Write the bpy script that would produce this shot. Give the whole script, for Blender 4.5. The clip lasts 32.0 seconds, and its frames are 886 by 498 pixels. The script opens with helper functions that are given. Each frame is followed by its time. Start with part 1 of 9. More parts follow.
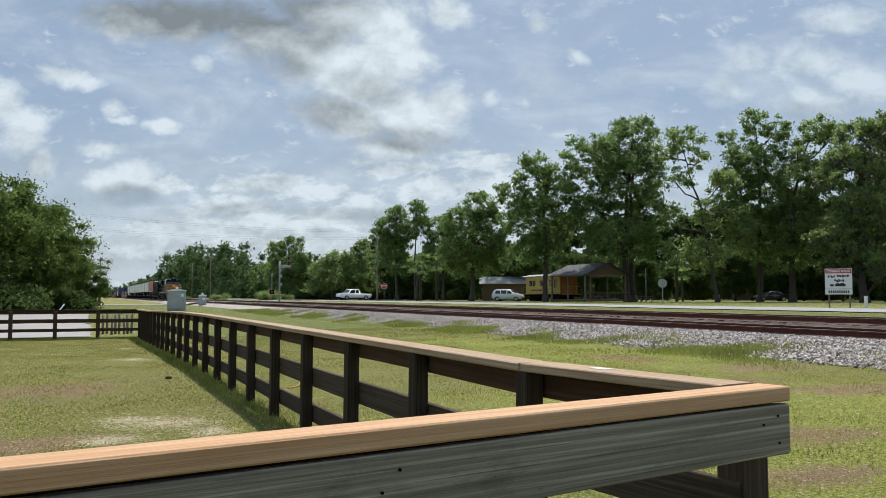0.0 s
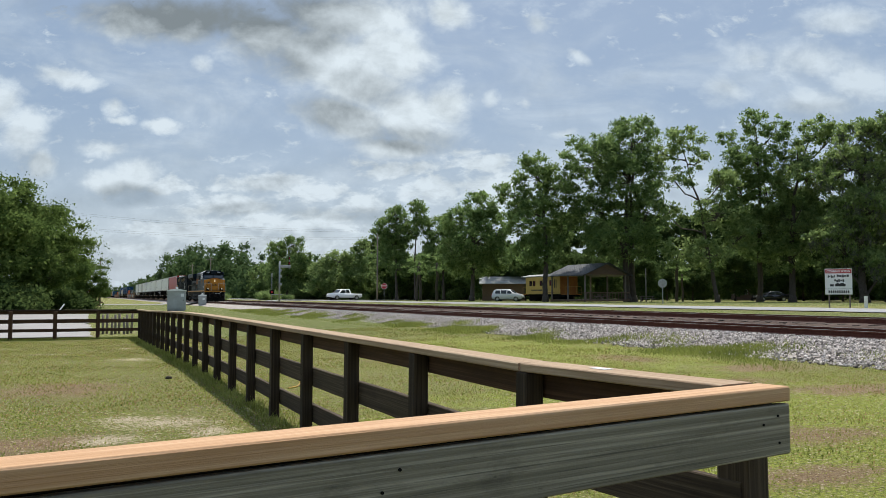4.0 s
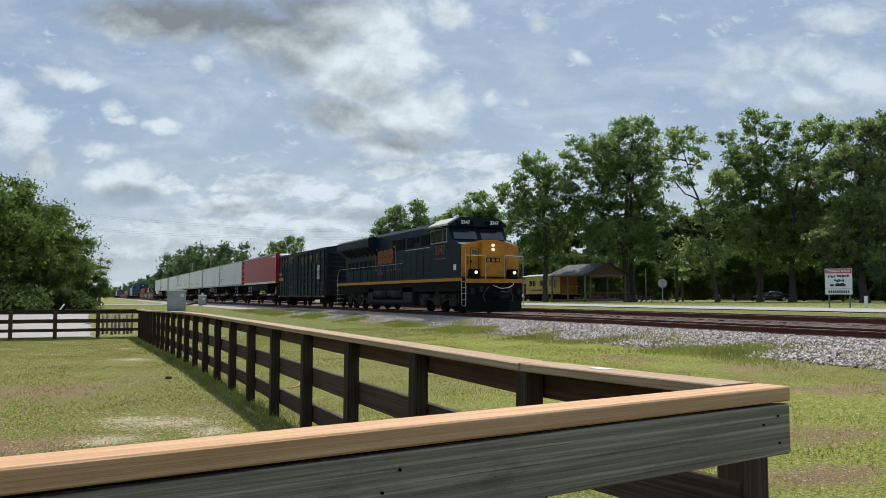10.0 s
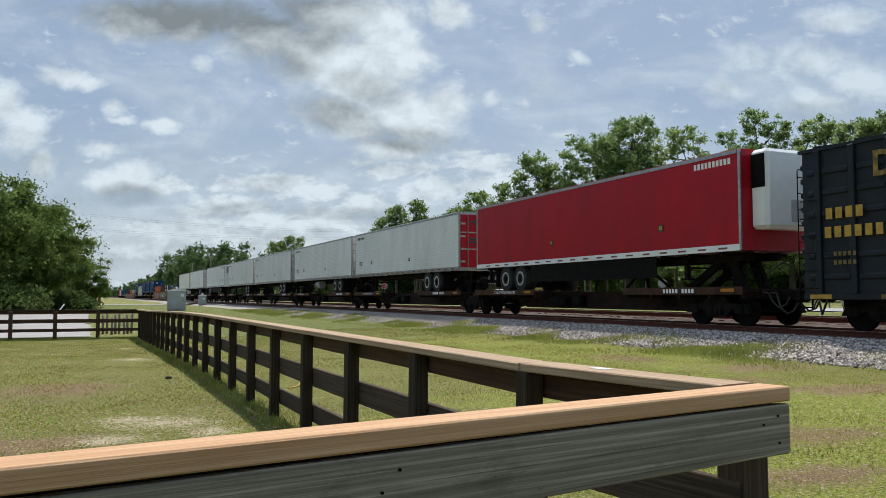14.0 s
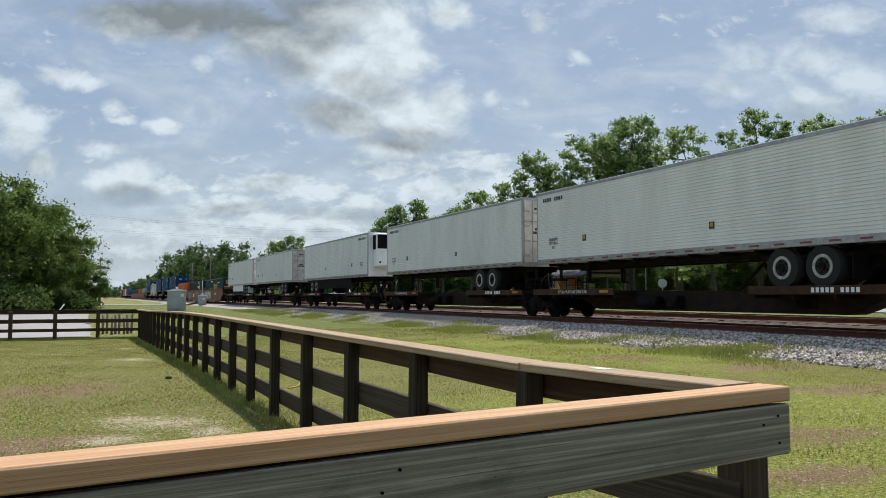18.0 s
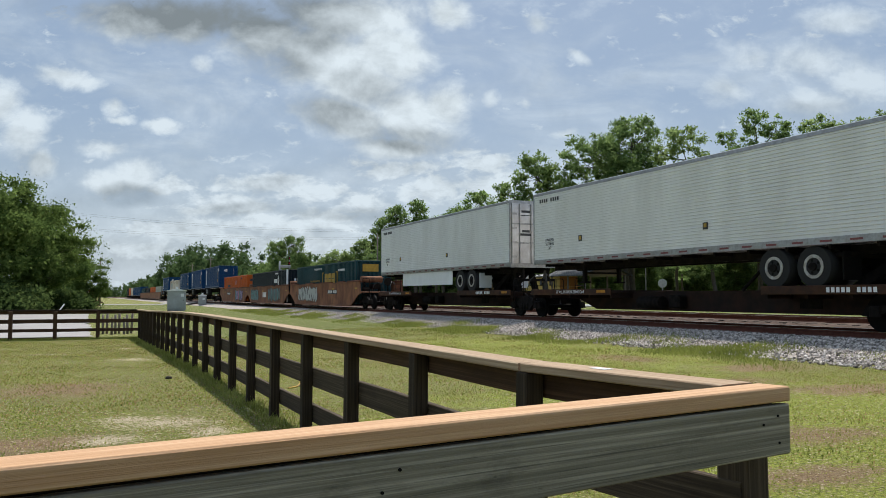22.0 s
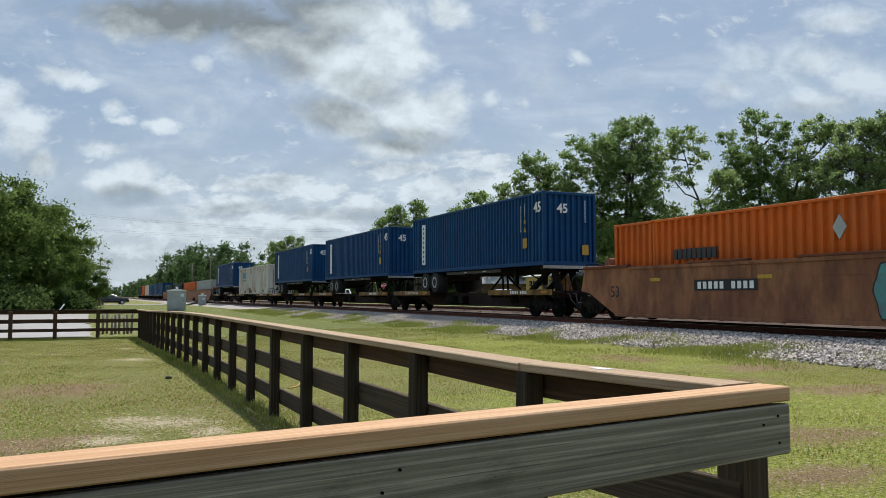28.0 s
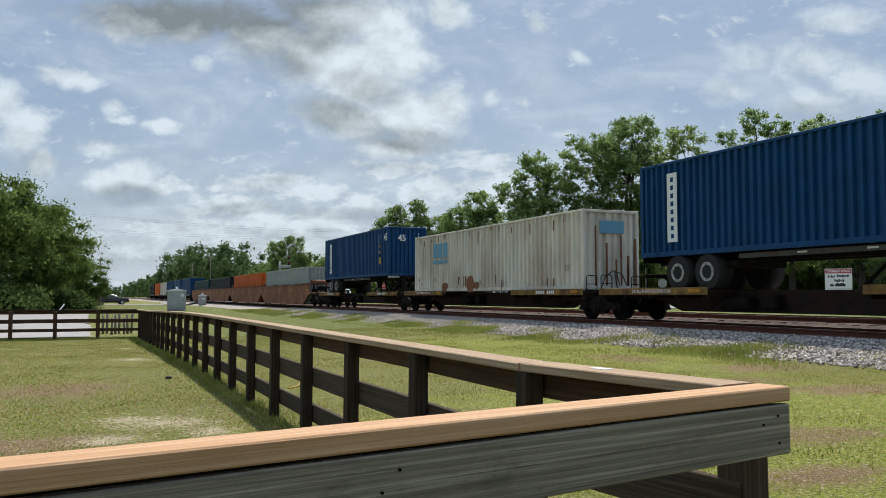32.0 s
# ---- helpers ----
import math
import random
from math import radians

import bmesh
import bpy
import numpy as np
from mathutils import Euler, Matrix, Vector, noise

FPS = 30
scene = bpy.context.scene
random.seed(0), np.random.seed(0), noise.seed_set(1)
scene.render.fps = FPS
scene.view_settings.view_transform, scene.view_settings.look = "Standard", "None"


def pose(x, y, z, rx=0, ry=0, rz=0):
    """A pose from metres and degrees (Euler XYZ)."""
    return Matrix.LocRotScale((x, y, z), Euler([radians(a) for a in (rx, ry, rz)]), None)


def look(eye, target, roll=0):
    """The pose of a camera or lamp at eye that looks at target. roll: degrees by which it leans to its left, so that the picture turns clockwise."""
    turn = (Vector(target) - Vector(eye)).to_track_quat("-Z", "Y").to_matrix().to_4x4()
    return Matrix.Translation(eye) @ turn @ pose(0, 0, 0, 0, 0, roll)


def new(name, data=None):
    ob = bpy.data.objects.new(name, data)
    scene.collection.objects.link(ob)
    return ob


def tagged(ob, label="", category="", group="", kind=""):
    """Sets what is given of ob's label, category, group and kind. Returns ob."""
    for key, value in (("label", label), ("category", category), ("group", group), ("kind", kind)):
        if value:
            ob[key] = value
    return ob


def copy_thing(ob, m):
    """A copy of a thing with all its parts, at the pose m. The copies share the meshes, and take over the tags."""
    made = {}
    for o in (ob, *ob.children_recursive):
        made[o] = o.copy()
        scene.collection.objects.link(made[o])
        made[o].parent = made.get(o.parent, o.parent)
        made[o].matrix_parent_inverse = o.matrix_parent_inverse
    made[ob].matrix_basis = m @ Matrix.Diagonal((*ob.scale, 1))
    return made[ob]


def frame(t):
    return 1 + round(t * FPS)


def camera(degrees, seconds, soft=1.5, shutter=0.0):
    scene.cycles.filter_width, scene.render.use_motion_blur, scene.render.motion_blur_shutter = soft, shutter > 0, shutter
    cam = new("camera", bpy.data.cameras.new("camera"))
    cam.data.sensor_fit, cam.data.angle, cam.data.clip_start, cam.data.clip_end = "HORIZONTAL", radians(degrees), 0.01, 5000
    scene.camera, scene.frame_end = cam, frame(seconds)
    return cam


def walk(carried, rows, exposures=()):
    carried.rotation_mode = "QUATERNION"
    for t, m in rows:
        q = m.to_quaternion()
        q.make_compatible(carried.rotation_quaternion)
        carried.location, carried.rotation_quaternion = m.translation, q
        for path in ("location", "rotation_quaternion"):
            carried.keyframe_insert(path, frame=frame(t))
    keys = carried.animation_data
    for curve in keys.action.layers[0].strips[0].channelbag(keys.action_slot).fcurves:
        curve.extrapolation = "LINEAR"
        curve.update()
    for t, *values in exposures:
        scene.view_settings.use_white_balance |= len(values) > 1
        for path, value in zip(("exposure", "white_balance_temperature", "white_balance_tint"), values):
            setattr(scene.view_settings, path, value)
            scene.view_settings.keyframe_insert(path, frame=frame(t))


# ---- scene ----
from itertools import product

# Plan: +Y runs along the railway away from the camera, +X across it, lawn at z = 0.
EYE_Z = 1.38
RAIL_Z = 0.56
TRACK_X = 17.39
FAR_Z = 0.63
DURATION = 32.0

cam = camera(57.35, DURATION, soft=0.8, shutter=0.0)
CAM_POSE = pose(0.0, 0.0, EYE_Z, 93.335, 0, -23.74)
walk(cam, [(0.0, CAM_POSE), (DURATION, CAM_POSE)], exposures=[(0.0, 0.0), (DURATION, 0.0)])

# ---- light ----
SUN_AZ = (0.50, 0.866)
SUN_EL = radians(60)
sun_dir = Vector((SUN_AZ[0] * math.cos(SUN_EL), SUN_AZ[1] * math.cos(SUN_EL), math.sin(SUN_EL))).normalized()
sun = new("sun", bpy.data.lights.new("sun", "SUN"))
sun.data.energy, sun.data.angle, sun.data.color = 5.0, radians(0.6), (1.0, 0.95, 0.87)
sun.matrix_world = look(sun_dir * 50, (0, 0, 0))

world = bpy.data.worlds.new("world")
scene.world = world
world.use_nodes = True
wn, wl = world.node_tree.nodes, world.node_tree.links
wn.clear()


def wnode(kind, **props):
    n = wn.new(kind)
    for key, value in props.items():
        if key == "operation":
            n.operation = value
        elif key == "blend_type":
            n.blend_type = value
        elif key == "data_type":
            n.data_type = value
    return n


def wmath(op, a, b=None, c=None, clamp=False):
    n = wnode("ShaderNodeMath", operation=op)
    n.use_clamp = clamp
    for i, v in enumerate((a, b, c)):
        if v is None:
            continue
        if isinstance(v, (int, float)):
            n.inputs[i].default_value = v
        else:
            wl.new(v, n.inputs[i])
    return n.outputs[0]


def wdot(vec, axis):
    n = wnode("ShaderNodeVectorMath", operation="DOT_PRODUCT")
    wl.new(vec, n.inputs[0])
    n.inputs[1].default_value = axis
    return n.outputs["Value"]


sky = wn.new("ShaderNodeTexSky")
sky.sky_type = "NISHITA"
sky.sun_disc = False
sky.sun_elevation = SUN_EL
sky.sun_rotation = math.atan2(SUN_AZ[0], SUN_AZ[1])
sky.air_density, sky.dust_density, sky.ozone_density = 1.0, 2.2, 1.4
coord = wn.new("ShaderNodeTexCoord").outputs["Generated"]
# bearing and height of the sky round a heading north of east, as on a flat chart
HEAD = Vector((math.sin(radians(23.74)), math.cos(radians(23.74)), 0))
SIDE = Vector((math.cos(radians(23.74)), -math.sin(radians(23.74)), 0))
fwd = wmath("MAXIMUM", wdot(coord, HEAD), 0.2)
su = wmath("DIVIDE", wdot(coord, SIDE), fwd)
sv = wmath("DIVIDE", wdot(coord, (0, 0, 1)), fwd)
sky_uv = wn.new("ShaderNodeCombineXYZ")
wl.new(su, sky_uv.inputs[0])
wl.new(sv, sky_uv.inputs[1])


def wnoise(scale, detail, rough, offset=(0, 0, 0), stretch=(1, 1, 1), warp=0.0, source=None):
    m = wn.new("ShaderNodeMapping")
    wl.new(source or sky_uv.outputs[0], m.inputs[0])
    m.inputs["Location"].default_value = offset
    m.inputs["Scale"].default_value = stretch
    n = wn.new("ShaderNodeTexNoise")
    wl.new(m.outputs[0], n.inputs["Vector"])
    n.inputs["Scale"].default_value = scale
    n.inputs["Detail"].default_value = detail
    n.inputs["Roughness"].default_value = rough
    n.inputs["Distortion"].default_value = warp
    return n


STRETCH = (1, 1.3, 1)
billow = wnoise(15, 9, 0.6, (3.1, 1.7, 0), STRETCH, 0.2)
billow_up = wnoise(15, 9, 0.6, (3.104, 1.726, 0), STRETCH, 0.2)
wisps = wnoise(6.0, 7, 0.62, (7.3, 4.1, 0), (0.8, 1.9, 1), 0.5)
puff = wnoise(34, 7, 0.62, (5.2, 2.9, 0), (0.8, 1.5, 1), 0.3)
shaker = wnoise(17, 6, 0.6, (1.3, 9.1, 0), (1, 1.2, 1), 0.1)
# the coordinates of the masses are shaken by noise, so that their edges break up
shake = wn.new("ShaderNodeVectorMath")
shake.operation = "MULTIPLY_ADD"
wl.new(shaker.outputs["Color"], shake.inputs[0])
shake.inputs[1].default_value = (0.030, 0.024, 0)
wl.new(sky_uv.outputs[0], shake.inputs[2])


def mass(u, v, ru, rv, tilt=0.0, source=None):
    """One cloud mass: 1 in the middle, 0 at its rim."""
    m = wn.new("ShaderNodeMapping")
    m.vector_type = "TEXTURE"
    wl.new(source or shake.outputs[0], m.inputs[0])
    m.inputs["Location"].default_value = (u + (0.015 if source is None else 0.020), v + (0.012 if source is None else 0.016), 0)
    m.inputs["Rotation"].default_value = (0, 0, radians(tilt))
    m.inputs["Scale"].default_value = (ru * 1.3, rv * 1.3, 1)
    g = wn.new("ShaderNodeTexGradient")
    g.gradient_type = "SPHERICAL"
    wl.new(m.outputs[0], g.inputs[0])
    return g.outputs[1]


def union(items):
    total = items[0]
    for i in items[1:]:
        total = wmath("MAXIMUM", total, i)
    return total


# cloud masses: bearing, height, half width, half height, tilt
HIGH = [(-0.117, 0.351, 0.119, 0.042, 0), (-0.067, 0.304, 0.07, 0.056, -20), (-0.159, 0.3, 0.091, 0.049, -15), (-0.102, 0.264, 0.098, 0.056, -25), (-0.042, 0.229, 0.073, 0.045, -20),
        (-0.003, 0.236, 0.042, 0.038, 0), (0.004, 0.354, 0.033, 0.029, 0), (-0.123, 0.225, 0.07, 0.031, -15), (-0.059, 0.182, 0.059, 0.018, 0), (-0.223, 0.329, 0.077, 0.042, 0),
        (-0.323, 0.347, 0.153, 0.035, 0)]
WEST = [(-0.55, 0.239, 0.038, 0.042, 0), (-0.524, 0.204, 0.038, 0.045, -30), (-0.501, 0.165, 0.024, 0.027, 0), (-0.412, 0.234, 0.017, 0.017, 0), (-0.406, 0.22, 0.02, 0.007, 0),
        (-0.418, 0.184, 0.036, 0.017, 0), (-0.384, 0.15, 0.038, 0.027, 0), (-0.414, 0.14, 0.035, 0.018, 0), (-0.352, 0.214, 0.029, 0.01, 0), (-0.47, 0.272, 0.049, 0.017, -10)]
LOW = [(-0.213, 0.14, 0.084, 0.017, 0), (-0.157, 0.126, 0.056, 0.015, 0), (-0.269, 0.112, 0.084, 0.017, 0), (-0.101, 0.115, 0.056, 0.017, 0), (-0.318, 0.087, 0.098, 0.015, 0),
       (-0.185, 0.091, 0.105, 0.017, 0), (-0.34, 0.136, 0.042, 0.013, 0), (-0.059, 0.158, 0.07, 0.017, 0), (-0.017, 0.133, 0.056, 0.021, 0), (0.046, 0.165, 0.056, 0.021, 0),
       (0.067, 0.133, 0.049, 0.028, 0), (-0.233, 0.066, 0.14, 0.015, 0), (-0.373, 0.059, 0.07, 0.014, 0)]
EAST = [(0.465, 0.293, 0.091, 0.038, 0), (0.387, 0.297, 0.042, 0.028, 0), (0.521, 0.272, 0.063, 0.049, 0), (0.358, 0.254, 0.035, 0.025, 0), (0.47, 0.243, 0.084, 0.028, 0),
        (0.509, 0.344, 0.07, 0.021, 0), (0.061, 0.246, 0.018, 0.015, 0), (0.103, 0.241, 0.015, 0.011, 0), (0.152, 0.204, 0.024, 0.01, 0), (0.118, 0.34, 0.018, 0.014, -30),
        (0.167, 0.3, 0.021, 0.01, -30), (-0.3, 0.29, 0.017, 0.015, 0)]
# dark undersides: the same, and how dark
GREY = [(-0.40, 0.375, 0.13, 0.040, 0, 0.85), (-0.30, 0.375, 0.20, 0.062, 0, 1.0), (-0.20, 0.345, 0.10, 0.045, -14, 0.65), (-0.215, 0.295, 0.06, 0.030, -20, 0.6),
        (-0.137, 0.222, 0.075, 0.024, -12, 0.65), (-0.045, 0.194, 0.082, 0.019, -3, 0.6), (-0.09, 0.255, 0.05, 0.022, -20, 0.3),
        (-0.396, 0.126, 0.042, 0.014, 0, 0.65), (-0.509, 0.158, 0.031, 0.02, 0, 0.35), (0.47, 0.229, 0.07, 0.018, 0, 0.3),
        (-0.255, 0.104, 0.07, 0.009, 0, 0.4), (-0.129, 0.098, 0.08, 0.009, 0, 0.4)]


def wrange(value, a, b, lo=0.0, hi=1.0, smooth=True):
    n = wn.new("ShaderNodeMapRange")
    n.interpolation_type = "SMOOTHSTEP" if smooth else "LINEAR"
    wl.new(value, n.inputs[0])
    for i, v in enumerate((a, b, lo, hi)):
        n.inputs[i + 1].default_value = v
    return n.outputs[0]


def layer(value, amount, a=0.02, b=0.5):
    """A mask from the masses, its rim cut by the billows."""
    return wrange(wmath("ADD", value, wmath("MULTIPLY_ADD", billow.outputs[0], amount, -0.5 * amount)), a, b)


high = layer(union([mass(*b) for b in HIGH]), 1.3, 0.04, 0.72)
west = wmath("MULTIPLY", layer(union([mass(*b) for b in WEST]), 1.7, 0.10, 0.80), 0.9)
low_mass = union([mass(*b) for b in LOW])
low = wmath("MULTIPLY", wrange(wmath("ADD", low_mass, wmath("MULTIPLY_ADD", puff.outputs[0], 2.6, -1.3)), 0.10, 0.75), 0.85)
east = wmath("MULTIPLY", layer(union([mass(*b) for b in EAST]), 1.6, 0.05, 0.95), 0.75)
# the undersides are smooth: their masses are bent by broad swells alone
swell = wnoise(5.0, 3, 0.5, (2.3, 6.1, 0))
bend = wn.new("ShaderNodeVectorMath")
bend.operation = "MULTIPLY_ADD"
wl.new(swell.outputs["Color"], bend.inputs[0])
bend.inputs[1].default_value = (0.040, 0.032, 0)
wl.new(sky_uv.outputs[0], bend.inputs[2])
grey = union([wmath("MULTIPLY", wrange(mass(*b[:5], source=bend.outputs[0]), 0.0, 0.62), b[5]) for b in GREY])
thin = wmath("MULTIPLY", wrange(wisps.outputs[0], 0.40, 0.75), 0.5)
veil = wrange(sv, 0.0, 0.26, 0.5, 0.0)
cover = union([high, west, low, east, thin])
cover = wmath("SUBTRACT", wmath("ADD", cover, veil), wmath("MULTIPLY", cover, veil), None, True)
relief = wmath("SUBTRACT", billow.outputs[0], billow_up.outputs[0])
lit = wmath("MULTIPLY_ADD", relief, 1.0, 0.86)
lit = wmath("ADD", lit, wmath("MULTIPLY_ADD", billow.outputs[0], 0.40, -0.20))
lit = wmath("ADD", lit, wmath("MULTIPLY", low_mass, wmath("MULTIPLY_ADD", puff.outputs[0], 1.6, -0.85)))
lit = wmath("SUBTRACT", lit, wmath("MULTIPLY", grey, 0.92), None, True)
cloud_col = wn.new("ShaderNodeMix")
cloud_col.data_type = "RGBA"
wl.new(lit, cloud_col.inputs[0])
cloud_col.inputs[6].default_value = (0.225, 0.265, 0.29, 1)
cloud_col.inputs[7].default_value = (0.74, 0.835, 0.90, 1)
sky_gain = wn.new("ShaderNodeVectorMath")
sky_gain.operation = "SCALE"
wl.new(sky.outputs[0], sky_gain.inputs[0])
sky_gain.inputs["Scale"].default_value = 0.085
sky_haze = wn.new("ShaderNodeMix")
sky_haze.data_type = "RGBA"
sky_haze.inputs[0].default_value = 0.55
wl.new(sky_gain.outputs[0], sky_haze.inputs[6])
sky_haze.inputs[7].default_value = (0.33, 0.46, 0.635, 1)
sky_mix = wn.new("ShaderNodeMix")
sky_mix.data_type = "RGBA"
wl.new(cover, sky_mix.inputs[0])
wl.new(sky_haze.outputs[2], sky_mix.inputs[6])
wl.new(cloud_col.outputs[2], sky_mix.inputs[7])
# the sky high overhead, out of view, is brightened with height as added fill light
height = wdot(coord, (0, 0, 1))
overhead = wrange(height, 0.42, 0.85, 1.0, 1.6)
bright_sky = wn.new("ShaderNodeVectorMath")
bright_sky.operation = "SCALE"
wl.new(sky_mix.outputs[2], bright_sky.inputs[0])
wl.new(overhead, bright_sky.inputs["Scale"])
back = wn.new("ShaderNodeBackground")
wl.new(bright_sky.outputs[0], back.inputs[0])
back.inputs[1].default_value = 1.0
wout = wn.new("ShaderNodeOutputWorld")
wl.new(back.outputs[0], wout.inputs[0])
# ---- materials ----


def mat(name, base, rough=0.8, metal=0.0, var=None, scale=6.0, bump=0.0, bump_scale=60.0, stretch=(1, 1, 1), var2=None, scale2=0.7,
        amount2=0.5, contrast=(0.35, 0.65), emit=None, spec=0.3, per_object=0.0, coords="Object"):
    """A surface with two scales of variation and fine relief."""
    m = bpy.data.materials.new(name)
    m.use_nodes = True
    n, l = m.node_tree.nodes, m.node_tree.links
    b = n["Principled BSDF"]
    b.inputs["Roughness"].default_value = rough
    b.inputs["Metallic"].default_value = metal
    b.inputs["Specular IOR Level"].default_value = spec
    tc = n.new("ShaderNodeTexCoord")
    mp = n.new("ShaderNodeMapping")
    l.new(tc.outputs[coords], mp.inputs[0])
    mp.inputs["Scale"].default_value = stretch
    colour = None

    def ramp(fac, lo, hi):
        r = n.new("ShaderNodeMapRange")
        l.new(fac, r.inputs[0])
        r.inputs[1].default_value, r.inputs[2].default_value = lo, hi
        return r.outputs[0]

    def noise_of(sc, detail=5, rough_=0.6):
        t = n.new("ShaderNodeTexNoise")
        l.new(mp.outputs[0], t.inputs["Vector"])
        t.inputs["Scale"].default_value, t.inputs["Detail"].default_value, t.inputs["Roughness"].default_value = sc, detail, rough_
        return t.outputs[0]

    def blend(fac, a, c):
        x = n.new("ShaderNodeMix")
        x.data_type = "RGBA"
        if isinstance(fac, float):
            x.inputs[0].default_value = fac
        else:
            l.new(fac, x.inputs[0])
        for sock, v in ((x.inputs[6], a), (x.inputs[7], c)):
            if isinstance(v, tuple):
                sock.default_value = (*v[:3], 1)
            else:
                l.new(v, sock)
        return x.outputs[2]

    colour = tuple(base)
    if var:
        colour = blend(ramp(noise_of(scale), *contrast), colour, tuple(var))
    if var2:
        k = n.new("ShaderNodeMath")
        k.operation = "MULTIPLY"
        l.new(ramp(noise_of(scale2, 6, 0.65), 0.42, 0.68), k.inputs[0])
        k.inputs[1].default_value = amount2
        colour = blend(k.outputs[0], colour, tuple(var2))
    if per_object:
        info = n.new("ShaderNodeObjectInfo")
        h = n.new("ShaderNodeHueSaturation")
        v = n.new("ShaderNodeMapRange")
        l.new(info.outputs["Random"], v.inputs[0])
        v.inputs[3].default_value, v.inputs[4].default_value = 1 - per_object, 1 + per_object
        l.new(v.outputs[0], h.inputs["Value"])
        if isinstance(colour, tuple):
            h.inputs["Color"].default_value = (*colour, 1)
        else:
            l.new(colour, h.inputs["Color"])
        colour = h.outputs[0]
    if isinstance(colour, tuple):
        b.inputs["Base Color"].default_value = (*colour, 1)
    else:
        l.new(colour, b.inputs["Base Color"])
    if bump:
        bp = n.new("ShaderNodeBump")
        bp.inputs["Strength"].default_value = bump
        bp.inputs["Distance"].default_value = 0.02
        l.new(noise_of(bump_scale, 6), bp.inputs["Height"])
        l.new(bp.outputs[0], b.inputs["Normal"])
    if emit:
        b.inputs["Emission Color"].default_value = (*emit[0], 1)
        b.inputs["Emission Strength"].default_value = emit[1]
    return m


def leaf_mat(name, dark, light, glow=0.35, scale=0.35, dry=None):
    """Leaves: diffuse and translucent, uneven from clump to clump."""
    m = bpy.data.materials.new(name)
    m.use_nodes = True
    n, l = m.node_tree.nodes, m.node_tree.links
    n.remove(n["Principled BSDF"])
    geo = n.new("ShaderNodeNewGeometry")
    tc = n.new("ShaderNodeTexCoord")
    ns = n.new("ShaderNodeTexNoise")
    l.new(tc.outputs["Object"], ns.inputs["Vector"])
    ns.inputs["Scale"].default_value, ns.inputs["Detail"].default_value = scale, 3
    add = n.new("ShaderNodeMath")
    add.operation = "MULTIPLY_ADD"
    l.new(geo.outputs["Random Per Island"], add.inputs[0])
    add.inputs[1].default_value = 0.55
    mr = n.new("ShaderNodeMapRange")
    l.new(ns.outputs[0], mr.inputs[0])
    mr.inputs[1].default_value, mr.inputs[2].default_value, mr.inputs[4].default_value = 0.3, 0.7, 0.5
    l.new(mr.outputs[0], add.inputs[2])
    mix = n.new("ShaderNodeMix")
    mix.data_type = "RGBA"
    l.new(add.outputs[0], mix.inputs[0])
    mix.inputs[6].default_value, mix.inputs[7].default_value = (*dark, 1), (*light, 1)
    colour = mix.outputs[2]
    if dry:
        old = n.new("ShaderNodeMath")
        old.operation = "FRACT"
        tenfold = n.new("ShaderNodeMath")
        tenfold.operation = "MULTIPLY"
        l.new(geo.outputs["Random Per Island"], tenfold.inputs[0])
        tenfold.inputs[1].default_value = 37.0
        l.new(tenfold.outputs[0], old.inputs[0])
        few = n.new("ShaderNodeMath")
        few.operation = "GREATER_THAN"
        l.new(old.outputs[0], few.inputs[0])
        few.inputs[1].default_value = 0.70
        dm = n.new("ShaderNodeMix")
        dm.data_type = "RGBA"
        l.new(few.outputs[0], dm.inputs[0])
        l.new(mix.outputs[2], dm.inputs[6])
        dm.inputs[7].default_value = (*dry, 1)
        colour = dm.outputs[2]
    d, t, s = n.new("ShaderNodeBsdfDiffuse"), n.new("ShaderNodeBsdfTranslucent"), n.new("ShaderNodeMixShader")
    l.new(colour, d.inputs[0])
    l.new(colour, t.inputs[0])
    s.inputs[0].default_value = glow
    l.new(d.outputs[0], s.inputs[1])
    l.new(t.outputs[0], s.inputs[2])
    l.new(s.outputs[0], n["Material Output"].inputs[0])
    return m




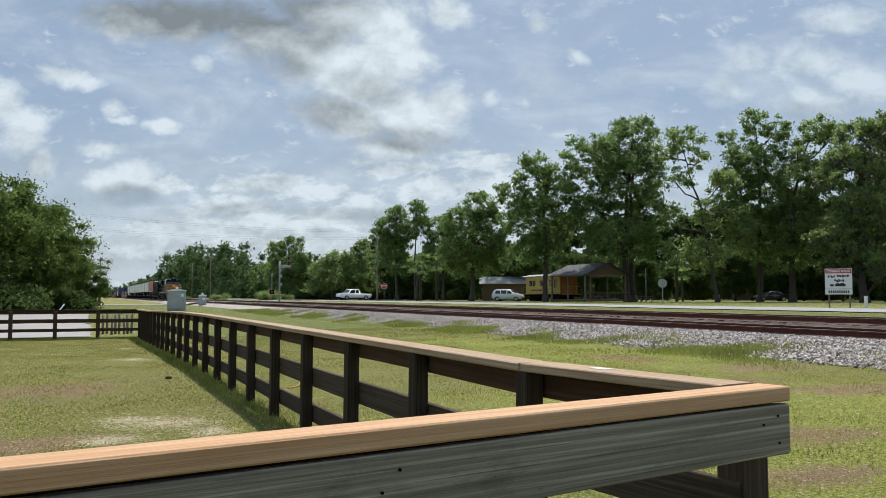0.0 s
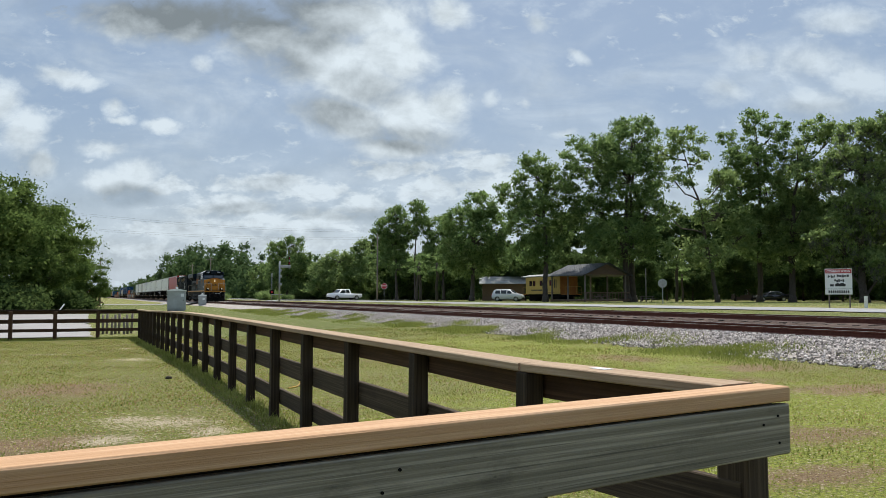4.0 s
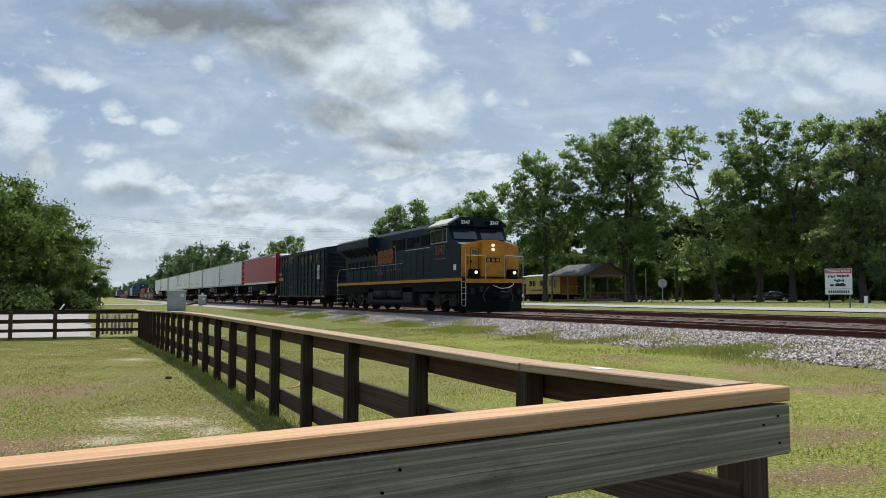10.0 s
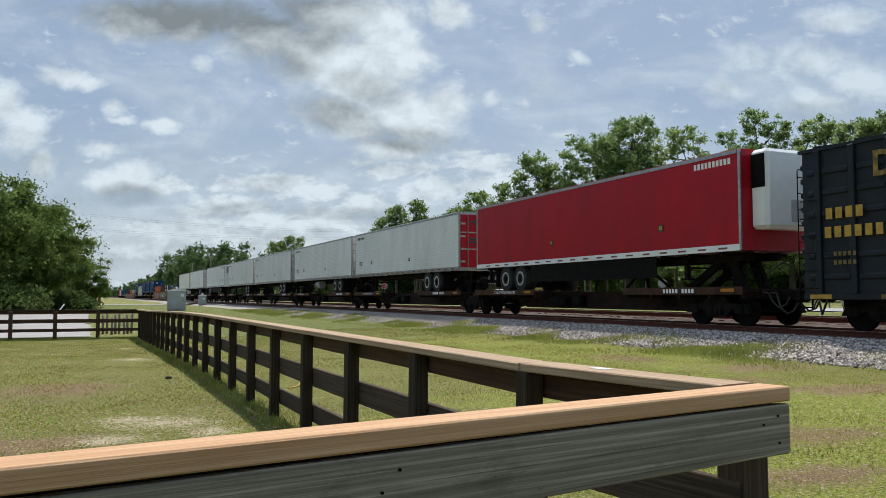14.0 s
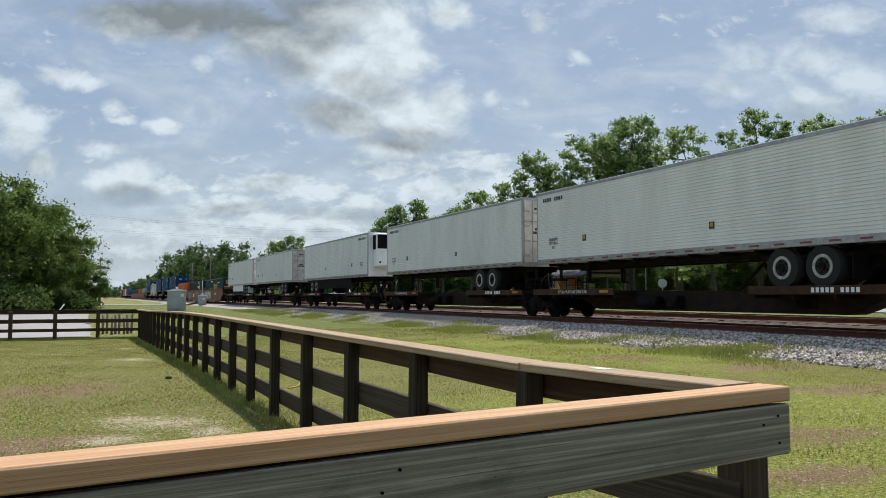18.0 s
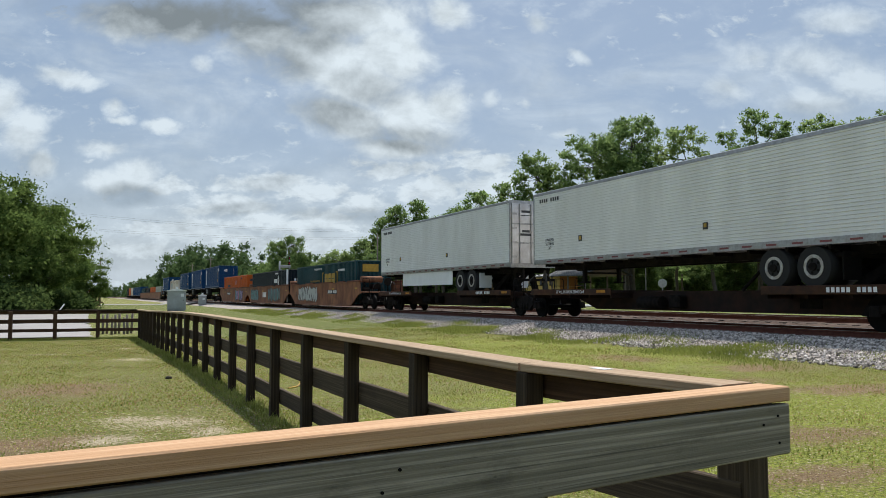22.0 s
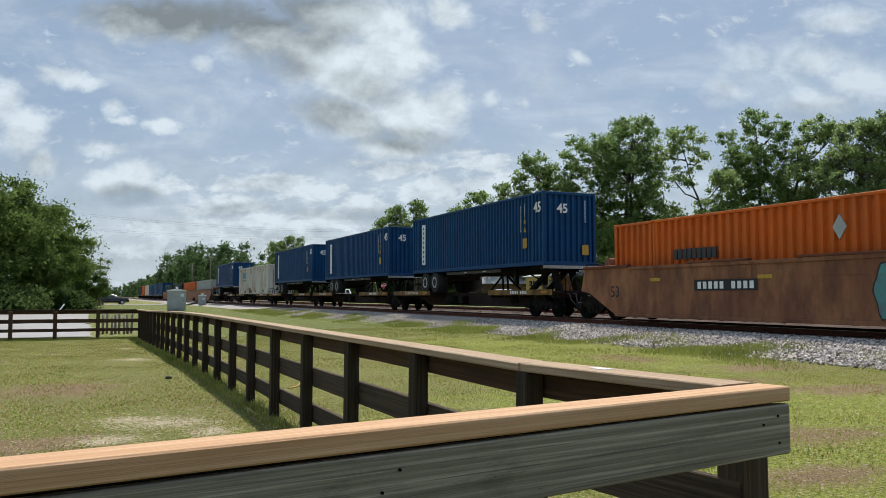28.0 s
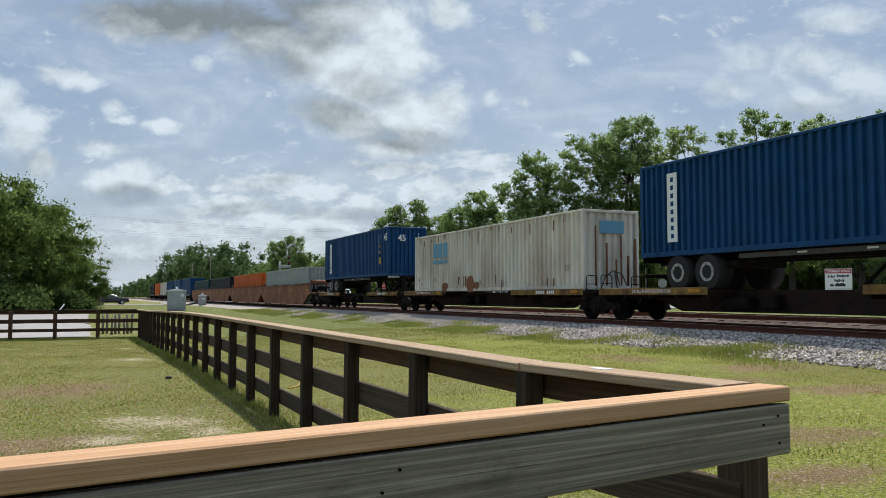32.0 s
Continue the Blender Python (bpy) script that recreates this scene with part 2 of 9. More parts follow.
def wood(name, pale, dark, streak, grain=1.0, rough=0.82, knots=0.5):
    """Sawn wood: growth rings drawn out along the board (its own X), fine fibres, stains and weather marks."""
    m = bpy.data.materials.new(name)
    m.use_nodes = True
    n, l = m.node_tree.nodes, m.node_tree.links
    b = n["Principled BSDF"]
    b.inputs["Roughness"].default_value, b.inputs["Specular IOR Level"].default_value = rough, 0.25
    tc = n.new("ShaderNodeTexCoord")
    info = n.new("ShaderNodeObjectInfo")
    off = n.new("ShaderNodeVectorMath")
    off.operation = "MULTIPLY_ADD"
    l.new(info.outputs["Random"], off.inputs[0])
    off.inputs[1].default_value = (37.0, 11.0, 23.0)
    l.new(tc.outputs["Object"], off.inputs[2])

    def nz(scale, stretch, detail=5, rough_=0.6, warp=0.0):
        mp = n.new("ShaderNodeMapping")
        l.new(off.outputs[0], mp.inputs[0])
        mp.inputs["Scale"].default_value = stretch
        t = n.new("ShaderNodeTexNoise")
        l.new(mp.outputs[0], t.inputs["Vector"])
        t.inputs["Scale"].default_value, t.inputs["Detail"].default_value, t.inputs["Roughness"].default_value, t.inputs["Distortion"].default_value = scale, detail, rough_, warp
        return t.outputs[0]

    def rg(v, a, c, lo=0.0, hi=1.0):
        r = n.new("ShaderNodeMapRange")
        l.new(v, r.inputs[0])
        for i_, x in enumerate((a, c, lo, hi)):
            r.inputs[i_ + 1].default_value = x
        return r.outputs[0]

    def blend(fac, a, c):
        x = n.new("ShaderNodeMix")
        x.data_type = "RGBA"
        l.new(fac, x.inputs[0])
        for sock, v in ((x.inputs[6], a), (x.inputs[7], c)):
            if isinstance(v, tuple):
                sock.default_value = (*v, 1)
            else:
                l.new(v, sock)
        return x.outputs[2]

    rings = nz(1.0, (0.16, 14, 14), 2, 0.5, 0.15)
    saw = n.new("ShaderNodeMath")
    saw.operation = "PINGPONG"
    mul = n.new("ShaderNodeMath")
    mul.operation = "MULTIPLY"
    l.new(rings, mul.inputs[0])
    mul.inputs[1].default_value = 17.0
    l.new(mul.outputs[0], saw.inputs[0])
    saw.inputs[1].default_value = 1.0
    fibre = nz(1.0, (0.9, 95, 95), 5, 0.8)
    c = blend(rg(saw.outputs[0], 0.15, 0.95, 0.0, 0.75 * grain), pale, dark)
    c = blend(rg(fibre, 0.40, 0.58, 0.0, 0.75 * grain), c, dark)
    c = blend(rg(nz(1.6, (0.8, 2.6, 2.6), 6, 0.75), 0.53, 0.74, 0.0, 0.8 * knots), c, streak)
    c = blend(rg(nz(1.0, (9, 26, 26), 3, 0.6), 0.68, 0.74, 0.0, 0.6 * knots), c, streak)
    c = blend(rg(nz(1.0, (0.5, 60, 60), 4, 0.7, 0.1), 0.60, 0.68, 0.0, 0.6 * knots), c, streak)
    l.new(c, b.inputs["Base Color"])
    bp = n.new("ShaderNodeBump")
    bp.inputs["Strength"].default_value, bp.inputs["Distance"].default_value = 0.6 * grain, 0.006
    l.new(fibre, bp.inputs["Height"])
    l.new(bp.outputs[0], b.inputs["Normal"])
    return m


M_WOOD_NEW = wood("fresh_cut_wood", (0.60, 0.39, 0.235), (0.43, 0.24, 0.118), (0.30, 0.15, 0.068), 0.95, 0.78, 0.35)
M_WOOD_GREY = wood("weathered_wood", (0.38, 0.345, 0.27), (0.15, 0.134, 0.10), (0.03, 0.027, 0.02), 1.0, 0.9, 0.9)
M_WOOD_BROWN = wood("stained_wood", (0.10, 0.055, 0.031), (0.040, 0.021, 0.012), (0.02, 0.013, 0.009), 0.9, 0.85, 0.7)
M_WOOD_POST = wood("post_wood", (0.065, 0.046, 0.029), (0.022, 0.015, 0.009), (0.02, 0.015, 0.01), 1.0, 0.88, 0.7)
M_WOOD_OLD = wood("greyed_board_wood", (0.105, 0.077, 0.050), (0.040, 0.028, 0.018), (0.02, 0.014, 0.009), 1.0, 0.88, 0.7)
M_WOOD_CAP = wood("cap_wood", (0.46, 0.345, 0.235), (0.28, 0.185, 0.11), (0.16, 0.10, 0.06), 0.9, 0.82, 0.6)
M_RAIL = mat("rusty_rail", (0.095, 0.030, 0.019), 0.8, 0.0, var=(0.13, 0.046, 0.029), scale=8, bump=0.2)
M_RAIL_TOP = mat("polished_rail_head", (0.55, 0.54, 0.53), 0.28, 0.9)
M_TIE = mat("tie_wood", (0.045, 0.034, 0.028), 0.9, var=(0.09, 0.07, 0.056), scale=5, stretch=(0.5, 4, 4), bump=0.6, bump_scale=20, per_object=0.25)
M_STONE = mat("ballast_stone", (0.16, 0.14, 0.125), 0.95, var=(0.52, 0.475, 0.435), scale=14, bump=1.0, bump_scale=16, var2=(0.20, 0.14, 0.10), scale2=0.5, amount2=0.5)
M_BED = mat("stained_ballast", (0.035, 0.022, 0.017), 0.95, var=(0.085, 0.055, 0.042), scale=14, bump=0.8, bump_scale=16, var2=(0.20, 0.15, 0.12), scale2=0.6, amount2=0.5)
M_ASPHALT = mat("sunlit_road", (0.25, 0.25, 0.25), 0.9, var=(0.31, 0.31, 0.305), scale=2.0, bump=0.3, bump_scale=60, var2=(0.22, 0.22, 0.215), scale2=0.25)
M_GRAVEL = mat("pale_gravel", (0.27, 0.258, 0.252), 0.95, var=(0.32, 0.308, 0.30), scale=1.5, bump=0.5, bump_scale=40, var2=(0.23, 0.215, 0.20), scale2=0.15)
M_BARK = mat("bark", (0.05, 0.040, 0.032), 0.95, var=(0.10, 0.085, 0.07), scale=5, stretch=(3, 3, 0.6), bump=0.8, bump_scale=10)
M_LEAF_OAK = leaf_mat("oak_leaves", (0.035, 0.08, 0.027), (0.32, 0.43, 0.155), 0.6)
M_LEAF_LIVE = leaf_mat("live_oak_leaves", (0.05, 0.095, 0.025), (0.20, 0.27, 0.08), 0.5)
M_LEAF_BRIGHT = leaf_mat("bright_leaves", (0.06, 0.12, 0.042), (0.36, 0.45, 0.17), 0.64)
# darker leaf copy: the shade beneath the crowns is put into its colour
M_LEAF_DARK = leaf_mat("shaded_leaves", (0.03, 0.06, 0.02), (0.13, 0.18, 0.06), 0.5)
M_LEAF_PINE = leaf_mat("pine_needles", (0.045, 0.085, 0.035), (0.13, 0.19, 0.075), 0.45)
M_MOSS = leaf_mat("spanish_moss", (0.10, 0.115, 0.085), (0.19, 0.20, 0.155))
M_GRASS_BLADE = leaf_mat("grass_blades", (0.08, 0.105, 0.016), (0.36, 0.375, 0.11), 0.4, 1.3)
M_LAWN = leaf_mat("lawn_blades", (0.04, 0.065, 0.009), (0.43, 0.47, 0.10), 0.4, 1.1, (0.40, 0.27, 0.13))
M_WEED = leaf_mat("weed_blades", (0.11, 0.14, 0.03), (0.34, 0.37, 0.10), 0.45, 0.9)
M_BLACK = mat("black_iron", (0.004, 0.004, 0.004), 0.8, var=(0.008, 0.007, 0.006), scale=4, bump=0.2, spec=0.1)
M_GRIME = mat("grimy_running_gear", (0.006, 0.0055, 0.005), 0.85, var=(0.018, 0.014, 0.012), scale=5, bump=0.3, bump_scale=25, spec=0.1)
M_TYRE = mat("tyre_rubber", (0.02, 0.02, 0.02), 0.85)
M_STEEL = mat("worn_steel", (0.42, 0.42, 0.42), 0.4, 0.85, var=(0.3, 0.29, 0.28), scale=8)
M_GREYPAINT = mat("grey_paint", (0.42, 0.44, 0.45), 0.5, var=(0.37, 0.385, 0.39), scale=3, var2=(0.3, 0.29, 0.27), scale2=1.2)
M_WHITE = mat("white_paint", (0.78, 0.79, 0.79), 0.4, var=(0.72, 0.73, 0.73), scale=2.0)
M_GLASS = mat("dark_glass", (0.02, 0.025, 0.03), 0.06, spec=0.8)
M_NAVY = mat("dark_blue_paint", (0.0025, 0.0115, 0.021), 0.48, var=(0.004, 0.016, 0.026), scale=1.5, bump=0.05, var2=(0.014, 0.014, 0.015), scale2=2.2, amount2=0.5, stretch=(1, 1, 0.4), spec=0.14)
M_YELLOW = mat("loco_yellow", (0.50, 0.215, 0.018), 0.5, var=(0.41, 0.17, 0.016), scale=2.5, var2=(0.20, 0.09, 0.02), scale2=2.0, amount2=0.45, spec=0.25)
M_BOXCAR = mat("boxcar_blue_black", (0.0055, 0.0095, 0.016), 0.55, var=(0.011, 0.016, 0.023), scale=2.5, bump=0.1, var2=(0.03, 0.027, 0.024), scale2=0.8, amount2=0.4, spec=0.25)
M_BOXGOLD = mat("worn_gold_paint", (0.36, 0.24, 0.055), 0.7, var=(0.14, 0.095, 0.035), scale=7, var2=(0.02, 0.02, 0.02), scale2=3.0, amount2=0.7)
M_GOLD = mat("gold_lettering", (0.50, 0.31, 0.045), 0.6, var=(0.36, 0.22, 0.04), scale=6)
M_RED = mat("red_trailer_skin", (0.40, 0.007, 0.018), 0.4, var=(0.34, 0.007, 0.017), scale=1.2, var2=(0.20, 0.012, 0.018), scale2=1.4, stretch=(1, 1, 0.3), spec=0.18)
M_TRAILER = mat("white_trailer_skin", (0.80, 0.805, 0.80), 0.42, var=(0.73, 0.735, 0.73), scale=1.2, stretch=(1, 1, 0.35), var2=(0.52, 0.50, 0.47), scale2=0.7, amount2=0.35)
M_TRAILER_DOOR = mat("dusty_trailer_doors", (0.66, 0.64, 0.61), 0.45, var=(0.50, 0.46, 0.42), scale=2.5, var2=(0.34, 0.28, 0.24), scale2=1.6, amount2=0.6)
M_WELL = mat("rust_brown_wellcar", (0.32, 0.15, 0.074), 0.75, var=(0.20, 0.084, 0.046), scale=0.9, bump=0.1, var2=(0.085, 0.04, 0.03), scale2=2.2, stretch=(1, 1, 0.45), amount2=0.75, spec=0.2)
M_DECK = mat("rusty_deck_edge", (0.085, 0.036, 0.016), 0.8, var=(0.035, 0.017, 0.010), scale=3, bump=0.15, var2=(0.03, 0.02, 0.016), scale2=1.2, amount2=0.7, spec=0.2)
M_SPINE = mat("dirty_brown_spine", (0.034, 0.016, 0.011), 0.85, var=(0.016, 0.010, 0.008), scale=2.5, bump=0.15, var2=(0.02, 0.015, 0.013), scale2=1.0, spec=0.2)
M_CBLUE = mat("blue_container", (0.003, 0.056, 0.165), 0.5, var=(0.003, 0.044, 0.135), scale=1.5, var2=(0.012, 0.04, 0.08), scale2=0.9, amount2=0.35, spec=0.2)
M_CGREEN = mat("dark_teal_container", (0.006, 0.042, 0.052), 0.5, var=(0.008, 0.05, 0.06), scale=1.5, var2=(0.02, 0.04, 0.04), scale2=0.8, spec=0.2)
M_CDARK = mat("near_black_container", (0.006, 0.012, 0.018), 0.5, var=(0.009, 0.016, 0.022), scale=1.5, spec=0.2)
M_CORANGE = mat("orange_container", (0.62, 0.13, 0.016), 0.55, var=(0.53, 0.105, 0.015), scale=1.2, var2=(0.36, 0.10, 0.03), scale2=0.8, amount2=0.45, spec=0.2)
M_CWHITE = mat("rust_streaked_cream_container", (0.70, 0.665, 0.58), 0.55, var=(0.60, 0.57, 0.49), scale=1.6, stretch=(1, 1, 0.3), var2=(0.24, 0.12, 0.06), scale2=0.9, amount2=0.55)
M_CGREY = mat("pale_green_grey_container", (0.36, 0.39, 0.36), 0.55, var=(0.31, 0.34, 0.31), scale=1.5)
# ---- mesh helpers ----
SIDE_ROT = (90, 0, -90)   # lettering that faces the lawn
END_ROT = (90, 0, 0)      # lettering that faces back along the line


def box(bm, x0, x1, y0, y1, z0, z1, bevel=0.0):
    """A box in bm between the given planes, its edges eased."""
    if bevel > 0:
        r = bmesh.ops.create_cube(bm, size=1.0)
        vs = r["verts"]
        for v in vs:
            v.co = Vector((x0 + (v.co.x + 0.5) * (x1 - x0), y0 + (v.co.y + 0.5) * (y1 - y0), z0 + (v.co.z + 0.5) * (z1 - z0)))
        edges = list({e for v in vs for e in v.link_edges})
        bmesh.ops.bevel(bm, geom=edges, offset=bevel, segments=1, affect="EDGES", clamp_overlap=True)
        return
    v = [bm.verts.new(c) for c in product((x0, x1), (y0, y1), (z0, z1))]
    for f in ((0, 1, 3, 2), (4, 6, 7, 5), (0, 4, 5, 1), (2, 3, 7, 6), (0, 2, 6, 4), (1, 5, 7, 3)):
        bm.faces.new([v[i] for i in f])


def rod(bm, a, b, r, sides=8, r2=None):
    """A round bar from a to b."""
    a, b = Vector(a), Vector(b)
    r2 = r if r2 is None else r2
    d = (b - a).normalized()
    u = d.orthogonal().normalized()
    w = d.cross(u)
    rings = []
    for p, rr in ((a, r), (b, r2)):
        rings.append([bm.verts.new(p + (u * math.cos(2 * math.pi * i / sides) + w * math.sin(2 * math.pi * i / sides)) * rr) for i in range(sides)])
    for i in range(sides):
        j = (i + 1) % sides
        f = bm.faces.new((rings[0][i], rings[0][j], rings[1][j], rings[1][i]))
        f.smooth = sides > 6
    bm.faces.new(rings[0][::-1])
    bm.faces.new(rings[1])


def tube(bm, pts, r, sides=6):
    """One continuous bent bar through pts."""
    pts = [Vector(q) for q in pts]
    rings = []
    for i, q in enumerate(pts):
        d = (pts[min(i + 1, len(pts) - 1)] - pts[max(i - 1, 0)]).normalized()
        u = (d.orthogonal() if abs(d.z) > 0.9 else d.cross(Vector((0, 0, 1)))).normalized()
        w = d.cross(u)
        rings.append([bm.verts.new(q + (u * math.cos(6.2832 * k / sides) + w * math.sin(6.2832 * k / sides)) * r) for k in range(sides)])
    for a, b in zip(rings, rings[1:]):
        for k in range(sides):
            bm.faces.new((a[k], a[(k + 1) % sides], b[(k + 1) % sides], b[k])).smooth = True
    bm.faces.new(rings[0][::-1])
    bm.faces.new(rings[-1])


def prism(bm, outline, a, b, axis="y"):
    """An outline of two-number points pulled from a to b along an axis."""
    def at(p, h):
        return {"x": (h, p[0], p[1]), "y": (p[0], h, p[1]), "z": (p[0], p[1], h)}[axis]
    lo = [bm.verts.new(at(p, a)) for p in outline]
    hi = [bm.verts.new(at(p, b)) for p in outline]
    n = len(outline)
    for i in range(n):
        bm.faces.new((lo[i], lo[(i + 1) % n], hi[(i + 1) % n], hi[i]))
    bm.faces.new(lo[::-1])
    bm.faces.new(hi)


def part(name, bm, material, parent=None, label=""):
    """Links bm as one mesh object under a thing or part."""
    bmesh.ops.recalc_face_normals(bm, faces=bm.faces)
    me = bpy.data.meshes.new(name)
    bm.to_mesh(me)
    bm.free()
    me.materials.append(material)
    ob = new(name, me)
    if parent is not None:
        ob.parent = parent
    if label:
        ob["label"] = label
    return ob


def shared(name, ob, parent, m=None):
    """Another piece on the mesh of ob."""
    o = new(name, ob.data)
    o.parent = parent
    if m is not None:
        o.matrix_basis = m
    return o


def pbox(name, material, parent, x0, x1, y0, y1, z0, z1, bevel=0.0, label=""):
    bm = bmesh.new()
    box(bm, x0, x1, y0, y1, z0, z1, bevel)
    return part(name, bm, material, parent, label)


def prod(name, material, parent, a, b, r, sides=8, label=""):
    bm = bmesh.new()
    rod(bm, a, b, r, sides)
    return part(name, bm, material, parent, label)


def thing(name, label, category, m=None, group="", kind=""):
    ob = new(name)
    ob.empty_display_size = 0.2
    if m is not None:
        ob.matrix_basis = m
    return tagged(ob, label, category, group, kind)


def sheet(name, verts, faces, material, parent=None, smooth=False):
    me = bpy.data.meshes.new(name)
    me.from_pydata([tuple(v) for v in verts], [], [tuple(f) for f in faces])
    me.materials.append(material)
    if smooth:
        me.polygons.foreach_set("use_smooth", [True] * len(me.polygons))
    me.update()
    ob = new(name, me)
    if parent is not None:
        ob.parent = parent
    return ob


def text_part(name, words, size, material, parent, m, depth=0.004, label="", stretch=1.0, bold=0.0):
    """Lettering from the built-in font, as a mesh."""
    cu = bpy.data.curves.new(name, "FONT")
    cu.body, cu.size, cu.extrude, cu.align_x, cu.align_y, cu.offset = words, size, depth, "CENTER", "CENTER", bold
    cu.resolution_u = 3
    tmp = bpy.data.objects.new(name, cu)
    scene.collection.objects.link(tmp)
    dg = bpy.context.evaluated_depsgraph_get()
    me = bpy.data.meshes.new_from_object(tmp.evaluated_get(dg))
    bpy.data.objects.remove(tmp)
    bpy.data.curves.remove(cu)
    me.name = name
    me.materials.clear()
    me.materials.append(material)
    ob = new(name, me)
    ob.parent = parent
    ob.matrix_basis = m @ Matrix.Diagonal((stretch, 1, 1, 1))
    if label:
        ob["label"] = label
    return ob


# ---- ground ----
def smooth_step(a, b, x):
    t = max(0.0, min(1.0, (x - a) / (b - a)))
    return t * t * (3 - 2 * t)


def ground_z(x, y):
    """Height of the land: lawn at 0, a bed under the railway, higher land beyond it."""
    z = -0.31 * smooth_step(14, 36, y) * (1 - smooth_step(5, 12, x))
    z += 0.16 * smooth_step(12.0, 15.0, x) + (FAR_Z - 0.16) * smooth_step(23.0, 27.5, x)
    z += 0.018 * noise.noise((x * 0.35, y * 0.35, 0.0)) + 0.03 * noise.noise((x * 0.06, y * 0.06, 3.0))
    if y > 60:
        z += (0.10 - z) * smooth_step(60, 110, y) * (1 - smooth_step(10, 15, x))
    if x < 14 and y > 110:
        z += 0.2 * smooth_step(150, 400, y)
    return z


def spread(lo, hi, near_lo, near_hi, fine, grow=1.25):
    xs = list(np.arange(near_lo, near_hi + 1e-6, fine))
    step = fine
    while xs[-1] < hi:
        step *= grow
        xs.append(xs[-1] + step)
    step = fine
    while xs[0] > lo:
        step *= grow
        xs.insert(0, xs[0] - step)
    return xs


GX = spread(-2600, 2600, -8, 30, 0.5)
GY = spread(-400, 3600, -2, 44, 0.5)
nx, ny = len(GX), len(GY)
ground = sheet("ground", [(x, y, ground_z(x, y)) for y in GY for x in GX],
               [(j * nx + i, j * nx + i + 1, (j + 1) * nx + i + 1, (j + 1) * nx + i) for j in range(ny - 1) for i in range(nx - 1)], None, smooth=True)
tagged(ground, "green mown grass with dry brown and sandy patches", "ground", kind="structure")


def ground_material():
    m = bpy.data.materials.new("lawn")
    m.use_nodes = True
    n, l = m.node_tree.nodes, m.node_tree.links
    b = n["Principled BSDF"]
    b.inputs["Roughness"].default_value, b.inputs["Specular IOR Level"].default_value = 0.95, 0.15
    tc = n.new("ShaderNodeTexCoord")

    def nz(scale, detail=6, rough=0.65, stretch=(1, 1, 1), lo=0.4, hi=0.6):
        mp = n.new("ShaderNodeMapping")
        l.new(tc.outputs["Object"], mp.inputs[0])
        mp.inputs["Scale"].default_value = stretch
        t = n.new("ShaderNodeTexNoise")
        l.new(mp.outputs[0], t.inputs["Vector"])
        t.inputs["Scale"].default_value, t.inputs["Detail"].default_value, t.inputs["Roughness"].default_value = scale, detail, rough
        r = n.new("ShaderNodeMapRange")
        l.new(t.outputs[0], r.inputs[0])
        r.inputs[1].default_value, r.inputs[2].default_value = lo, hi
        return r.outputs[0], t.outputs[0]

    def blend(fac, a, c):
        x = n.new("ShaderNodeMix")
        x.data_type = "RGBA"
        l.new(fac, x.inputs[0])
        for sock, v in ((x.inputs[6], a), (x.inputs[7], c)):
            if isinstance(v, tuple):
                sock.default_value = (*v, 1)
            else:
                l.new(v, sock)
        return x.outputs[2]

    green = blend(nz(45, 6, 0.75, lo=0.36, hi=0.64)[0], (0.03, 0.044, 0.007), (0.29, 0.315, 0.062))
    green = blend(nz(0.55, 4)[0], green, blend(nz(30, 6, 0.7)[0], (0.06, 0.075, 0.018), (0.25, 0.265, 0.075)))
    dry = blend(nz(55, 5, 0.7)[0], (0.12, 0.075, 0.040), (0.29, 0.205, 0.115))
    c = blend(nz(0.33, 7, 0.72, (0.6, 1.0, 1), 0.56, 0.78)[0], green, dry)
    c = blend(nz(22, 4, 0.7, lo=0.52, hi=0.61)[0], c, (0.15, 0.10, 0.05))
    sand = blend(nz(40, 5, 0.7)[0], (0.32, 0.26, 0.165), (0.54, 0.46, 0.33))
    c = blend(nz(0.42, 8, 0.75, (0.8, 1.3, 1), 0.68, 0.74)[0], c, sand)
    def blotch(x, y, rx, ry, turn=0.0, rag=0.9, strength=1.0):
        wob = n.new("ShaderNodeTexNoise")
        l.new(tc.outputs["Object"], wob.inputs["Vector"])
        wob.inputs["Scale"].default_value, wob.inputs["Detail"].default_value = 1.7, 6
        add = n.new("ShaderNodeVectorMath")
        add.operation = "MULTIPLY_ADD"
        l.new(wob.outputs["Color"], add.inputs[0])
        add.inputs[1].default_value = (rx * 1.1, ry * 1.1, 0)
        l.new(tc.outputs["Object"], add.inputs[2])
        mp = n.new("ShaderNodeMapping")
        mp.vector_type = "TEXTURE"
        l.new(add.outputs[0], mp.inputs[0])
        mp.inputs["Location"].default_value = (x + rx * 0.55, y + ry * 0.55, 0)
        mp.inputs["Rotation"].default_value = (0, 0, radians(turn))
        mp.inputs["Scale"].default_value = (rx, ry, 1000)
        g = n.new("ShaderNodeTexGradient")
        g.gradient_type = "SPHERICAL"
        l.new(mp.outputs[0], g.inputs[0])
        sp = n.new("ShaderNodeMath")
        sp.operation = "MULTIPLY_ADD"
        l.new(nz(24, 5, 0.75)[1], sp.inputs[0])
        sp.inputs[1].default_value = rag
        soft = n.new("ShaderNodeMath")
        soft.operation = "MULTIPLY"
        l.new(g.outputs[1], soft.inputs[0])
        soft.inputs[1].default_value = strength
        l.new(soft.outputs[0], sp.inputs[2])
        r = n.new("ShaderNodeMapRange")
        l.new(sp.outputs[0], r.inputs[0])
        r.inputs[1].default_value, r.inputs[2].default_value = 0.17 + 0.5 * rag, 0.41 + 0.5 * rag
        return r.outputs[0]

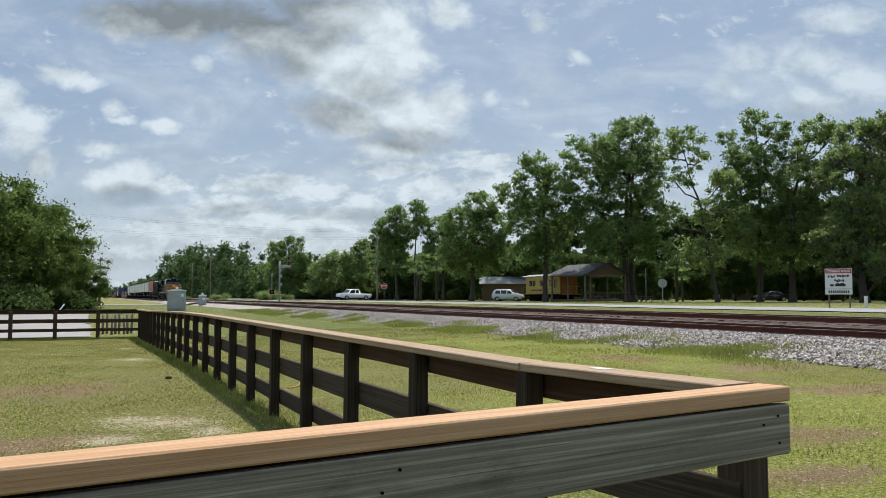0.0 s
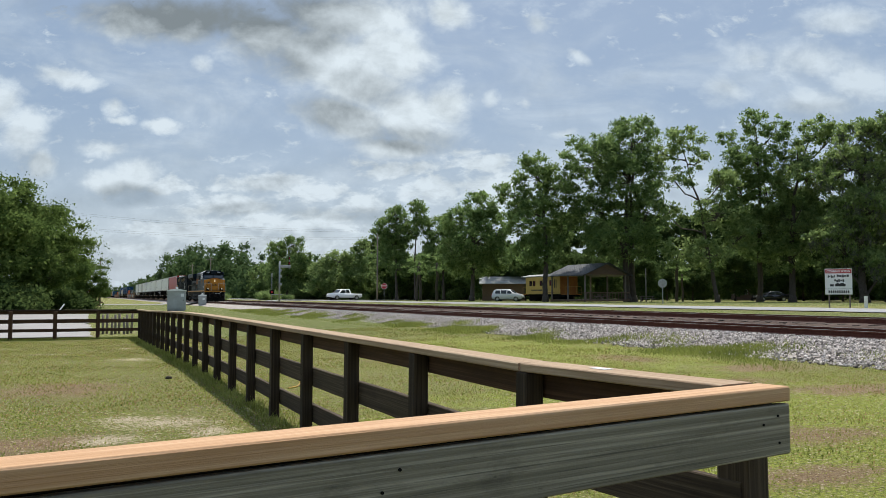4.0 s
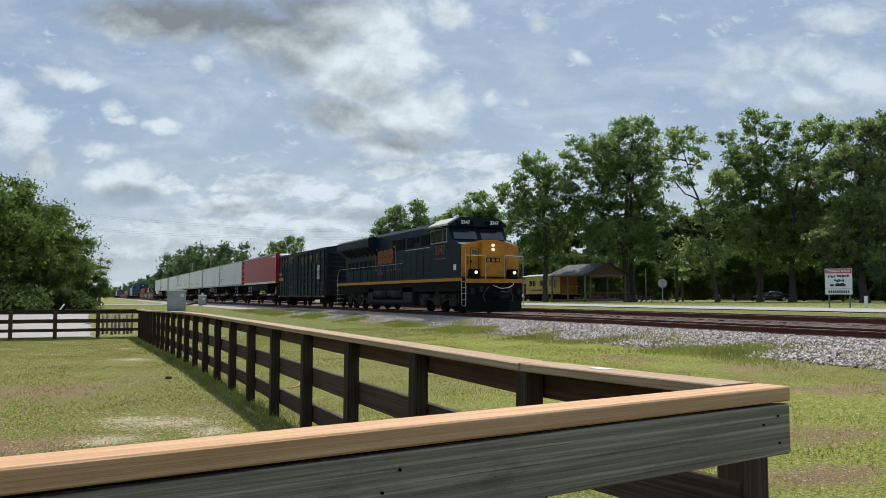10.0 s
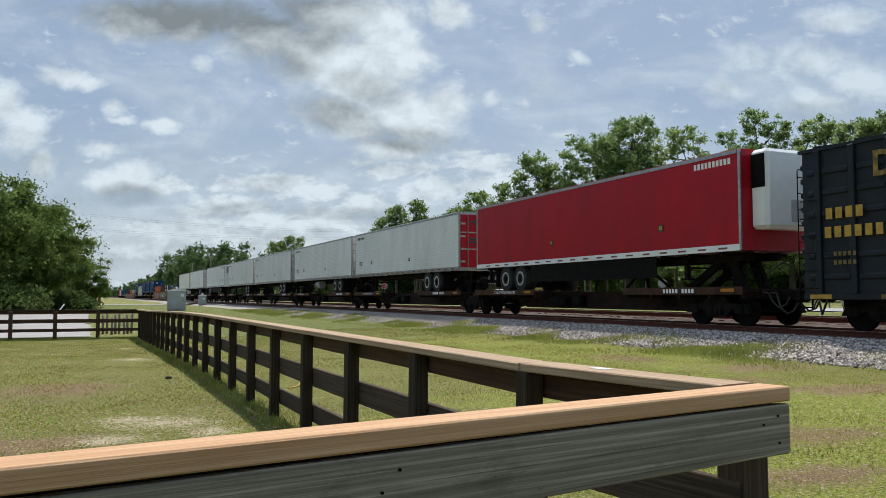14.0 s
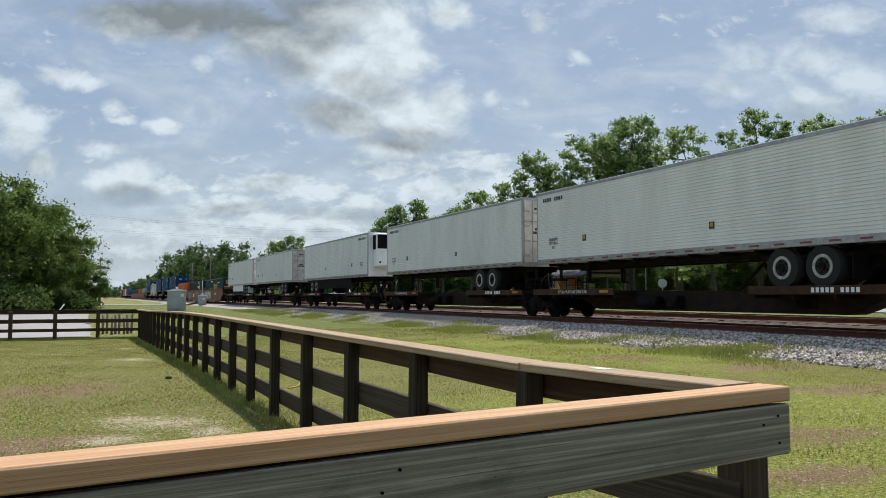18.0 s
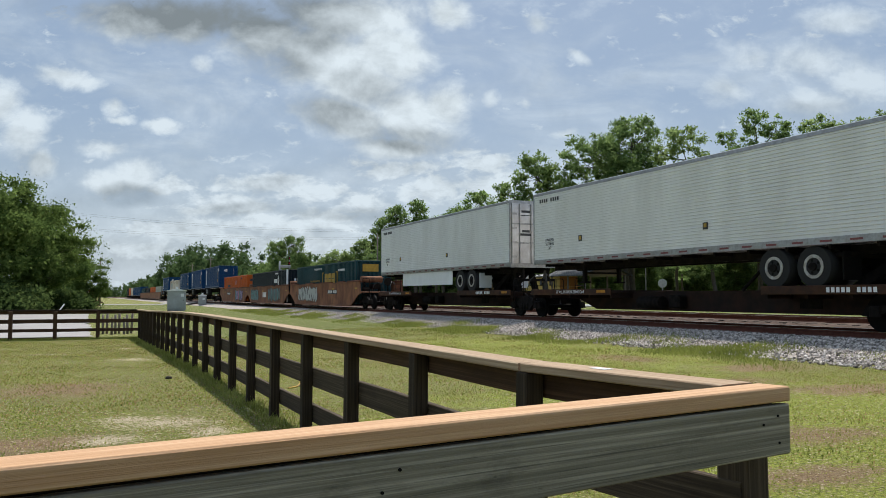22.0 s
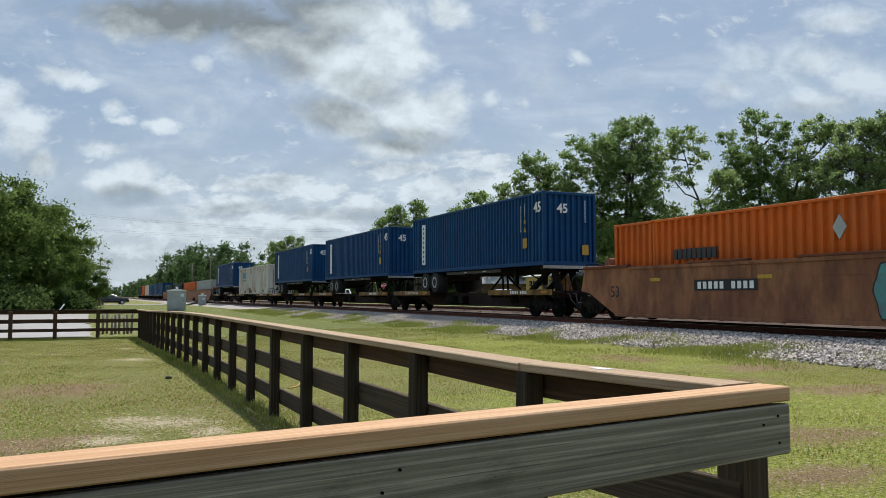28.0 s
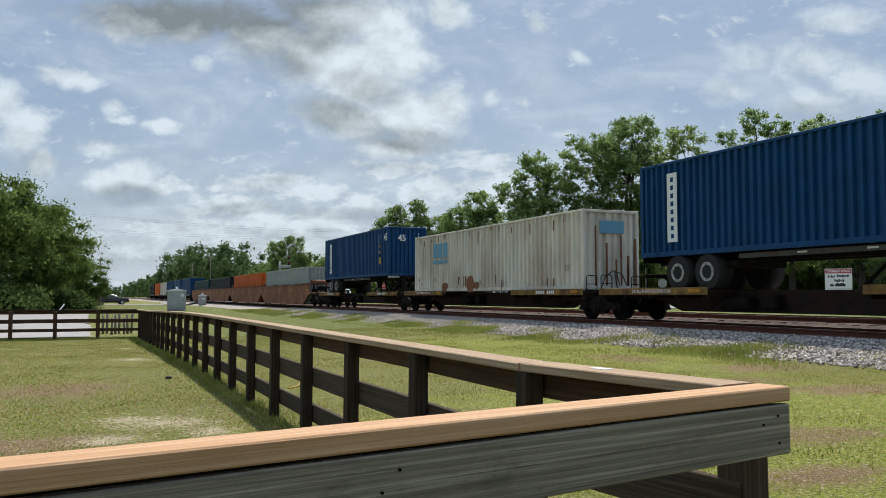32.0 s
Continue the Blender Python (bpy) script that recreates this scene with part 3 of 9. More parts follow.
    lush = blend(nz(40, 6, 0.75, lo=0.36, hi=0.64)[0], (0.04, 0.055, 0.007), (0.35, 0.385, 0.07))
    meadow = blend(nz(14, 6, 0.75, lo=0.36, hi=0.64)[0], (0.035, 0.05, 0.009), (0.16, 0.185, 0.040))
    for x, y, rx, ry in ((8.0, 50.0, 9.0, 30.0), (6.0, 95.0, 14.0, 55.0), (62.0, 72.0, 22.0, 34.0), (52.0, 110.0, 10.0, 40.0), (28.5, 40.0, 3.0, 60.0)):
        c = blend(blotch(x, y, rx, ry, 0.0, 0.8, 1.5), c, meadow)
    for x, y, rx, ry in ((7.5, 6.0, 7.0, 6.5), (10.5, 18.0, 3.5, 10.0)):
        c = blend(blotch(x, y, rx, ry, 0.0, 1.2, 1.0), c, lush)
    for x, y, rx, ry in ((11.8, 11.9, 1.6, 1.1), (10.3, 8.6, 2.2, 0.9), (9.0, 10.2, 2.6, 0.8), (6.6, 6.0, 1.6, 0.7), (11.0, 15.0, 1.2, 2.0), (5.2, 4.6, 1.2, 0.6), (-0.4, 13.3, 1.6, 1.6), (-0.6, 8.4, 1.2, 0.9), (7.0, 16.0, 2.0, 1.5)):
        c = blend(blotch(x, y, rx, ry, 0.0, 1.6, 0.68), c, dry)
    for x, y, rx, ry in ((0.86, 9.3, 0.75, 0.7), (0.45, 9.7, 0.6, 0.45), (1.2, 8.5, 0.45, 0.5), (0.2, 8.4, 0.6, 0.4), (-0.9, 23.2, 1.3, 0.9), (1.0, 19.8, 0.7, 0.8), (1.15, 26.0, 0.5, 1.5)):
        c = blend(blotch(x, y, rx, ry, 0.0, 2.2, 0.55), c, sand)
    l.new(c, b.inputs["Base Color"])
    bp = n.new("ShaderNodeBump")
    bp.inputs["Strength"].default_value, bp.inputs["Distance"].default_value = 0.9, 0.03
    l.new(nz(60, 6, 0.75)[1], bp.inputs["Height"])
    l.new(bp.outputs[0], b.inputs["Normal"])
    return m


ground.data.materials.clear()
ground.data.materials.append(ground_material())


def strip(name, x0, x1, y0, y1, lift, material, label, category, edge=0.0, step=2.0):
    """A flat surface on the land, laid just above it, with slightly uneven edges and a thickness."""
    ys = list(np.arange(y0, y1 + 0.1, step))
    vs, fs = [], []
    for y in ys:
        w0, w1 = edge * noise.noise((y * 0.3, 1.0, 0)), edge * noise.noise((y * 0.3, 7.0, 0))
        for k in range(5):
            x = x0 + w0 + (x1 + w1 - x0 - w0) * k / 4
            vs.append((x, y, ground_z(x, y) + lift))
    for j in range(len(ys) - 1):
        for k in range(4):
            a = j * 5 + k
            fs.append((a, a + 1, a + 6, a + 5))
    ob = sheet(name, vs, fs, material, smooth=True)
    return tagged(ob, label, category, kind="structure")


strip("road", 32.0, 40.5, -40, 420, 0.05, M_ASPHALT, "sun-bleached asphalt road running beside the railway", "road", 0.25)
strip("gravel_lot", -60, 0.2, 35.25, 76, 0.09, M_GRAVEL, "white gravel lot behind the wooden fence", "gravel lot", 0.4, 1.5)
# ---- railway ----
TRACKS = [(TRACK_X, RAIL_Z), (TRACK_X + 4.6, RAIL_Z + 0.16)]


def bed_z(x):
    """Top of the ballast bed across the line."""
    prof = [(13.2, 0.05), (14.0, 0.14), (15.2, 0.33), (16.0, 0.385), (18.8, 0.385), (20.35, 0.385), (20.75, 0.54), (21.25, 0.565), (23.4, 0.565), (24.6, 0.62), (25.6, 0.58)]
    for (xa, za), (xb, zb) in zip(prof, prof[1:]):
        if xa <= x <= xb:
            return za + (zb - za) * (x - xa) / (xb - xa)
    return 0.0


def build_ballast():
    xs = list(np.arange(13.4, 25.6, 0.22))
    ys = list(np.arange(-6, 60, 0.25)) + [60 * 1.06 ** k for k in range(1, 72)]
    n = len(xs)
    vs = [(x + 0.12 * noise.noise((y * 1.1, x, 0)), y, bed_z(x) + 0.035 * noise.noise((x * 4, y * 4, 0)) + 0.025 * noise.noise((x * 9, y * 9, 5))
           - (0.12 if i in (0, n - 1) else 0)) for y in ys for i, x in enumerate(xs)]
    fs = [(j * n + i, j * n + i + 1, (j + 1) * n + i + 1, (j + 1) * n + i) for j in range(len(ys) - 1) for i in range(n - 1)]
    ob = sheet("ballast_bed", vs, fs, M_STONE)
    ob.data.materials.append(M_BED)
    # between and beside the rails the stones are stained dark by rust and oil
    for f in ob.data.polygons:
        if any(abs(f.center.x + 0.1 * noise.noise((f.center.y, 0, 3)) - cx) < 1.55 for cx, _ in TRACKS):
            f.material_index = 1
    tagged(ob, "grey crushed stone ballast bed under the tracks", "ballast", kind="structure")


build_ballast()


def build_stones(count=60000):
    """Loose crushed stones on the near shoulder, where they can be told apart."""
    rng = np.random.default_rng(5)
    base = np.array([(1, 0, 0), (-1, 0, 0), (0, 1, 0), (0, -1, 0), (0, 0, 1), (0, 0, -1)], float)
    tri = [(0, 2, 4), (2, 1, 4), (1, 3, 4), (3, 0, 4), (2, 0, 5), (1, 2, 5), (3, 1, 5), (0, 3, 5)]
    vs, fs = [], []
    for k in range(count):
        y = 6 + 62 * rng.random() ** 1.7
        x = 13.1 + 3.2 * rng.random() ** 0.8
        if x < 13.9 and rng.random() < 0.5 + 0.4 * noise.noise((x * 1.5, y * 0.6, 2.0)):
            continue
        s = 0.017 + 0.030 * rng.random() ** 1.4
        a = Euler(rng.random(3) * 6.28).to_matrix()
        pts = base * (s * (0.7 + 0.6 * rng.random((6, 3))))
        z = max(bed_z(x) if x > 13.4 else 0.06, 0.05) + 0.25 * s
        o = len(vs)
        vs += [tuple(np.array(a @ Vector(p)) + (x, y, z)) for p in pts]
        fs += [tuple(i + o for i in t) for t in tri]
    ob = sheet("loose_ballast", vs, fs, M_LOOSE)
    tagged(ob, "loose pale grey ballast stones along the track", "ballast", kind="stuff")


def loose_material():
    m = bpy.data.materials.new("loose_stone")
    m.use_nodes = True
    n, l = m.node_tree.nodes, m.node_tree.links
    g = n.new("ShaderNodeNewGeometry")
    r = n.new("ShaderNodeValToRGB")
    l.new(g.outputs["Random Per Island"], r.inputs[0])
    e = r.color_ramp.elements
    e[0].color, e[1].color = (0.10, 0.085, 0.073, 1), (0.72, 0.65, 0.595, 1)
    k = e.new(0.5)
    k.color = (0.36, 0.315, 0.28, 1)
    l.new(r.outputs[0], n["Principled BSDF"].inputs["Base Color"])
    n["Principled BSDF"].inputs["Roughness"].default_value = 0.9
    return m


M_LOOSE = loose_material()
build_stones()


def build_track(cx, top, label):
    t = thing("railway_track", label, "railway track", kind="structure")
    t.location = (cx, 0, top)
    y0, y1 = -30, 900
    for side in (-1, 1):
        x = side * 0.75
        bm = bmesh.new()
        prism(bm, [(x - 0.07, -0.17), (x + 0.07, -0.17), (x + 0.07, -0.155), (x + 0.012, -0.13), (x + 0.012, -0.05), (x + 0.036, -0.04),
                   (x + 0.036, -0.004), (x - 0.036, -0.004), (x - 0.036, -0.04), (x - 0.012, -0.05), (x - 0.012, -0.13), (x - 0.07, -0.155)], y0, y1)
        r = part("rail", bm, M_RAIL, t, "rust-brown steel rail")
        pbox("railhead", M_RAIL_TOP, r, x - 0.030, x + 0.030, y0, y1, -0.004, 0.0, label="polished rail head")
    bm = bmesh.new()
    box(bm, -1.3, 1.3, -0.115, 0.115, -0.34, -0.172, 0.012)
    first = part("tie", bm, M_TIE, t)
    first.location = (0, 6, 0)
    rng = random.Random(int(cx * 10))
    for k in range(1, 150):
        shared("tie", first, t, pose(rng.uniform(-0.04, 0.04), 6 + k * 0.55, rng.uniform(-0.012, 0.006), 0, 0, rng.uniform(-1.2, 1.2)))
    return t


build_track(*TRACKS[0], "railway track of rust-brown rails on wooden ties")
build_track(*TRACKS[1], "second railway track of rust-brown rails on wooden ties")
# ---- wooden fences ----
CAP_Z = 1.055
CAP_T = 0.053


def fence_drop(y):
    return -0.20 * smooth_step(14, 36, y)


def plank(name, a, b, width, thick, z0, z1, material, parent, rng, label=""):
    """A board between two plan points, along its own X; a little bowed, its edges eased."""
    a, b = Vector((*a, 0)), Vector((*b, 0))
    d = b - a
    ln = d.length
    bm = bmesh.new()
    k = 6
    rings = []
    ph = rng.uniform(0, 6)
    e, h = 0.005, thick / 2
    for i in range(k + 1):
        x = ln * i / k
        dz = fence_drop(a.y + d.y * i / k) + 0.003 * math.sin(ph + i * 1.3) * (thick < 0.06)
        off = 0.003 * math.sin(ph * 2 + i)
        rings.append([bm.verts.new((x, yy + off, zz + dz)) for yy, zz in ((-h, z0 + e), (-h, z1 - e), (-h + e, z1), (h - e, z1), (h, z1 - e), (h, z0 + e), (h - e, z0), (-h + e, z0))])
    for r0, r1 in zip(rings, rings[1:]):
        for i in range(8):
            bm.faces.new((r0[i], r0[(i + 1) % 8], r1[(i + 1) % 8], r1[i]))
    bm.faces.new(rings[0])
    bm.faces.new(rings[-1][::-1])
    ob = part(name, bm, material, parent, label)
    ob.matrix_basis = Matrix.Translation(a) @ Matrix.Rotation(math.atan2(d.y, d.x), 4, "Z")
    return ob


def fence_run(label, pts, posts, m_board, m_cap, m_post, cap_w=0.15, post_w=0.135, seed=1, post_side=-1, boards=((0.80, 1.0), (0.49, 0.63), (0.18, 0.33)), cap_t=CAP_T, board_off=0.045, m_low=None):
    """Posts, three boards and a flat cap along a line; pts are the cap's joints, posts the post positions."""
    rng = random.Random(seed)
    f = thing("board_fence", label, "fence")
    for a, b in zip(pts, pts[1:]):
        a, b = Vector(a), Vector(b)
        d = (b - a).normalized()
        n = Vector((-d.y, d.x))
        g = d * 0.002
        plank("cap_board", a + g, b - g, 1, cap_w, CAP_Z - cap_t, CAP_Z, m_cap, f, rng)
        off = n * (-post_side * board_off)
        for z0, z1 in boards:
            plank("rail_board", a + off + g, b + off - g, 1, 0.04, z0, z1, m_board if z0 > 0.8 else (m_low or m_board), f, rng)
    for x, y, ang in posts:
        bm = bmesh.new()
        box(bm, -0.5, CAP_Z - cap_t - 0.002, -post_w / 2, post_w / 2, -post_w / 2, post_w / 2, 0.006)
        p = part("post", bm, m_post, f)
        p.matrix_basis = pose(x, y, fence_drop(y), rng.uniform(-0.4, 0.4), rng.uniform(-0.4, 0.4), ang + rng.uniform(-2, 2)) @ pose(0, 0, 0, 0, -90, 0)
    return f


def side_x(y):
    return 2.03 - 0.002 * (y - 3.5)


SIDE_Y = [3.48 + 1.437 * k for k in range(22)]
side_joints = [(2.225, 2.34), (side_x(3.5), 3.50)] + [(side_x(y), y) for y in SIDE_Y[3::3]] + [(side_x(34.9), 34.9)]
LOW_BOARDS = ((0.885, 1.0), (0.51, 0.69), (0.165, 0.335))
fence_run("brown board fence with flat cap, along the railway side", side_joints, [(side_x(y) - 0.045, y, 0) for y in SIDE_Y], M_WOOD_BROWN, M_WOOD_CAP, M_WOOD_POST, seed=2,
          post_side=1, post_w=0.10, boards=LOW_BOARDS, cap_w=0.185, cap_t=0.042, board_off=0.03, m_low=M_WOOD_OLD)
FAR_Y = 35.0
fence_run("dark brown board fence across the far end of the lawn", [(side_x(FAR_Y), FAR_Y), (-1.05, FAR_Y + 0.05), (-4.2, FAR_Y + 0.1), (-9, FAR_Y + 0.2), (-14, FAR_Y + 0.3)],
          [(0.45 - 1.53 * k, FAR_Y - 0.09, 0) for k in range(9)], M_WOOD_BROWN, M_WOOD_POST, M_WOOD_BROWN, seed=3, post_side=1, boards=((0.885, 1.0), (0.53, 0.68), (0.19, 0.31)))
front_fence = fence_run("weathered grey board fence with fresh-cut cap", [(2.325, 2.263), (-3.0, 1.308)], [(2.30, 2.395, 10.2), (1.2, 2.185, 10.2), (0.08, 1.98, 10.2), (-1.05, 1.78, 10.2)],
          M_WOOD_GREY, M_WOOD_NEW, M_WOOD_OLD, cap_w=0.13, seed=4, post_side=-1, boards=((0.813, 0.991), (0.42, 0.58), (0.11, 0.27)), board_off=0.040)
# added dark strip: closes the gap under the cap so it reads as shadow
plank("nailing_strip", (2.32, 2.2885), (-2.98, 1.338), 1, 0.04, 0.90, 1.0005, M_WOOD_POST, front_fence, random.Random(9), "dark strip added to fill the shadow gap under the cap")

# screws in the top board of the near fence
for s, z in ((0.07, 0.86), (0.075, 0.955), (0.16, 0.93), (1.62, 0.85), (1.64, 0.95), (1.69, 0.90), (3.2, 0.86), (3.22, 0.95)):
    o = Vector((2.325 - 0.9844 * s, 2.263 - 0.1766 * s, z)) + Vector((0.1766, -0.9844, 0)) * 0.0645
    prod("screw_head", M_BLACK, front_fence, o, o + Vector((0.1766, -0.9844, 0)) * 0.004, 0.0045, 8)
# ---- grass blades ----
def blades(name, label, count, place, height, seed, width=0.006, material=None):
    """Single bent blades; place(rng) gives x, y and a factor of height, or None."""
    rng = np.random.default_rng(seed)
    pts, hs = [], []
    for _ in range(count):
        p = place(rng)
        if p is None:
            continue
        pts.append((p[0], p[1], ground_z(p[0], p[1]) - 0.004 if len(p) < 4 else p[3]))
        hs.append(p[2] * height)
    n = len(pts)
    pts, hs = np.array(pts), np.array(hs)[:, None]
    ang = rng.random(n) * 6.283
    side = np.stack([np.cos(ang), np.sin(ang), np.zeros(n)], 1)
    lean = rng.normal(size=(n, 3)) * 0.45
    lean[:, 2] = 1
    tip = pts + lean * hs * (0.5 + 0.8 * rng.random((n, 1)))
    w = width * (0.7 + 0.8 * rng.random((n, 1))) * (1 + pts[:, 1:2] * 0.06)
    v = np.empty((n, 3, 3))
    v[:, 0], v[:, 1], v[:, 2] = pts - side * w, pts + side * w, tip
    me = bpy.data.meshes.new(name)
    me.vertices.add(n * 3)
    me.vertices.foreach_set("co", v.reshape(-1))
    me.loops.add(n * 3)
    me.loops.foreach_set("vertex_index", np.arange(n * 3, dtype=np.int32))
    me.polygons.add(n)
    me.polygons.foreach_set("loop_start", np.arange(0, n * 3, 3, dtype=np.int32))
    me.materials.append(material or M_GRASS_BLADE)
    me.update(calc_edges=True)
    return tagged(new(name, me), label, "grass", kind="stuff")


SANDY = ((0.86, 9.3, 0.75), (0.45, 9.7, 0.6), (1.2, 8.5, 0.45), (0.2, 8.4, 0.55), (11.8, 11.9, 1.2), (10.3, 8.6, 1.3), (5.2, 4.6, 0.8), (-0.6, 8.4, 0.8))


def lawn_place(rng):
    y = 0.4 + 34 * rng.random() ** 1.55
    if y < 3 and rng.random() > (y / 3) ** 2:
        return None
    x = -1.8 - 0.12 * y + (15.2 + 0.12 * y) * rng.random()
    if x > 13.3 or (y < 4 and x < 2.3 and x > 1.6):
        return None
    for a, b, r in SANDY:
        if (x - a) ** 2 + (y - b) ** 2 < (r * (0.7 + 0.5 * noise.noise((x * 2, y * 2, 0)))) ** 2 and rng.random() < 0.55:
            return None
    k = 0.5 + noise.noise((x * 0.6, y * 0.6, 1.0)) + 0.6 * noise.noise((x * 2.5, y * 2.5, 4.0))
    return None if rng.random() > 0.72 + 0.5 * k else (x, y, 0.6 + 0.5 * max(0, k))


blades("lawn_grass", "short mown lawn grass with dry tan blades", 330000, lawn_place, 0.024, 3, 0.0045, M_LAWN)


def fence_place(rng):
    y = 3.6 + 31 * rng.random()
    x = side_x(y) - 0.12 + rng.normal() * 0.13
    return (x, y, 0.5 + 0.9 * rng.random())


blades("fence_grass", "longer green grass along the foot of the fence", 9000, fence_place, 0.07, 4, 0.004, M_GRASS_BLADE)


def far_fence_place(rng):
    x = 2.0 - 6 * rng.random()
    return (x, FAR_Y - 0.1 + rng.normal() * 0.15, 0.5 + rng.random())


blades("fence_grass", "longer green grass along the foot of the far fence", 7000, far_fence_place, 0.06, 5, 0.005, M_WEED)


def verge_place(rng):
    y = 7 + 70 * rng.random() ** 1.5
    x = 13.5 + rng.normal() * 0.62
    k = noise.noise((x * 0.5, y * 0.45, 2.0))
    return None if rng.random() > 0.35 + 1.6 * k else (x, y, 0.38 + 1.0 * k, max(ground_z(x, y), bed_z(x) if x > 13.4 else 0) - 0.005)


blades("verge_grass", "green weeds along the ballast edge", 90000, verge_place, 0.19, 6, 0.006, M_WEED)
# ---- trees ----
def leaves(name, centres, radii, count, size, material, parent, seed, flat=0.75, droop=0.0, hollow=0.0, aspect=0.5):
    """Many small bent leaf sprays scattered round clump centres."""
    rng = np.random.default_rng(seed)
    centres, radii = np.array(centres, float), np.array(radii, float)
    wts = radii ** 2 / np.sum(radii ** 2)
    pick = rng.choice(len(centres), count, p=wts)
    d = rng.normal(size=(count, 3))
    d /= np.linalg.norm(d, axis=1)[:, None]
    r = hollow + (1 - hollow) * np.minimum(1.45, np.abs(rng.normal(size=count)) * 0.66)
    pos = centres[pick] + d * (radii[pick] * r)[:, None] * np.array((1, 1, flat))
    a = rng.normal(size=(count, 3)) + d * 0.5
    a[:, 2] += 0.2 - droop
    a /= np.linalg.norm(a, axis=1)[:, None]
    b = np.cross(a, rng.normal(size=(count, 3)))
    b /= np.linalg.norm(b, axis=1)[:, None]
    n = np.cross(a, b)
    s = size * (0.55 + 0.9 * rng.random(count))[:, None]
    v = np.empty((count, 3, 3))
    v[:, 0] = pos - a * s
    v[:, 1] = pos + b * s * aspect * 1.15 + a * s * 0.7
    v[:, 2] = pos - b * s * aspect * 1.15 + a * s * 0.9 + n * s * 0.2
    me = bpy.data.meshes.new(name)
    tri = np.arange(count * 3).reshape(-1, 3)
    me.vertices.add(count * 3)
    me.vertices.foreach_set("co", v.reshape(-1))
    me.loops.add(len(tri) * 3)
    me.loops.foreach_set("vertex_index", tri.reshape(-1).astype(np.int32))
    me.polygons.add(len(tri))
    me.polygons.foreach_set("loop_start", np.arange(0, len(tri) * 3, 3, dtype=np.int32))
    me.materials.append(material)
    me.update(calc_edges=True)
    ob = new(name, me)
    ob.parent = parent
    return ob


def limb(bm, a, b, r0, r1, rng, wob=0.05, n=5):
    """A bent tapered branch; returns its end."""
    a, b = Vector(a), Vector(b)
    ln = (b - a).length
    pts = [a.lerp(b, i / n) + Vector((rng.uniform(-1, 1), rng.uniform(-1, 1), 0)) * (wob * ln if 0 < i < n else 0) for i in range(n + 1)]
    rings = []
    for i, p in enumerate(pts):
        r = r0 + (r1 - r0) * i / n
        rings.append([bm.verts.new(p + Vector((math.cos(k * math.pi / 3), math.sin(k * math.pi / 3), 0)) * r) for k in range(6)])
    for q0, q1 in zip(rings, rings[1:]):
        for k in range(6):
            f = bm.faces.new((q0[k], q0[(k + 1) % 6], q1[(k + 1) % 6], q1[k]))
            f.smooth = True
    bm.faces.new(rings[-1])
    return pts


def broadleaf(label, seed, h=20.0, spread_=6.0, bare=0.3, clumps=34, count=16000, size=0.26, material=None, trunk=0.38, lean=(0, 0), moss=0, forks=1, dense=1.0):
    """A tall hardwood: trunk, forked limbs, clumps of leaves with gaps between them."""
    rng = random.Random(seed)
    t = thing("oak_tree", label, "tree")
    bm = bmesh.new()
    centres, radii = [], []
    for f in range(forks):
        ax = (rng.uniform(-0.5, 0.5) * spread_ * 0.35 if forks > 1 else 0) + lean[0]
        ay = (rng.uniform(-0.5, 0.5) * spread_ * 0.35 if forks > 1 else 0) + lean[1]
        base = Vector((f * 0.5 - 0.25 * (forks - 1), 0.2 * f, -0.3))
        pts = limb(bm, base, (ax, ay, h * 0.86), trunk * (1 if f == 0 else 0.75), trunk * 0.16, rng, 0.025, 8)
        rod(bm, base, base + Vector((0, 0, 0.9)), trunk * 1.45, 8, trunk * 0.98)
        for i in range(clumps // forks):
            u = bare + (0.98 - bare) * ((i + rng.random()) / (clumps / forks))
            k = min(7, int(u / 0.86 * 8)) if u < 0.86 else 7
            o = pts[k].lerp(pts[min(8, k + 1)], rng.random())
            prof = math.sin(math.pi * min(1.0, max(0.08, (u - bare + 0.12) / (1.12 - bare)))) ** 0.75
            reach = spread_ * prof * rng.uniform(0.25, 1.0)
            ang = rng.uniform(0, 6.283)
            end = o + Vector((math.cos(ang) * reach, math.sin(ang) * reach, rng.uniform(0.1, 0.5) * reach))
            end.z = min(end.z, h * 0.97)
            limb(bm, o, end, max(0.03, trunk * 0.28 * (1.1 - u)), 0.02, rng, 0.08, 4)
            for _ in range(rng.choice((2, 3, 4, 5))):
                c = end + Vector((rng.gauss(0, 0.22), rng.gauss(0, 0.22), rng.gauss(0, 0.15))) * spread_ * 0.75
                c.z = max(c.z, bare * h * 0.8)
                limb(bm, end.lerp(o, 0.15), c, 0.025, 0.012, rng, 0.06, 2)
                centres.append(tuple(c))
                radii.append(spread_ * rng.uniform(0.10, 0.21) * dense)
    part("trunk", bm, M_BARK, t)
    leaves("crown", centres, radii, count, size, material or M_LEAF_OAK, t, seed)
    if moss:
        low = [(c[0], c[1], c[2] - 0.8 * r) for c, r in zip(centres, radii)]
        leaves("hanging_moss", low, [r * 0.8 for r in radii], moss, size * 1.5, M_MOSS, t, seed + 9, flat=1.3, droop=2.5, aspect=0.18)
    return t


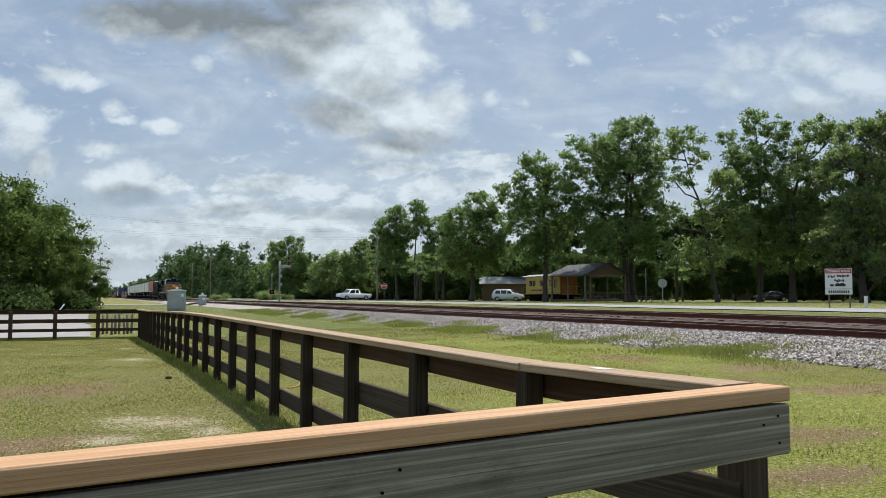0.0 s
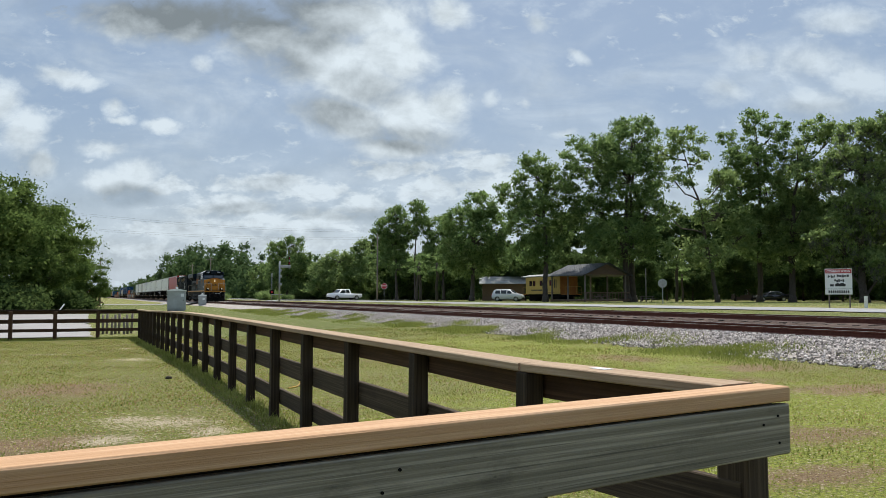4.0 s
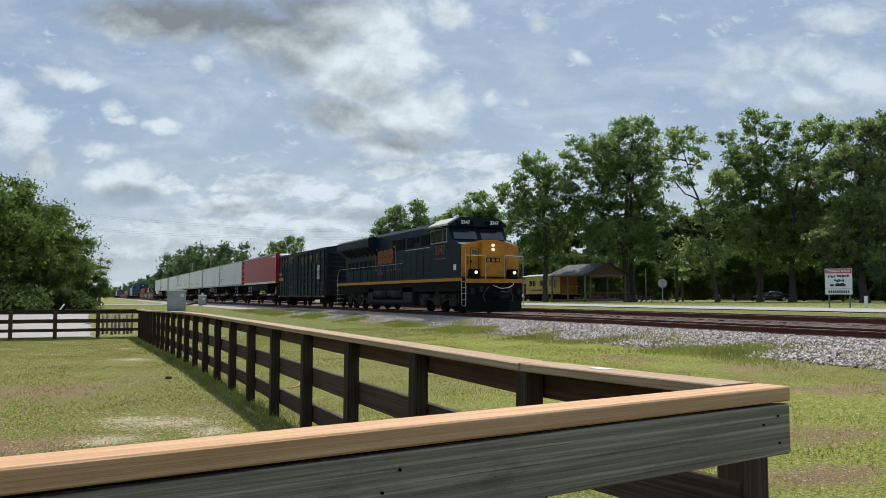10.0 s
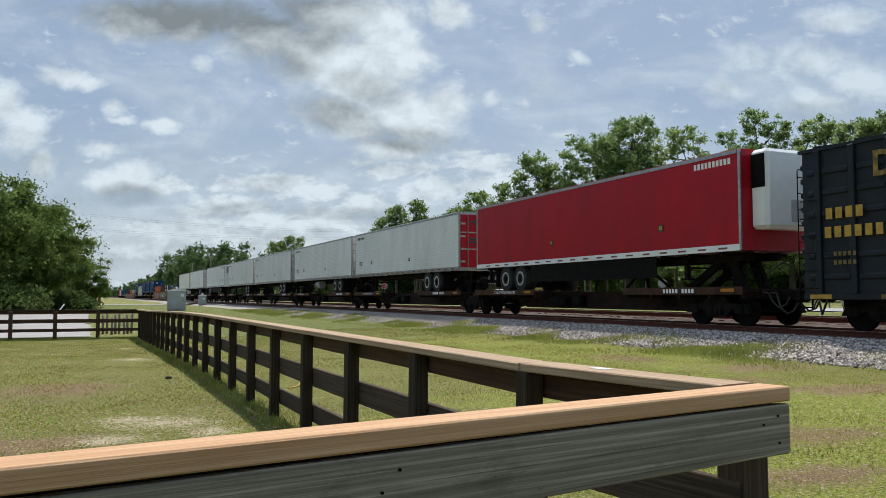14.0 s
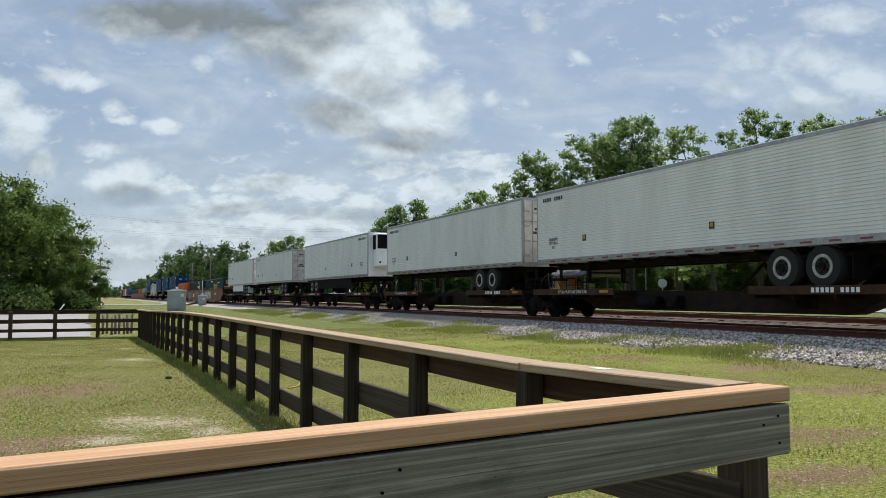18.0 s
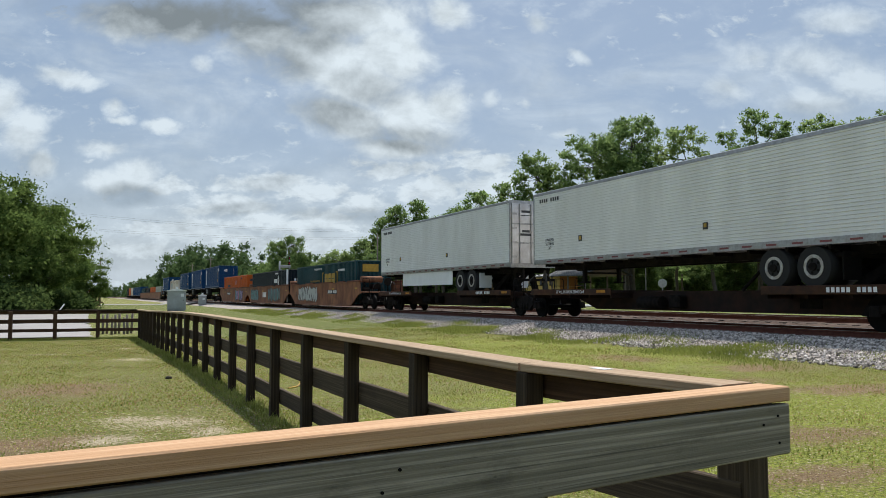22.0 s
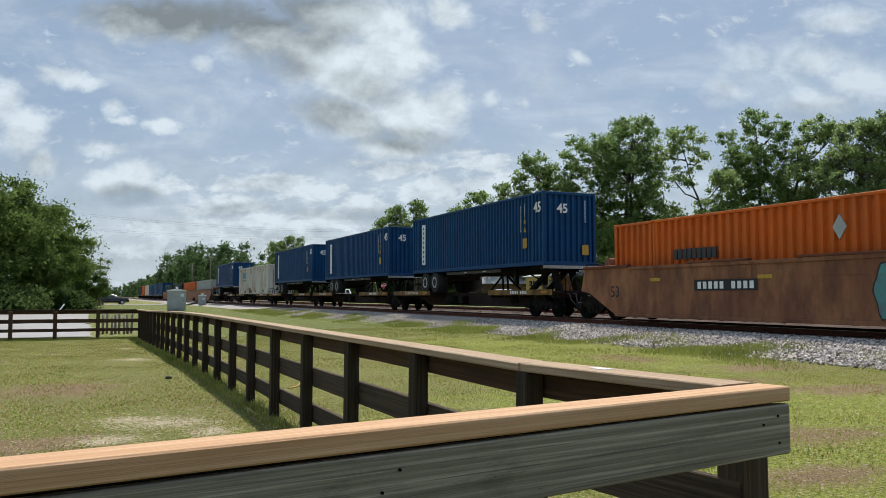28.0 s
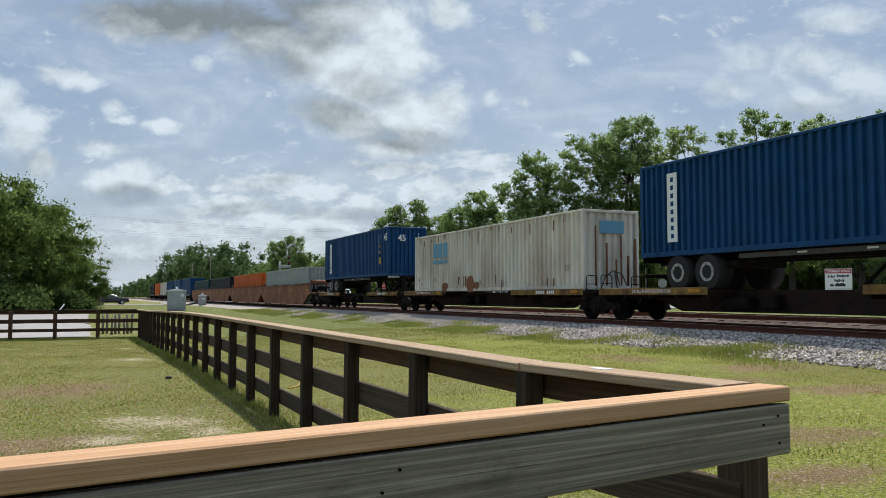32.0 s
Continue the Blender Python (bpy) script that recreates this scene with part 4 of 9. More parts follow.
def pine(label, seed, h=22.0, spread_=3.2, count=7000, size=0.30, bare=0.35, crown=26):
    rng = random.Random(seed)
    t = thing("pine_tree", label, "tree")
    bm = bmesh.new()
    limb(bm, (0, 0, -0.3), (rng.uniform(-0.6, 0.6), 0, h * 0.97), 0.26, 0.05, rng, 0.01, 8)
    centres, radii = [], []
    for i in range(crown):
        u = bare + (1 - bare) * (i + rng.random()) / crown
        reach = spread_ * (1.15 - u) * 1.5 * rng.uniform(0.4, 1.0) + 0.3
        a = rng.uniform(0, 6.283)
        end = (math.cos(a) * reach, math.sin(a) * reach, u * h + reach * 0.25)
        limb(bm, (0, 0, u * h), end, 0.07, 0.02, rng, 0.05, 3)
        centres.append(end)
        radii.append(rng.uniform(0.7, 1.4) * spread_ / 3.2)
    part("trunk", bm, M_BARK, t)
    leaves("crown", centres, radii, count, size, M_LEAF_PINE, t, seed, flat=0.7, aspect=0.35)
    return t


def shrub(label, seed, w=3.0, h=3.0, count=5000, size=0.22, material=None, name="shrub"):
    rng = random.Random(seed)
    t = thing(name, label, "bush")
    bm = bmesh.new()
    centres, radii = [], []
    for i in range(16):
        a, r = rng.uniform(0, 6.283), rng.random() ** 0.5 * w
        z = h * rng.uniform(0.2, 0.85) * (1.1 - 0.5 * r / w)
        limb(bm, (rng.uniform(-0.3, 0.3), rng.uniform(-0.3, 0.3), -0.1), (math.cos(a) * r, math.sin(a) * r, z), 0.06, 0.02, rng, 0.08, 3)
        centres.append((math.cos(a) * r, math.sin(a) * r, z))
        radii.append(rng.uniform(0.25, 0.42) * h)
    part("stems", bm, M_BARK, t)
    leaves("foliage", centres, radii, count, size, material or M_LEAF_BRIGHT, t, seed)
    return t


def palm(label, seed, h=5.5):
    """A cabbage palm: a rough trunk, fronds of narrow blades."""
    rng = random.Random(seed)
    t = thing("cabbage_palm", label, "palm tree")
    bm = bmesh.new()
    limb(bm, (0, 0, -0.2), (rng.uniform(-0.3, 0.3), 0, h), 0.24, 0.19, rng, 0.02, 6)
    part("trunk", bm, M_BARK, t)
    for k in range(20):
        a = k * 2.4 + rng.uniform(-0.3, 0.3)
        up = rng.uniform(-0.9, 1.0)
        ln = rng.uniform(1.1, 1.7)
        d = Vector((math.cos(a), math.sin(a), up)).normalized()
        bm = bmesh.new()
        o = Vector((0, 0, h))
        tip = o + d * ln
        rod(bm, o, tip, 0.025, 4)
        u = d.cross(Vector((0, 0, 1))).normalized()
        w = u.cross(d)
        for j in range(11):
            g = (j - 5) / 5 * 1.35
            e = (d * math.cos(g) + u * math.sin(g)).normalized()
            p = tip + e * rng.uniform(0.7, 1.0) - Vector((0, 0, 0.25 * abs(g)))
            s = u.cross(e) * 0.0 + e.cross(w).normalized() * 0.045
            m = tip.lerp(p, 0.5)
            f = [bm.verts.new(tip), bm.verts.new(m + s), bm.verts.new(p), bm.verts.new(m - s)]
            bm.faces.new(f)
        part("frond", bm, M_LEAF_OAK, t)
    return t


def plant_row(first, places, group):
    """Copies of a tree: x, y, scale, turn. The first place is its own."""
    for i, (x, y, s, turn) in enumerate(places):
        m = pose(x, y, ground_z(x, y) - 0.05, 0, 0, turn) @ Matrix.Scale(s, 4)
        if i == 0:
            first.matrix_basis = m
            tagged(first, group=group)
        else:
            copy_thing(first, m)


def bough(bm, pts, r0, r1, sides=6):
    """A bent tapered branch through pts."""
    pts = [Vector(p) for p in pts]
    rings = []
    for i, q in enumerate(pts):
        d = (pts[min(i + 1, len(pts) - 1)] - pts[max(i - 1, 0)]).normalized()
        u = d.orthogonal().normalized() if i == 0 else (rings[-1][1] - d * rings[-1][1].dot(d)).normalized()
        w = d.cross(u)
        r = r0 + (r1 - r0) * i / (len(pts) - 1)
        rings.append(([bm.verts.new(q + (u * math.cos(6.2832 * k / sides) + w * math.sin(6.2832 * k / sides)) * r) for k in range(sides)], u))
    for (a, _), (b, _) in zip(rings, rings[1:]):
        for k in range(sides):
            bm.faces.new((a[k], a[(k + 1) % sides], b[(k + 1) % sides], b[k])).smooth = True
    bm.faces.new(rings[-1][0])


def hardwood(label, seed, bearing, far, r, trunk, lobes, material, moss=0, twin=None, size=0.18):
    """A tall broadleaf: trunk points and crown lobes (across, up, half width, half height, density), limbs, twigs and leaf clumps."""
    rng = random.Random(seed)
    x, y = (HEAD * far + SIDE * (bearing * far)).to_2d()
    t = thing("oak_tree", label, "tree", pose(x, y, ground_z(x, y), 0, 0, -23.74), "roadside hardwoods")
    stems = [[Vector((a, 0.25 * rng.uniform(-1, 1), b)) for a, b in trunk]]
    if twin:
        stems.append([p + Vector((twin * (1 - 0.5 * i / len(trunk)), 0.8, 0)) for i, p in enumerate(stems[0])])
    bm = bmesh.new()
    for st in stems:
        fine = []
        for a, b in zip(st, st[1:]):
            fine += [a.lerp(b, k / 3) + Vector((rng.uniform(-1, 1), rng.uniform(-1, 1), 0)) * r * 0.3 for k in range(3)]
        fine[0] = st[0]
        bough(bm, fine + [st[-1]], r, r * 0.12, 8)
        rod(bm, st[0], st[0] + Vector((0, 0, 1.2)), r * 1.5, 8, r * 0.97)
    part("trunk", bm, M_BARK, t)
    bm = bmesh.new()
    centres, radii, weights = [], [], []
    for a, b, ra, rb, dense in lobes:
        mid = Vector((a, rng.uniform(-0.35, 0.35) * ra, b))
        st = rng.choice(stems)
        low = [p for p in st if p.z < b - 0.3 * abs(a - p.x)] or st[:1]
        o = low[-1]
        k = st.index(o)
        if k + 1 < len(st):
            o = o.lerp(st[k + 1], rng.uniform(0.1, 0.7))
        bend = o.lerp(mid, 0.5) + Vector((rng.uniform(-0.5, 0.5), rng.uniform(-0.5, 0.5), -0.12 * (mid - o).length))
        bough(bm, [o, o.lerp(bend, 0.5) + Vector((0, 0, 0.1)), bend, bend.lerp(mid, 0.6), mid], max(0.07, r * 0.36), 0.05)
        n = int(4.4 * math.pi * ra * rb / 1.75 * (0.35 + 0.65 * dense))
        for i in range(n):
            d = Vector((rng.gauss(0, 1), rng.gauss(0, 1), rng.gauss(0, 1) + 0.15)).normalized()
            q = rng.uniform(0.35, 1.0) ** 0.5 * rng.uniform(0.85, 1.12)
            c = mid + Vector((d.x * ra * q, d.y * ra * q, d.z * rb * q))
            centres.append(tuple(c))
            radii.append(rng.uniform(0.45, 1.1) * (0.82 + 0.05 * ra))
            if i % 3 == 0:
                e = bend.lerp(mid, rng.uniform(0.3, 1.0))
                bough(bm, [e, e.lerp(c, 0.55) + Vector((0, 0, -0.08 * q)), c], 0.045, 0.012, 4)
    tagged(part("branchwork", bm, M_BARK, t), kind="stuff")
    area = sum(4 * math.pi * a * b * d for _, _, a, b, d in lobes)
    leaves("crown", centres, radii, int(45 * area), size, material, t, seed, flat=0.72, hollow=0.15)
    if moss:
        low = [(c[0], c[1], c[2] - 0.8 * q) for c, q in zip(centres, radii)]
        leaves("hanging_moss", low, [q * 0.8 for q in radii], moss, 0.22, M_MOSS, t, seed + 9, flat=1.3, droop=2.5, aspect=0.18)
    return t


hardwood("tall twin-trunked oak with a broad airy crown beyond the road", 31, 0.227, 110, 0.46, [(0.0, -0.3), (-0.2, 8.0), (0.2, 15.0), (0.9, 22.0)],
         [(1.2, 22.0, 3.5, 3.7, 1), (-4.3, 19.5, 4.3, 3.4, 0.95), (0.2, 15.8, 4.6, 4.3, 1), (-4.6, 12.7, 3.5, 3.2, 1), (3.1, 12.1, 2.5, 4.3, 0.9), (-1.2, 8.4, 5.1, 3.5, 1), (4.3, 18.1, 1.4, 1.7, 0.7)], M_LEAF_OAK, twin=1.0)
hardwood("tall oak with a rounded crown beside the caboose", 32, 0.126, 112, 0.38, [(0.0, -0.3), (0.1, 8.2), (-0.4, 14.5), (-1.2, 19.2)],
         [(-1.3, 17.5, 3.0, 3.0, 0.9), (-4.5, 14.9, 2.2, 2.2, 0.8), (1.6, 15.3, 2.8, 3.0, 0.9), (-1.6, 11.3, 4.1, 3.3, 1), (-1.2, 7.2, 3.6, 2.5, 0.9), (2.7, 10.5, 1.7, 2.8, 0.8)], M_LEAF_OAK)
hardwood("slender leaning hardwood with an open light green crown", 33, 0.3384, 102, 0.3, [(0.0, -0.3), (-0.6, 3.9), (-1.4, 8.2), (-1.9, 11.8), (-3.2, 16.1), (-4.2, 20.5)],
         [(-4.0, 20.6, 2.7, 1.6, 0.55), (-6.6, 18.9, 1.9, 1.6, 0.5), (-1.8, 17.9, 1.6, 1.6, 0.5), (-5.4, 15.3, 2.3, 1.4, 0.35), (-6.6, 11.2, 1.9, 1.7, 0.4), (1.1, 15.3, 2.4, 2.0, 0.7), (0.4, 11.1, 3.3, 2.6, 0.75), (3.0, 8.2, 2.3, 2.7, 0.9), (-5.3, 6.4, 2.0, 2.0, 0.6), (-1.4, 6.1, 3.3, 2.0, 0.7)], M_LEAF_BRIGHT)
hardwood("tall oak with bare upper limbs and dark dense foliage below", 34, 0.3906, 108, 0.4, [(0.0, -0.3), (0.1, 8.7), (0.4, 16.3), (0.0, 23.2)],
         [(0.0, 23.8, 2.1, 2.1, 0.5), (-3.2, 21.9, 2.0, 1.2, 0.5), (2.7, 23.0, 2.1, 1.8, 0.55), (-0.8, 18.9, 3.8, 2.4, 0.9), (-2.7, 15.5, 2.9, 2.9, 1), (1.3, 14.0, 3.9, 3.6, 1), (-0.4, 8.7, 3.6, 3.6, 1)], M_LEAF_OAK)
hardwood("spreading oak with long upper limbs under the sky", 35, 0.431, 104, 0.45, [(0.0, -0.3), (0.1, 7.6), (0.5, 14.2), (2.7, 20.9)],
         [(3.4, 22.2, 2.6, 1.7, 0.65), (1.1, 19.5, 2.2, 1.6, 0.7), (5.8, 21.4, 2.2, 1.6, 0.7), (2.0, 15.7, 4.1, 3.0, 1), (0.5, 10.6, 4.1, 3.5, 1), (4.3, 9.8, 3.5, 4.1, 1), (-0.2, 5.8, 3.5, 2.0, 1)], M_LEAF_BRIGHT)
hardwood("broad oak hung with grey moss near the road", 36, 0.5194, 95, 0.5, [(0.0, -0.3), (-0.1, 7.0), (0.3, 13.7), (1.0, 19.1)],
         [(0.3, 19.8, 3.0, 1.9, 0.8), (3.0, 20.6, 2.7, 1.9, 0.8), (-1.3, 15.7, 3.6, 3.0, 1), (3.3, 15.7, 3.3, 3.7, 1), (0.7, 11.1, 4.2, 3.4, 1), (-2.3, 7.4, 3.3, 3.2, 1), (4.0, 7.0, 3.3, 3.7, 1), (1.3, 4.4, 3.7, 1.7, 0.9)], M_LEAF_BRIGHT, moss=14000)
hardwood("dense round-headed oak by the cabin", 37, 0.0355, 126, 0.4, [(0.0, -0.3), (0.3, 5.6), (0.6, 11.7)],
         [(1.3, 14.6, 2.8, 2.5, 1), (-1.8, 12.4, 3.1, 2.5, 1), (3.1, 11.7, 3.1, 2.8, 1), (0.4, 9.1, 4.7, 3.3, 1), (4.1, 7.5, 1.9, 2.8, 1), (-3.1, 7.3, 2.5, 2.5, 1), (0.4, 5.6, 4.0, 1.9, 1)], M_LEAF_OAK)
hardwood("tall narrow hardwood with a small high crown", 38, -0.0341, 150, 0.26, [(0.0, -0.3), (-0.1, 7.5), (0.2, 15.9)],
         [(0.2, 17.0, 1.9, 1.8, 0.9), (1.2, 14.0, 2.0, 2.3, 0.9), (-0.7, 12.6, 1.8, 2.3, 0.8)], M_LEAF_OAK)
hardwood("tall hardwood behind the utility pole", 39, -0.0571, 152, 0.3, [(0.0, -0.3), (-0.2, 7.6), (0.0, 15.1)],
         [(0.0, 15.7, 2.2, 2.1, 0.9), (-1.9, 13.5, 2.3, 2.3, 0.9), (1.1, 11.9, 2.3, 3.0, 1), (-1.3, 9.7, 3.4, 3.0, 1), (-3.9, 11.9, 1.4, 1.8, 0.8), (0.3, 6.8, 3.8, 2.5, 1)], M_LEAF_OAK)
hardwood("hardwood at the edge of the wood behind the palms", 40, 0.0007, 150, 0.28, [(0.0, -0.3), (-0.1, 6.5), (0.0, 12.8)],
         [(0.0, 13.8, 2.2, 2.1, 0.9), (-0.5, 10.5, 3.3, 3.3, 1), (-1.6, 6.5, 3.1, 2.7, 1)], M_LEAF_OAK)
hardwood("leafy tree beside the railway signal", 41, -0.1922, 168, 0.3, [(0.0, -0.3), (0.0, 4.8), (0.5, 10.7)],
         [(1.4, 11.4, 2.6, 1.8, 0.9), (-2.1, 10.0, 2.3, 1.9, 0.9), (0.2, 7.8, 4.3, 2.3, 1), (3.9, 7.2, 1.9, 2.6, 0.9), (-0.9, 4.2, 4.2, 2.6, 1), (1.4, 2.2, 4.0, 1.6, 1)], M_LEAF_OAK)
hardwood("bright green leafy tree by the side street", 42, -0.1351, 160, 0.28, [(0.0, -0.3), (0.2, 3.5), (0.9, 7.4)],
         [(1.1, 8.0, 3.0, 2.0, 1), (-2.2, 6.3, 2.6, 2.0, 1), (3.9, 7.1, 3.0, 2.5, 1), (0.0, 4.1, 4.7, 2.5, 1), (5.8, 10.2, 1.5, 1.6, 0.8), (5.8, 4.1, 3.6, 3.1, 1), (-3.3, 2.6, 2.7, 1.6, 1)], M_LEAF_BRIGHT)
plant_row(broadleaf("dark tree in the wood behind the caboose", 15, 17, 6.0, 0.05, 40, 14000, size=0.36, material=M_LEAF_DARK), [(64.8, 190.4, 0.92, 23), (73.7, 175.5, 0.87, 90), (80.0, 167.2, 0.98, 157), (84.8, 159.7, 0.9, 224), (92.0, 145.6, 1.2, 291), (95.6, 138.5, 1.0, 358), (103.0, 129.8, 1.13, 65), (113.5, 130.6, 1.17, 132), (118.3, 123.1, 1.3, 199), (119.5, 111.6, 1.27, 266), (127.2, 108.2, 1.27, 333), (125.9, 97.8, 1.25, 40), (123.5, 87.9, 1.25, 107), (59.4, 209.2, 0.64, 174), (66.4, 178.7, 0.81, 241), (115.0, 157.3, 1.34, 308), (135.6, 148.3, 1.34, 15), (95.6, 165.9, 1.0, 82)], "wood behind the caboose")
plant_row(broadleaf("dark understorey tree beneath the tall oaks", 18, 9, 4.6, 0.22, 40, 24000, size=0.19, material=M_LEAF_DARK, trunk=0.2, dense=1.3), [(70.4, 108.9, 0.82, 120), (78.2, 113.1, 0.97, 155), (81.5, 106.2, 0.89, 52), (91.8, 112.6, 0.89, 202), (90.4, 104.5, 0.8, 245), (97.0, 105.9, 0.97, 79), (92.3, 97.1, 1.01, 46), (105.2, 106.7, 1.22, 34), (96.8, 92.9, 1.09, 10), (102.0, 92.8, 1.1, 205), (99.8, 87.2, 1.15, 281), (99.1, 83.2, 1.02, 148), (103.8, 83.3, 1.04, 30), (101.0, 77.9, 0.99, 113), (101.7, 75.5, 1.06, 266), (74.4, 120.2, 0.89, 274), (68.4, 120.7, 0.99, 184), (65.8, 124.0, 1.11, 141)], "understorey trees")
plant_row(broadleaf("small leafy tree at the wood's edge", 19, 8, 4.2, 0.02, 40, 26000, size=0.19, material=M_LEAF_OAK, trunk=0.2, dense=1.3), [(36.5, 178.4, 0.97, 88), (38.7, 174.2, 1.16, 54), (42.8, 175.6, 1.07, 134), (44.1, 168.5, 0.91, 109), (47.9, 171.2, 1.05, 13), (50.1, 165.9, 0.99, 328), (52.8, 162.5, 1.13, 133), (55.2, 159.3, 1.19, 139), (57.4, 156.1, 1.25, 99), (61.0, 156.7, 1.19, 84), (63.2, 153.5, 1.17, 158), (65.4, 150.4, 1.3, 148), (66.7, 145.5, 1.27, 321), (67.4, 139.7, 1.24, 190), (67.9, 134.0, 1.2, 44), (72.0, 132.2, 1.33, 310)], "trees at the wood's edge")
plant_row(broadleaf("broad live oak tree behind the gravel lot", 16, 11, 5.6, 0.08, 60, 60000, size=0.135, material=M_LEAF_LIVE, trunk=0.4, dense=1.15), [(-9.4, 84.0, 1.15, 23), (-16.0, 78.0, 1.25, 90), (-5.2, 91.0, 0.86, 157), (0.0, 100.0, 0.40, 224), (-3.6, 112.0, 0.7, 40)], "oaks by the gravel lot")
plant_row(pine("distant pine tree beside the railway", 17), [(40.6, 268.9, 0.76, 23), (39.2, 289.2, 0.77, 90), (37.5, 317.3, 0.74, 157), (35.1, 340.2, 0.81, 224), (32.9, 368.5, 0.7, 291), (32.5, 412.5, 0.74, 358), (31.7, 456.6, 0.58, 65), (33.0, 554.5, 0.58, 132), (35.7, 684.7, 0.54, 199), (37.0, 859.2, 0.53, 266), (34.1, 969.9, 0.45, 333), (45.9, 253.4, 0.47, 40), (45.6, 266.7, 0.43, 107), (49.2, 257.4, 0.36, 174)], "pines down the line")
plant_row(palm("cabbage palm with drooping fan fronds", 21, 6.0), [(50.5, 124.0, 1.1, 0), (52.5, 122.0, 0.95, 80), (48.6, 121.0, 0.85, 150), (74.6, 89.5, 0.85, 200), (76.5, 90.5, 0.6, 260)], "palms")
plant_row(shrub("dense green bushes at the wood's edge", 22, 3.6, 4.2, 8000, 0.2), [(30.5, 150.0, 0.55, 0), (36.0, 158.0, 0.66, 60), (27.0, 190.0, 0.66, 120), (42.0, 168.0, 0.72, 180), (22.0, 205.0, 0.66, 240), (31.0, 205.0, 0.77, 300), (48.5, 150.0, 0.66, 20), (25.0, 165.0, 0.39, 70)], "bushes by the line")
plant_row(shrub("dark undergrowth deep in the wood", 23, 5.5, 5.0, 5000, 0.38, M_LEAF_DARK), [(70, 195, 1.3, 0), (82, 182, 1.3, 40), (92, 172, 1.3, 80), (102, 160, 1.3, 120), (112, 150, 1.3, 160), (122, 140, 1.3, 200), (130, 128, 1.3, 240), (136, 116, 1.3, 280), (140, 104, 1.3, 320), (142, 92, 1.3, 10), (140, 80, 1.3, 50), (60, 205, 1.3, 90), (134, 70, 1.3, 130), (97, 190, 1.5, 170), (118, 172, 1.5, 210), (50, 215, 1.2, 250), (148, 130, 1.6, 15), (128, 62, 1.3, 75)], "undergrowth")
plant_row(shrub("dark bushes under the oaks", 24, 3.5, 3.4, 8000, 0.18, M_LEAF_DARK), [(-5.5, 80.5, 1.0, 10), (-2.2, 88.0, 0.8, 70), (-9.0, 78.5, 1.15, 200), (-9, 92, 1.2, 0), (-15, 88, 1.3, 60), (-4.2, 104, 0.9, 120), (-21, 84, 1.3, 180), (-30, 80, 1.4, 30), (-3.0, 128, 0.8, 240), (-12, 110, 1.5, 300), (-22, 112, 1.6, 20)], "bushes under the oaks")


def far_wood(name, label, x0, y0, x1, y1, deep, h, n, seed, size=0.9, count=26000):
    """A distant belt of trees: hundreds of crowns along a line, none of which can be told apart."""
    rng = random.Random(seed)
    centres, radii = [], []
    for i in range(n):
        u = rng.random()
        d = rng.random() * deep
        top = h * rng.uniform(0.55, 1.0)
        cx, cy = x0 + (x1 - x0) * u + d * 0.8, y0 + (y1 - y0) * u + d * 0.6
        for k in range(5):
            z = top * (k + 0.6) / 5
            centres.append((cx + rng.gauss(0, 1.2), cy + rng.gauss(0, 1.2), z))
            radii.append(h * 0.13 * (1.25 - 0.13 * k) * rng.uniform(0.7, 1.2))
    t = leaves(name, centres, radii, count, size, M_LEAF_PINE, None, seed, flat=0.9)
    tagged(t, label, "wood", kind="stuff")


far_wood("far_wood", "pine wood along the railway", 40, 262, 33, 430, 16, 22.5, 130, 41, 0.5, 80000)
far_wood("far_wood", "distant pine wood along the railway", 32, 430, 37, 1000, 30, 16, 120, 47, 0.8, 34000)
far_wood("far_wood", "wood beyond the side street", 36, 250, 75, 225, 40, 15, 90, 42, 0.55, 44000)
far_wood("far_wood", "distant wood on the far side of the line", -60, 700, 4, 1100, 60, 15, 80, 43, 1.2, 12000)
far_wood("far_wood", "wood closing the view behind the cabins", 90, 235, 200, 110, 40, 14, 120, 44, 0.7, 30000)
far_wood("far_wood", "wood behind the road to the east", 205, 110, 150, 10, 40, 19, 90, 45, 0.7, 22000)
far_wood("far_wood", "wood behind the gravel lot", -110, 100, -24, 130, 20, 13, 80, 46, 0.5, 22000)
# ---- things along the line ----
OTHER_MOVERS = []
M_LETTERS = mat("black_sign_paint", (0.03, 0.03, 0.03), 0.6)
M_SIGNRED = mat("sign_red", (0.42, 0.03, 0.035), 0.45, var=(0.36, 0.025, 0.03), scale=4)
M_GALV = mat("galvanised_steel", (0.34, 0.35, 0.36), 0.5, 0.6, var=(0.27, 0.28, 0.29), scale=6)
M_POLEWOOD = mat("pole_wood", (0.16, 0.13, 0.11), 0.9, var=(0.22, 0.19, 0.16), scale=6, stretch=(5, 5, 0.4), bump=0.4)
M_CABOOSE = mat("caboose_yellow", (0.60, 0.42, 0.12), 0.5, var=(0.53, 0.37, 0.11), scale=1.5, var2=(0.42, 0.28, 0.10), scale2=0.7, amount2=0.4)
M_CABOOSE_END = mat("caboose_orange", (0.42, 0.17, 0.035), 0.55, var=(0.34, 0.13, 0.03), scale=1.5)
M_ROOFMETAL = mat("dark_roof_metal", (0.045, 0.05, 0.056), 0.5, 0.2, var=(0.07, 0.075, 0.08), scale=1.5)
M_ROOFPALE = mat("pale_roof_metal", (0.33, 0.335, 0.34), 0.75, 0.0, var=(0.26, 0.26, 0.255), scale=1.2)
M_SIDING = mat("brown_siding", (0.13, 0.085, 0.06), 0.85, var=(0.17, 0.115, 0.08), scale=4, stretch=(1, 1, 6))
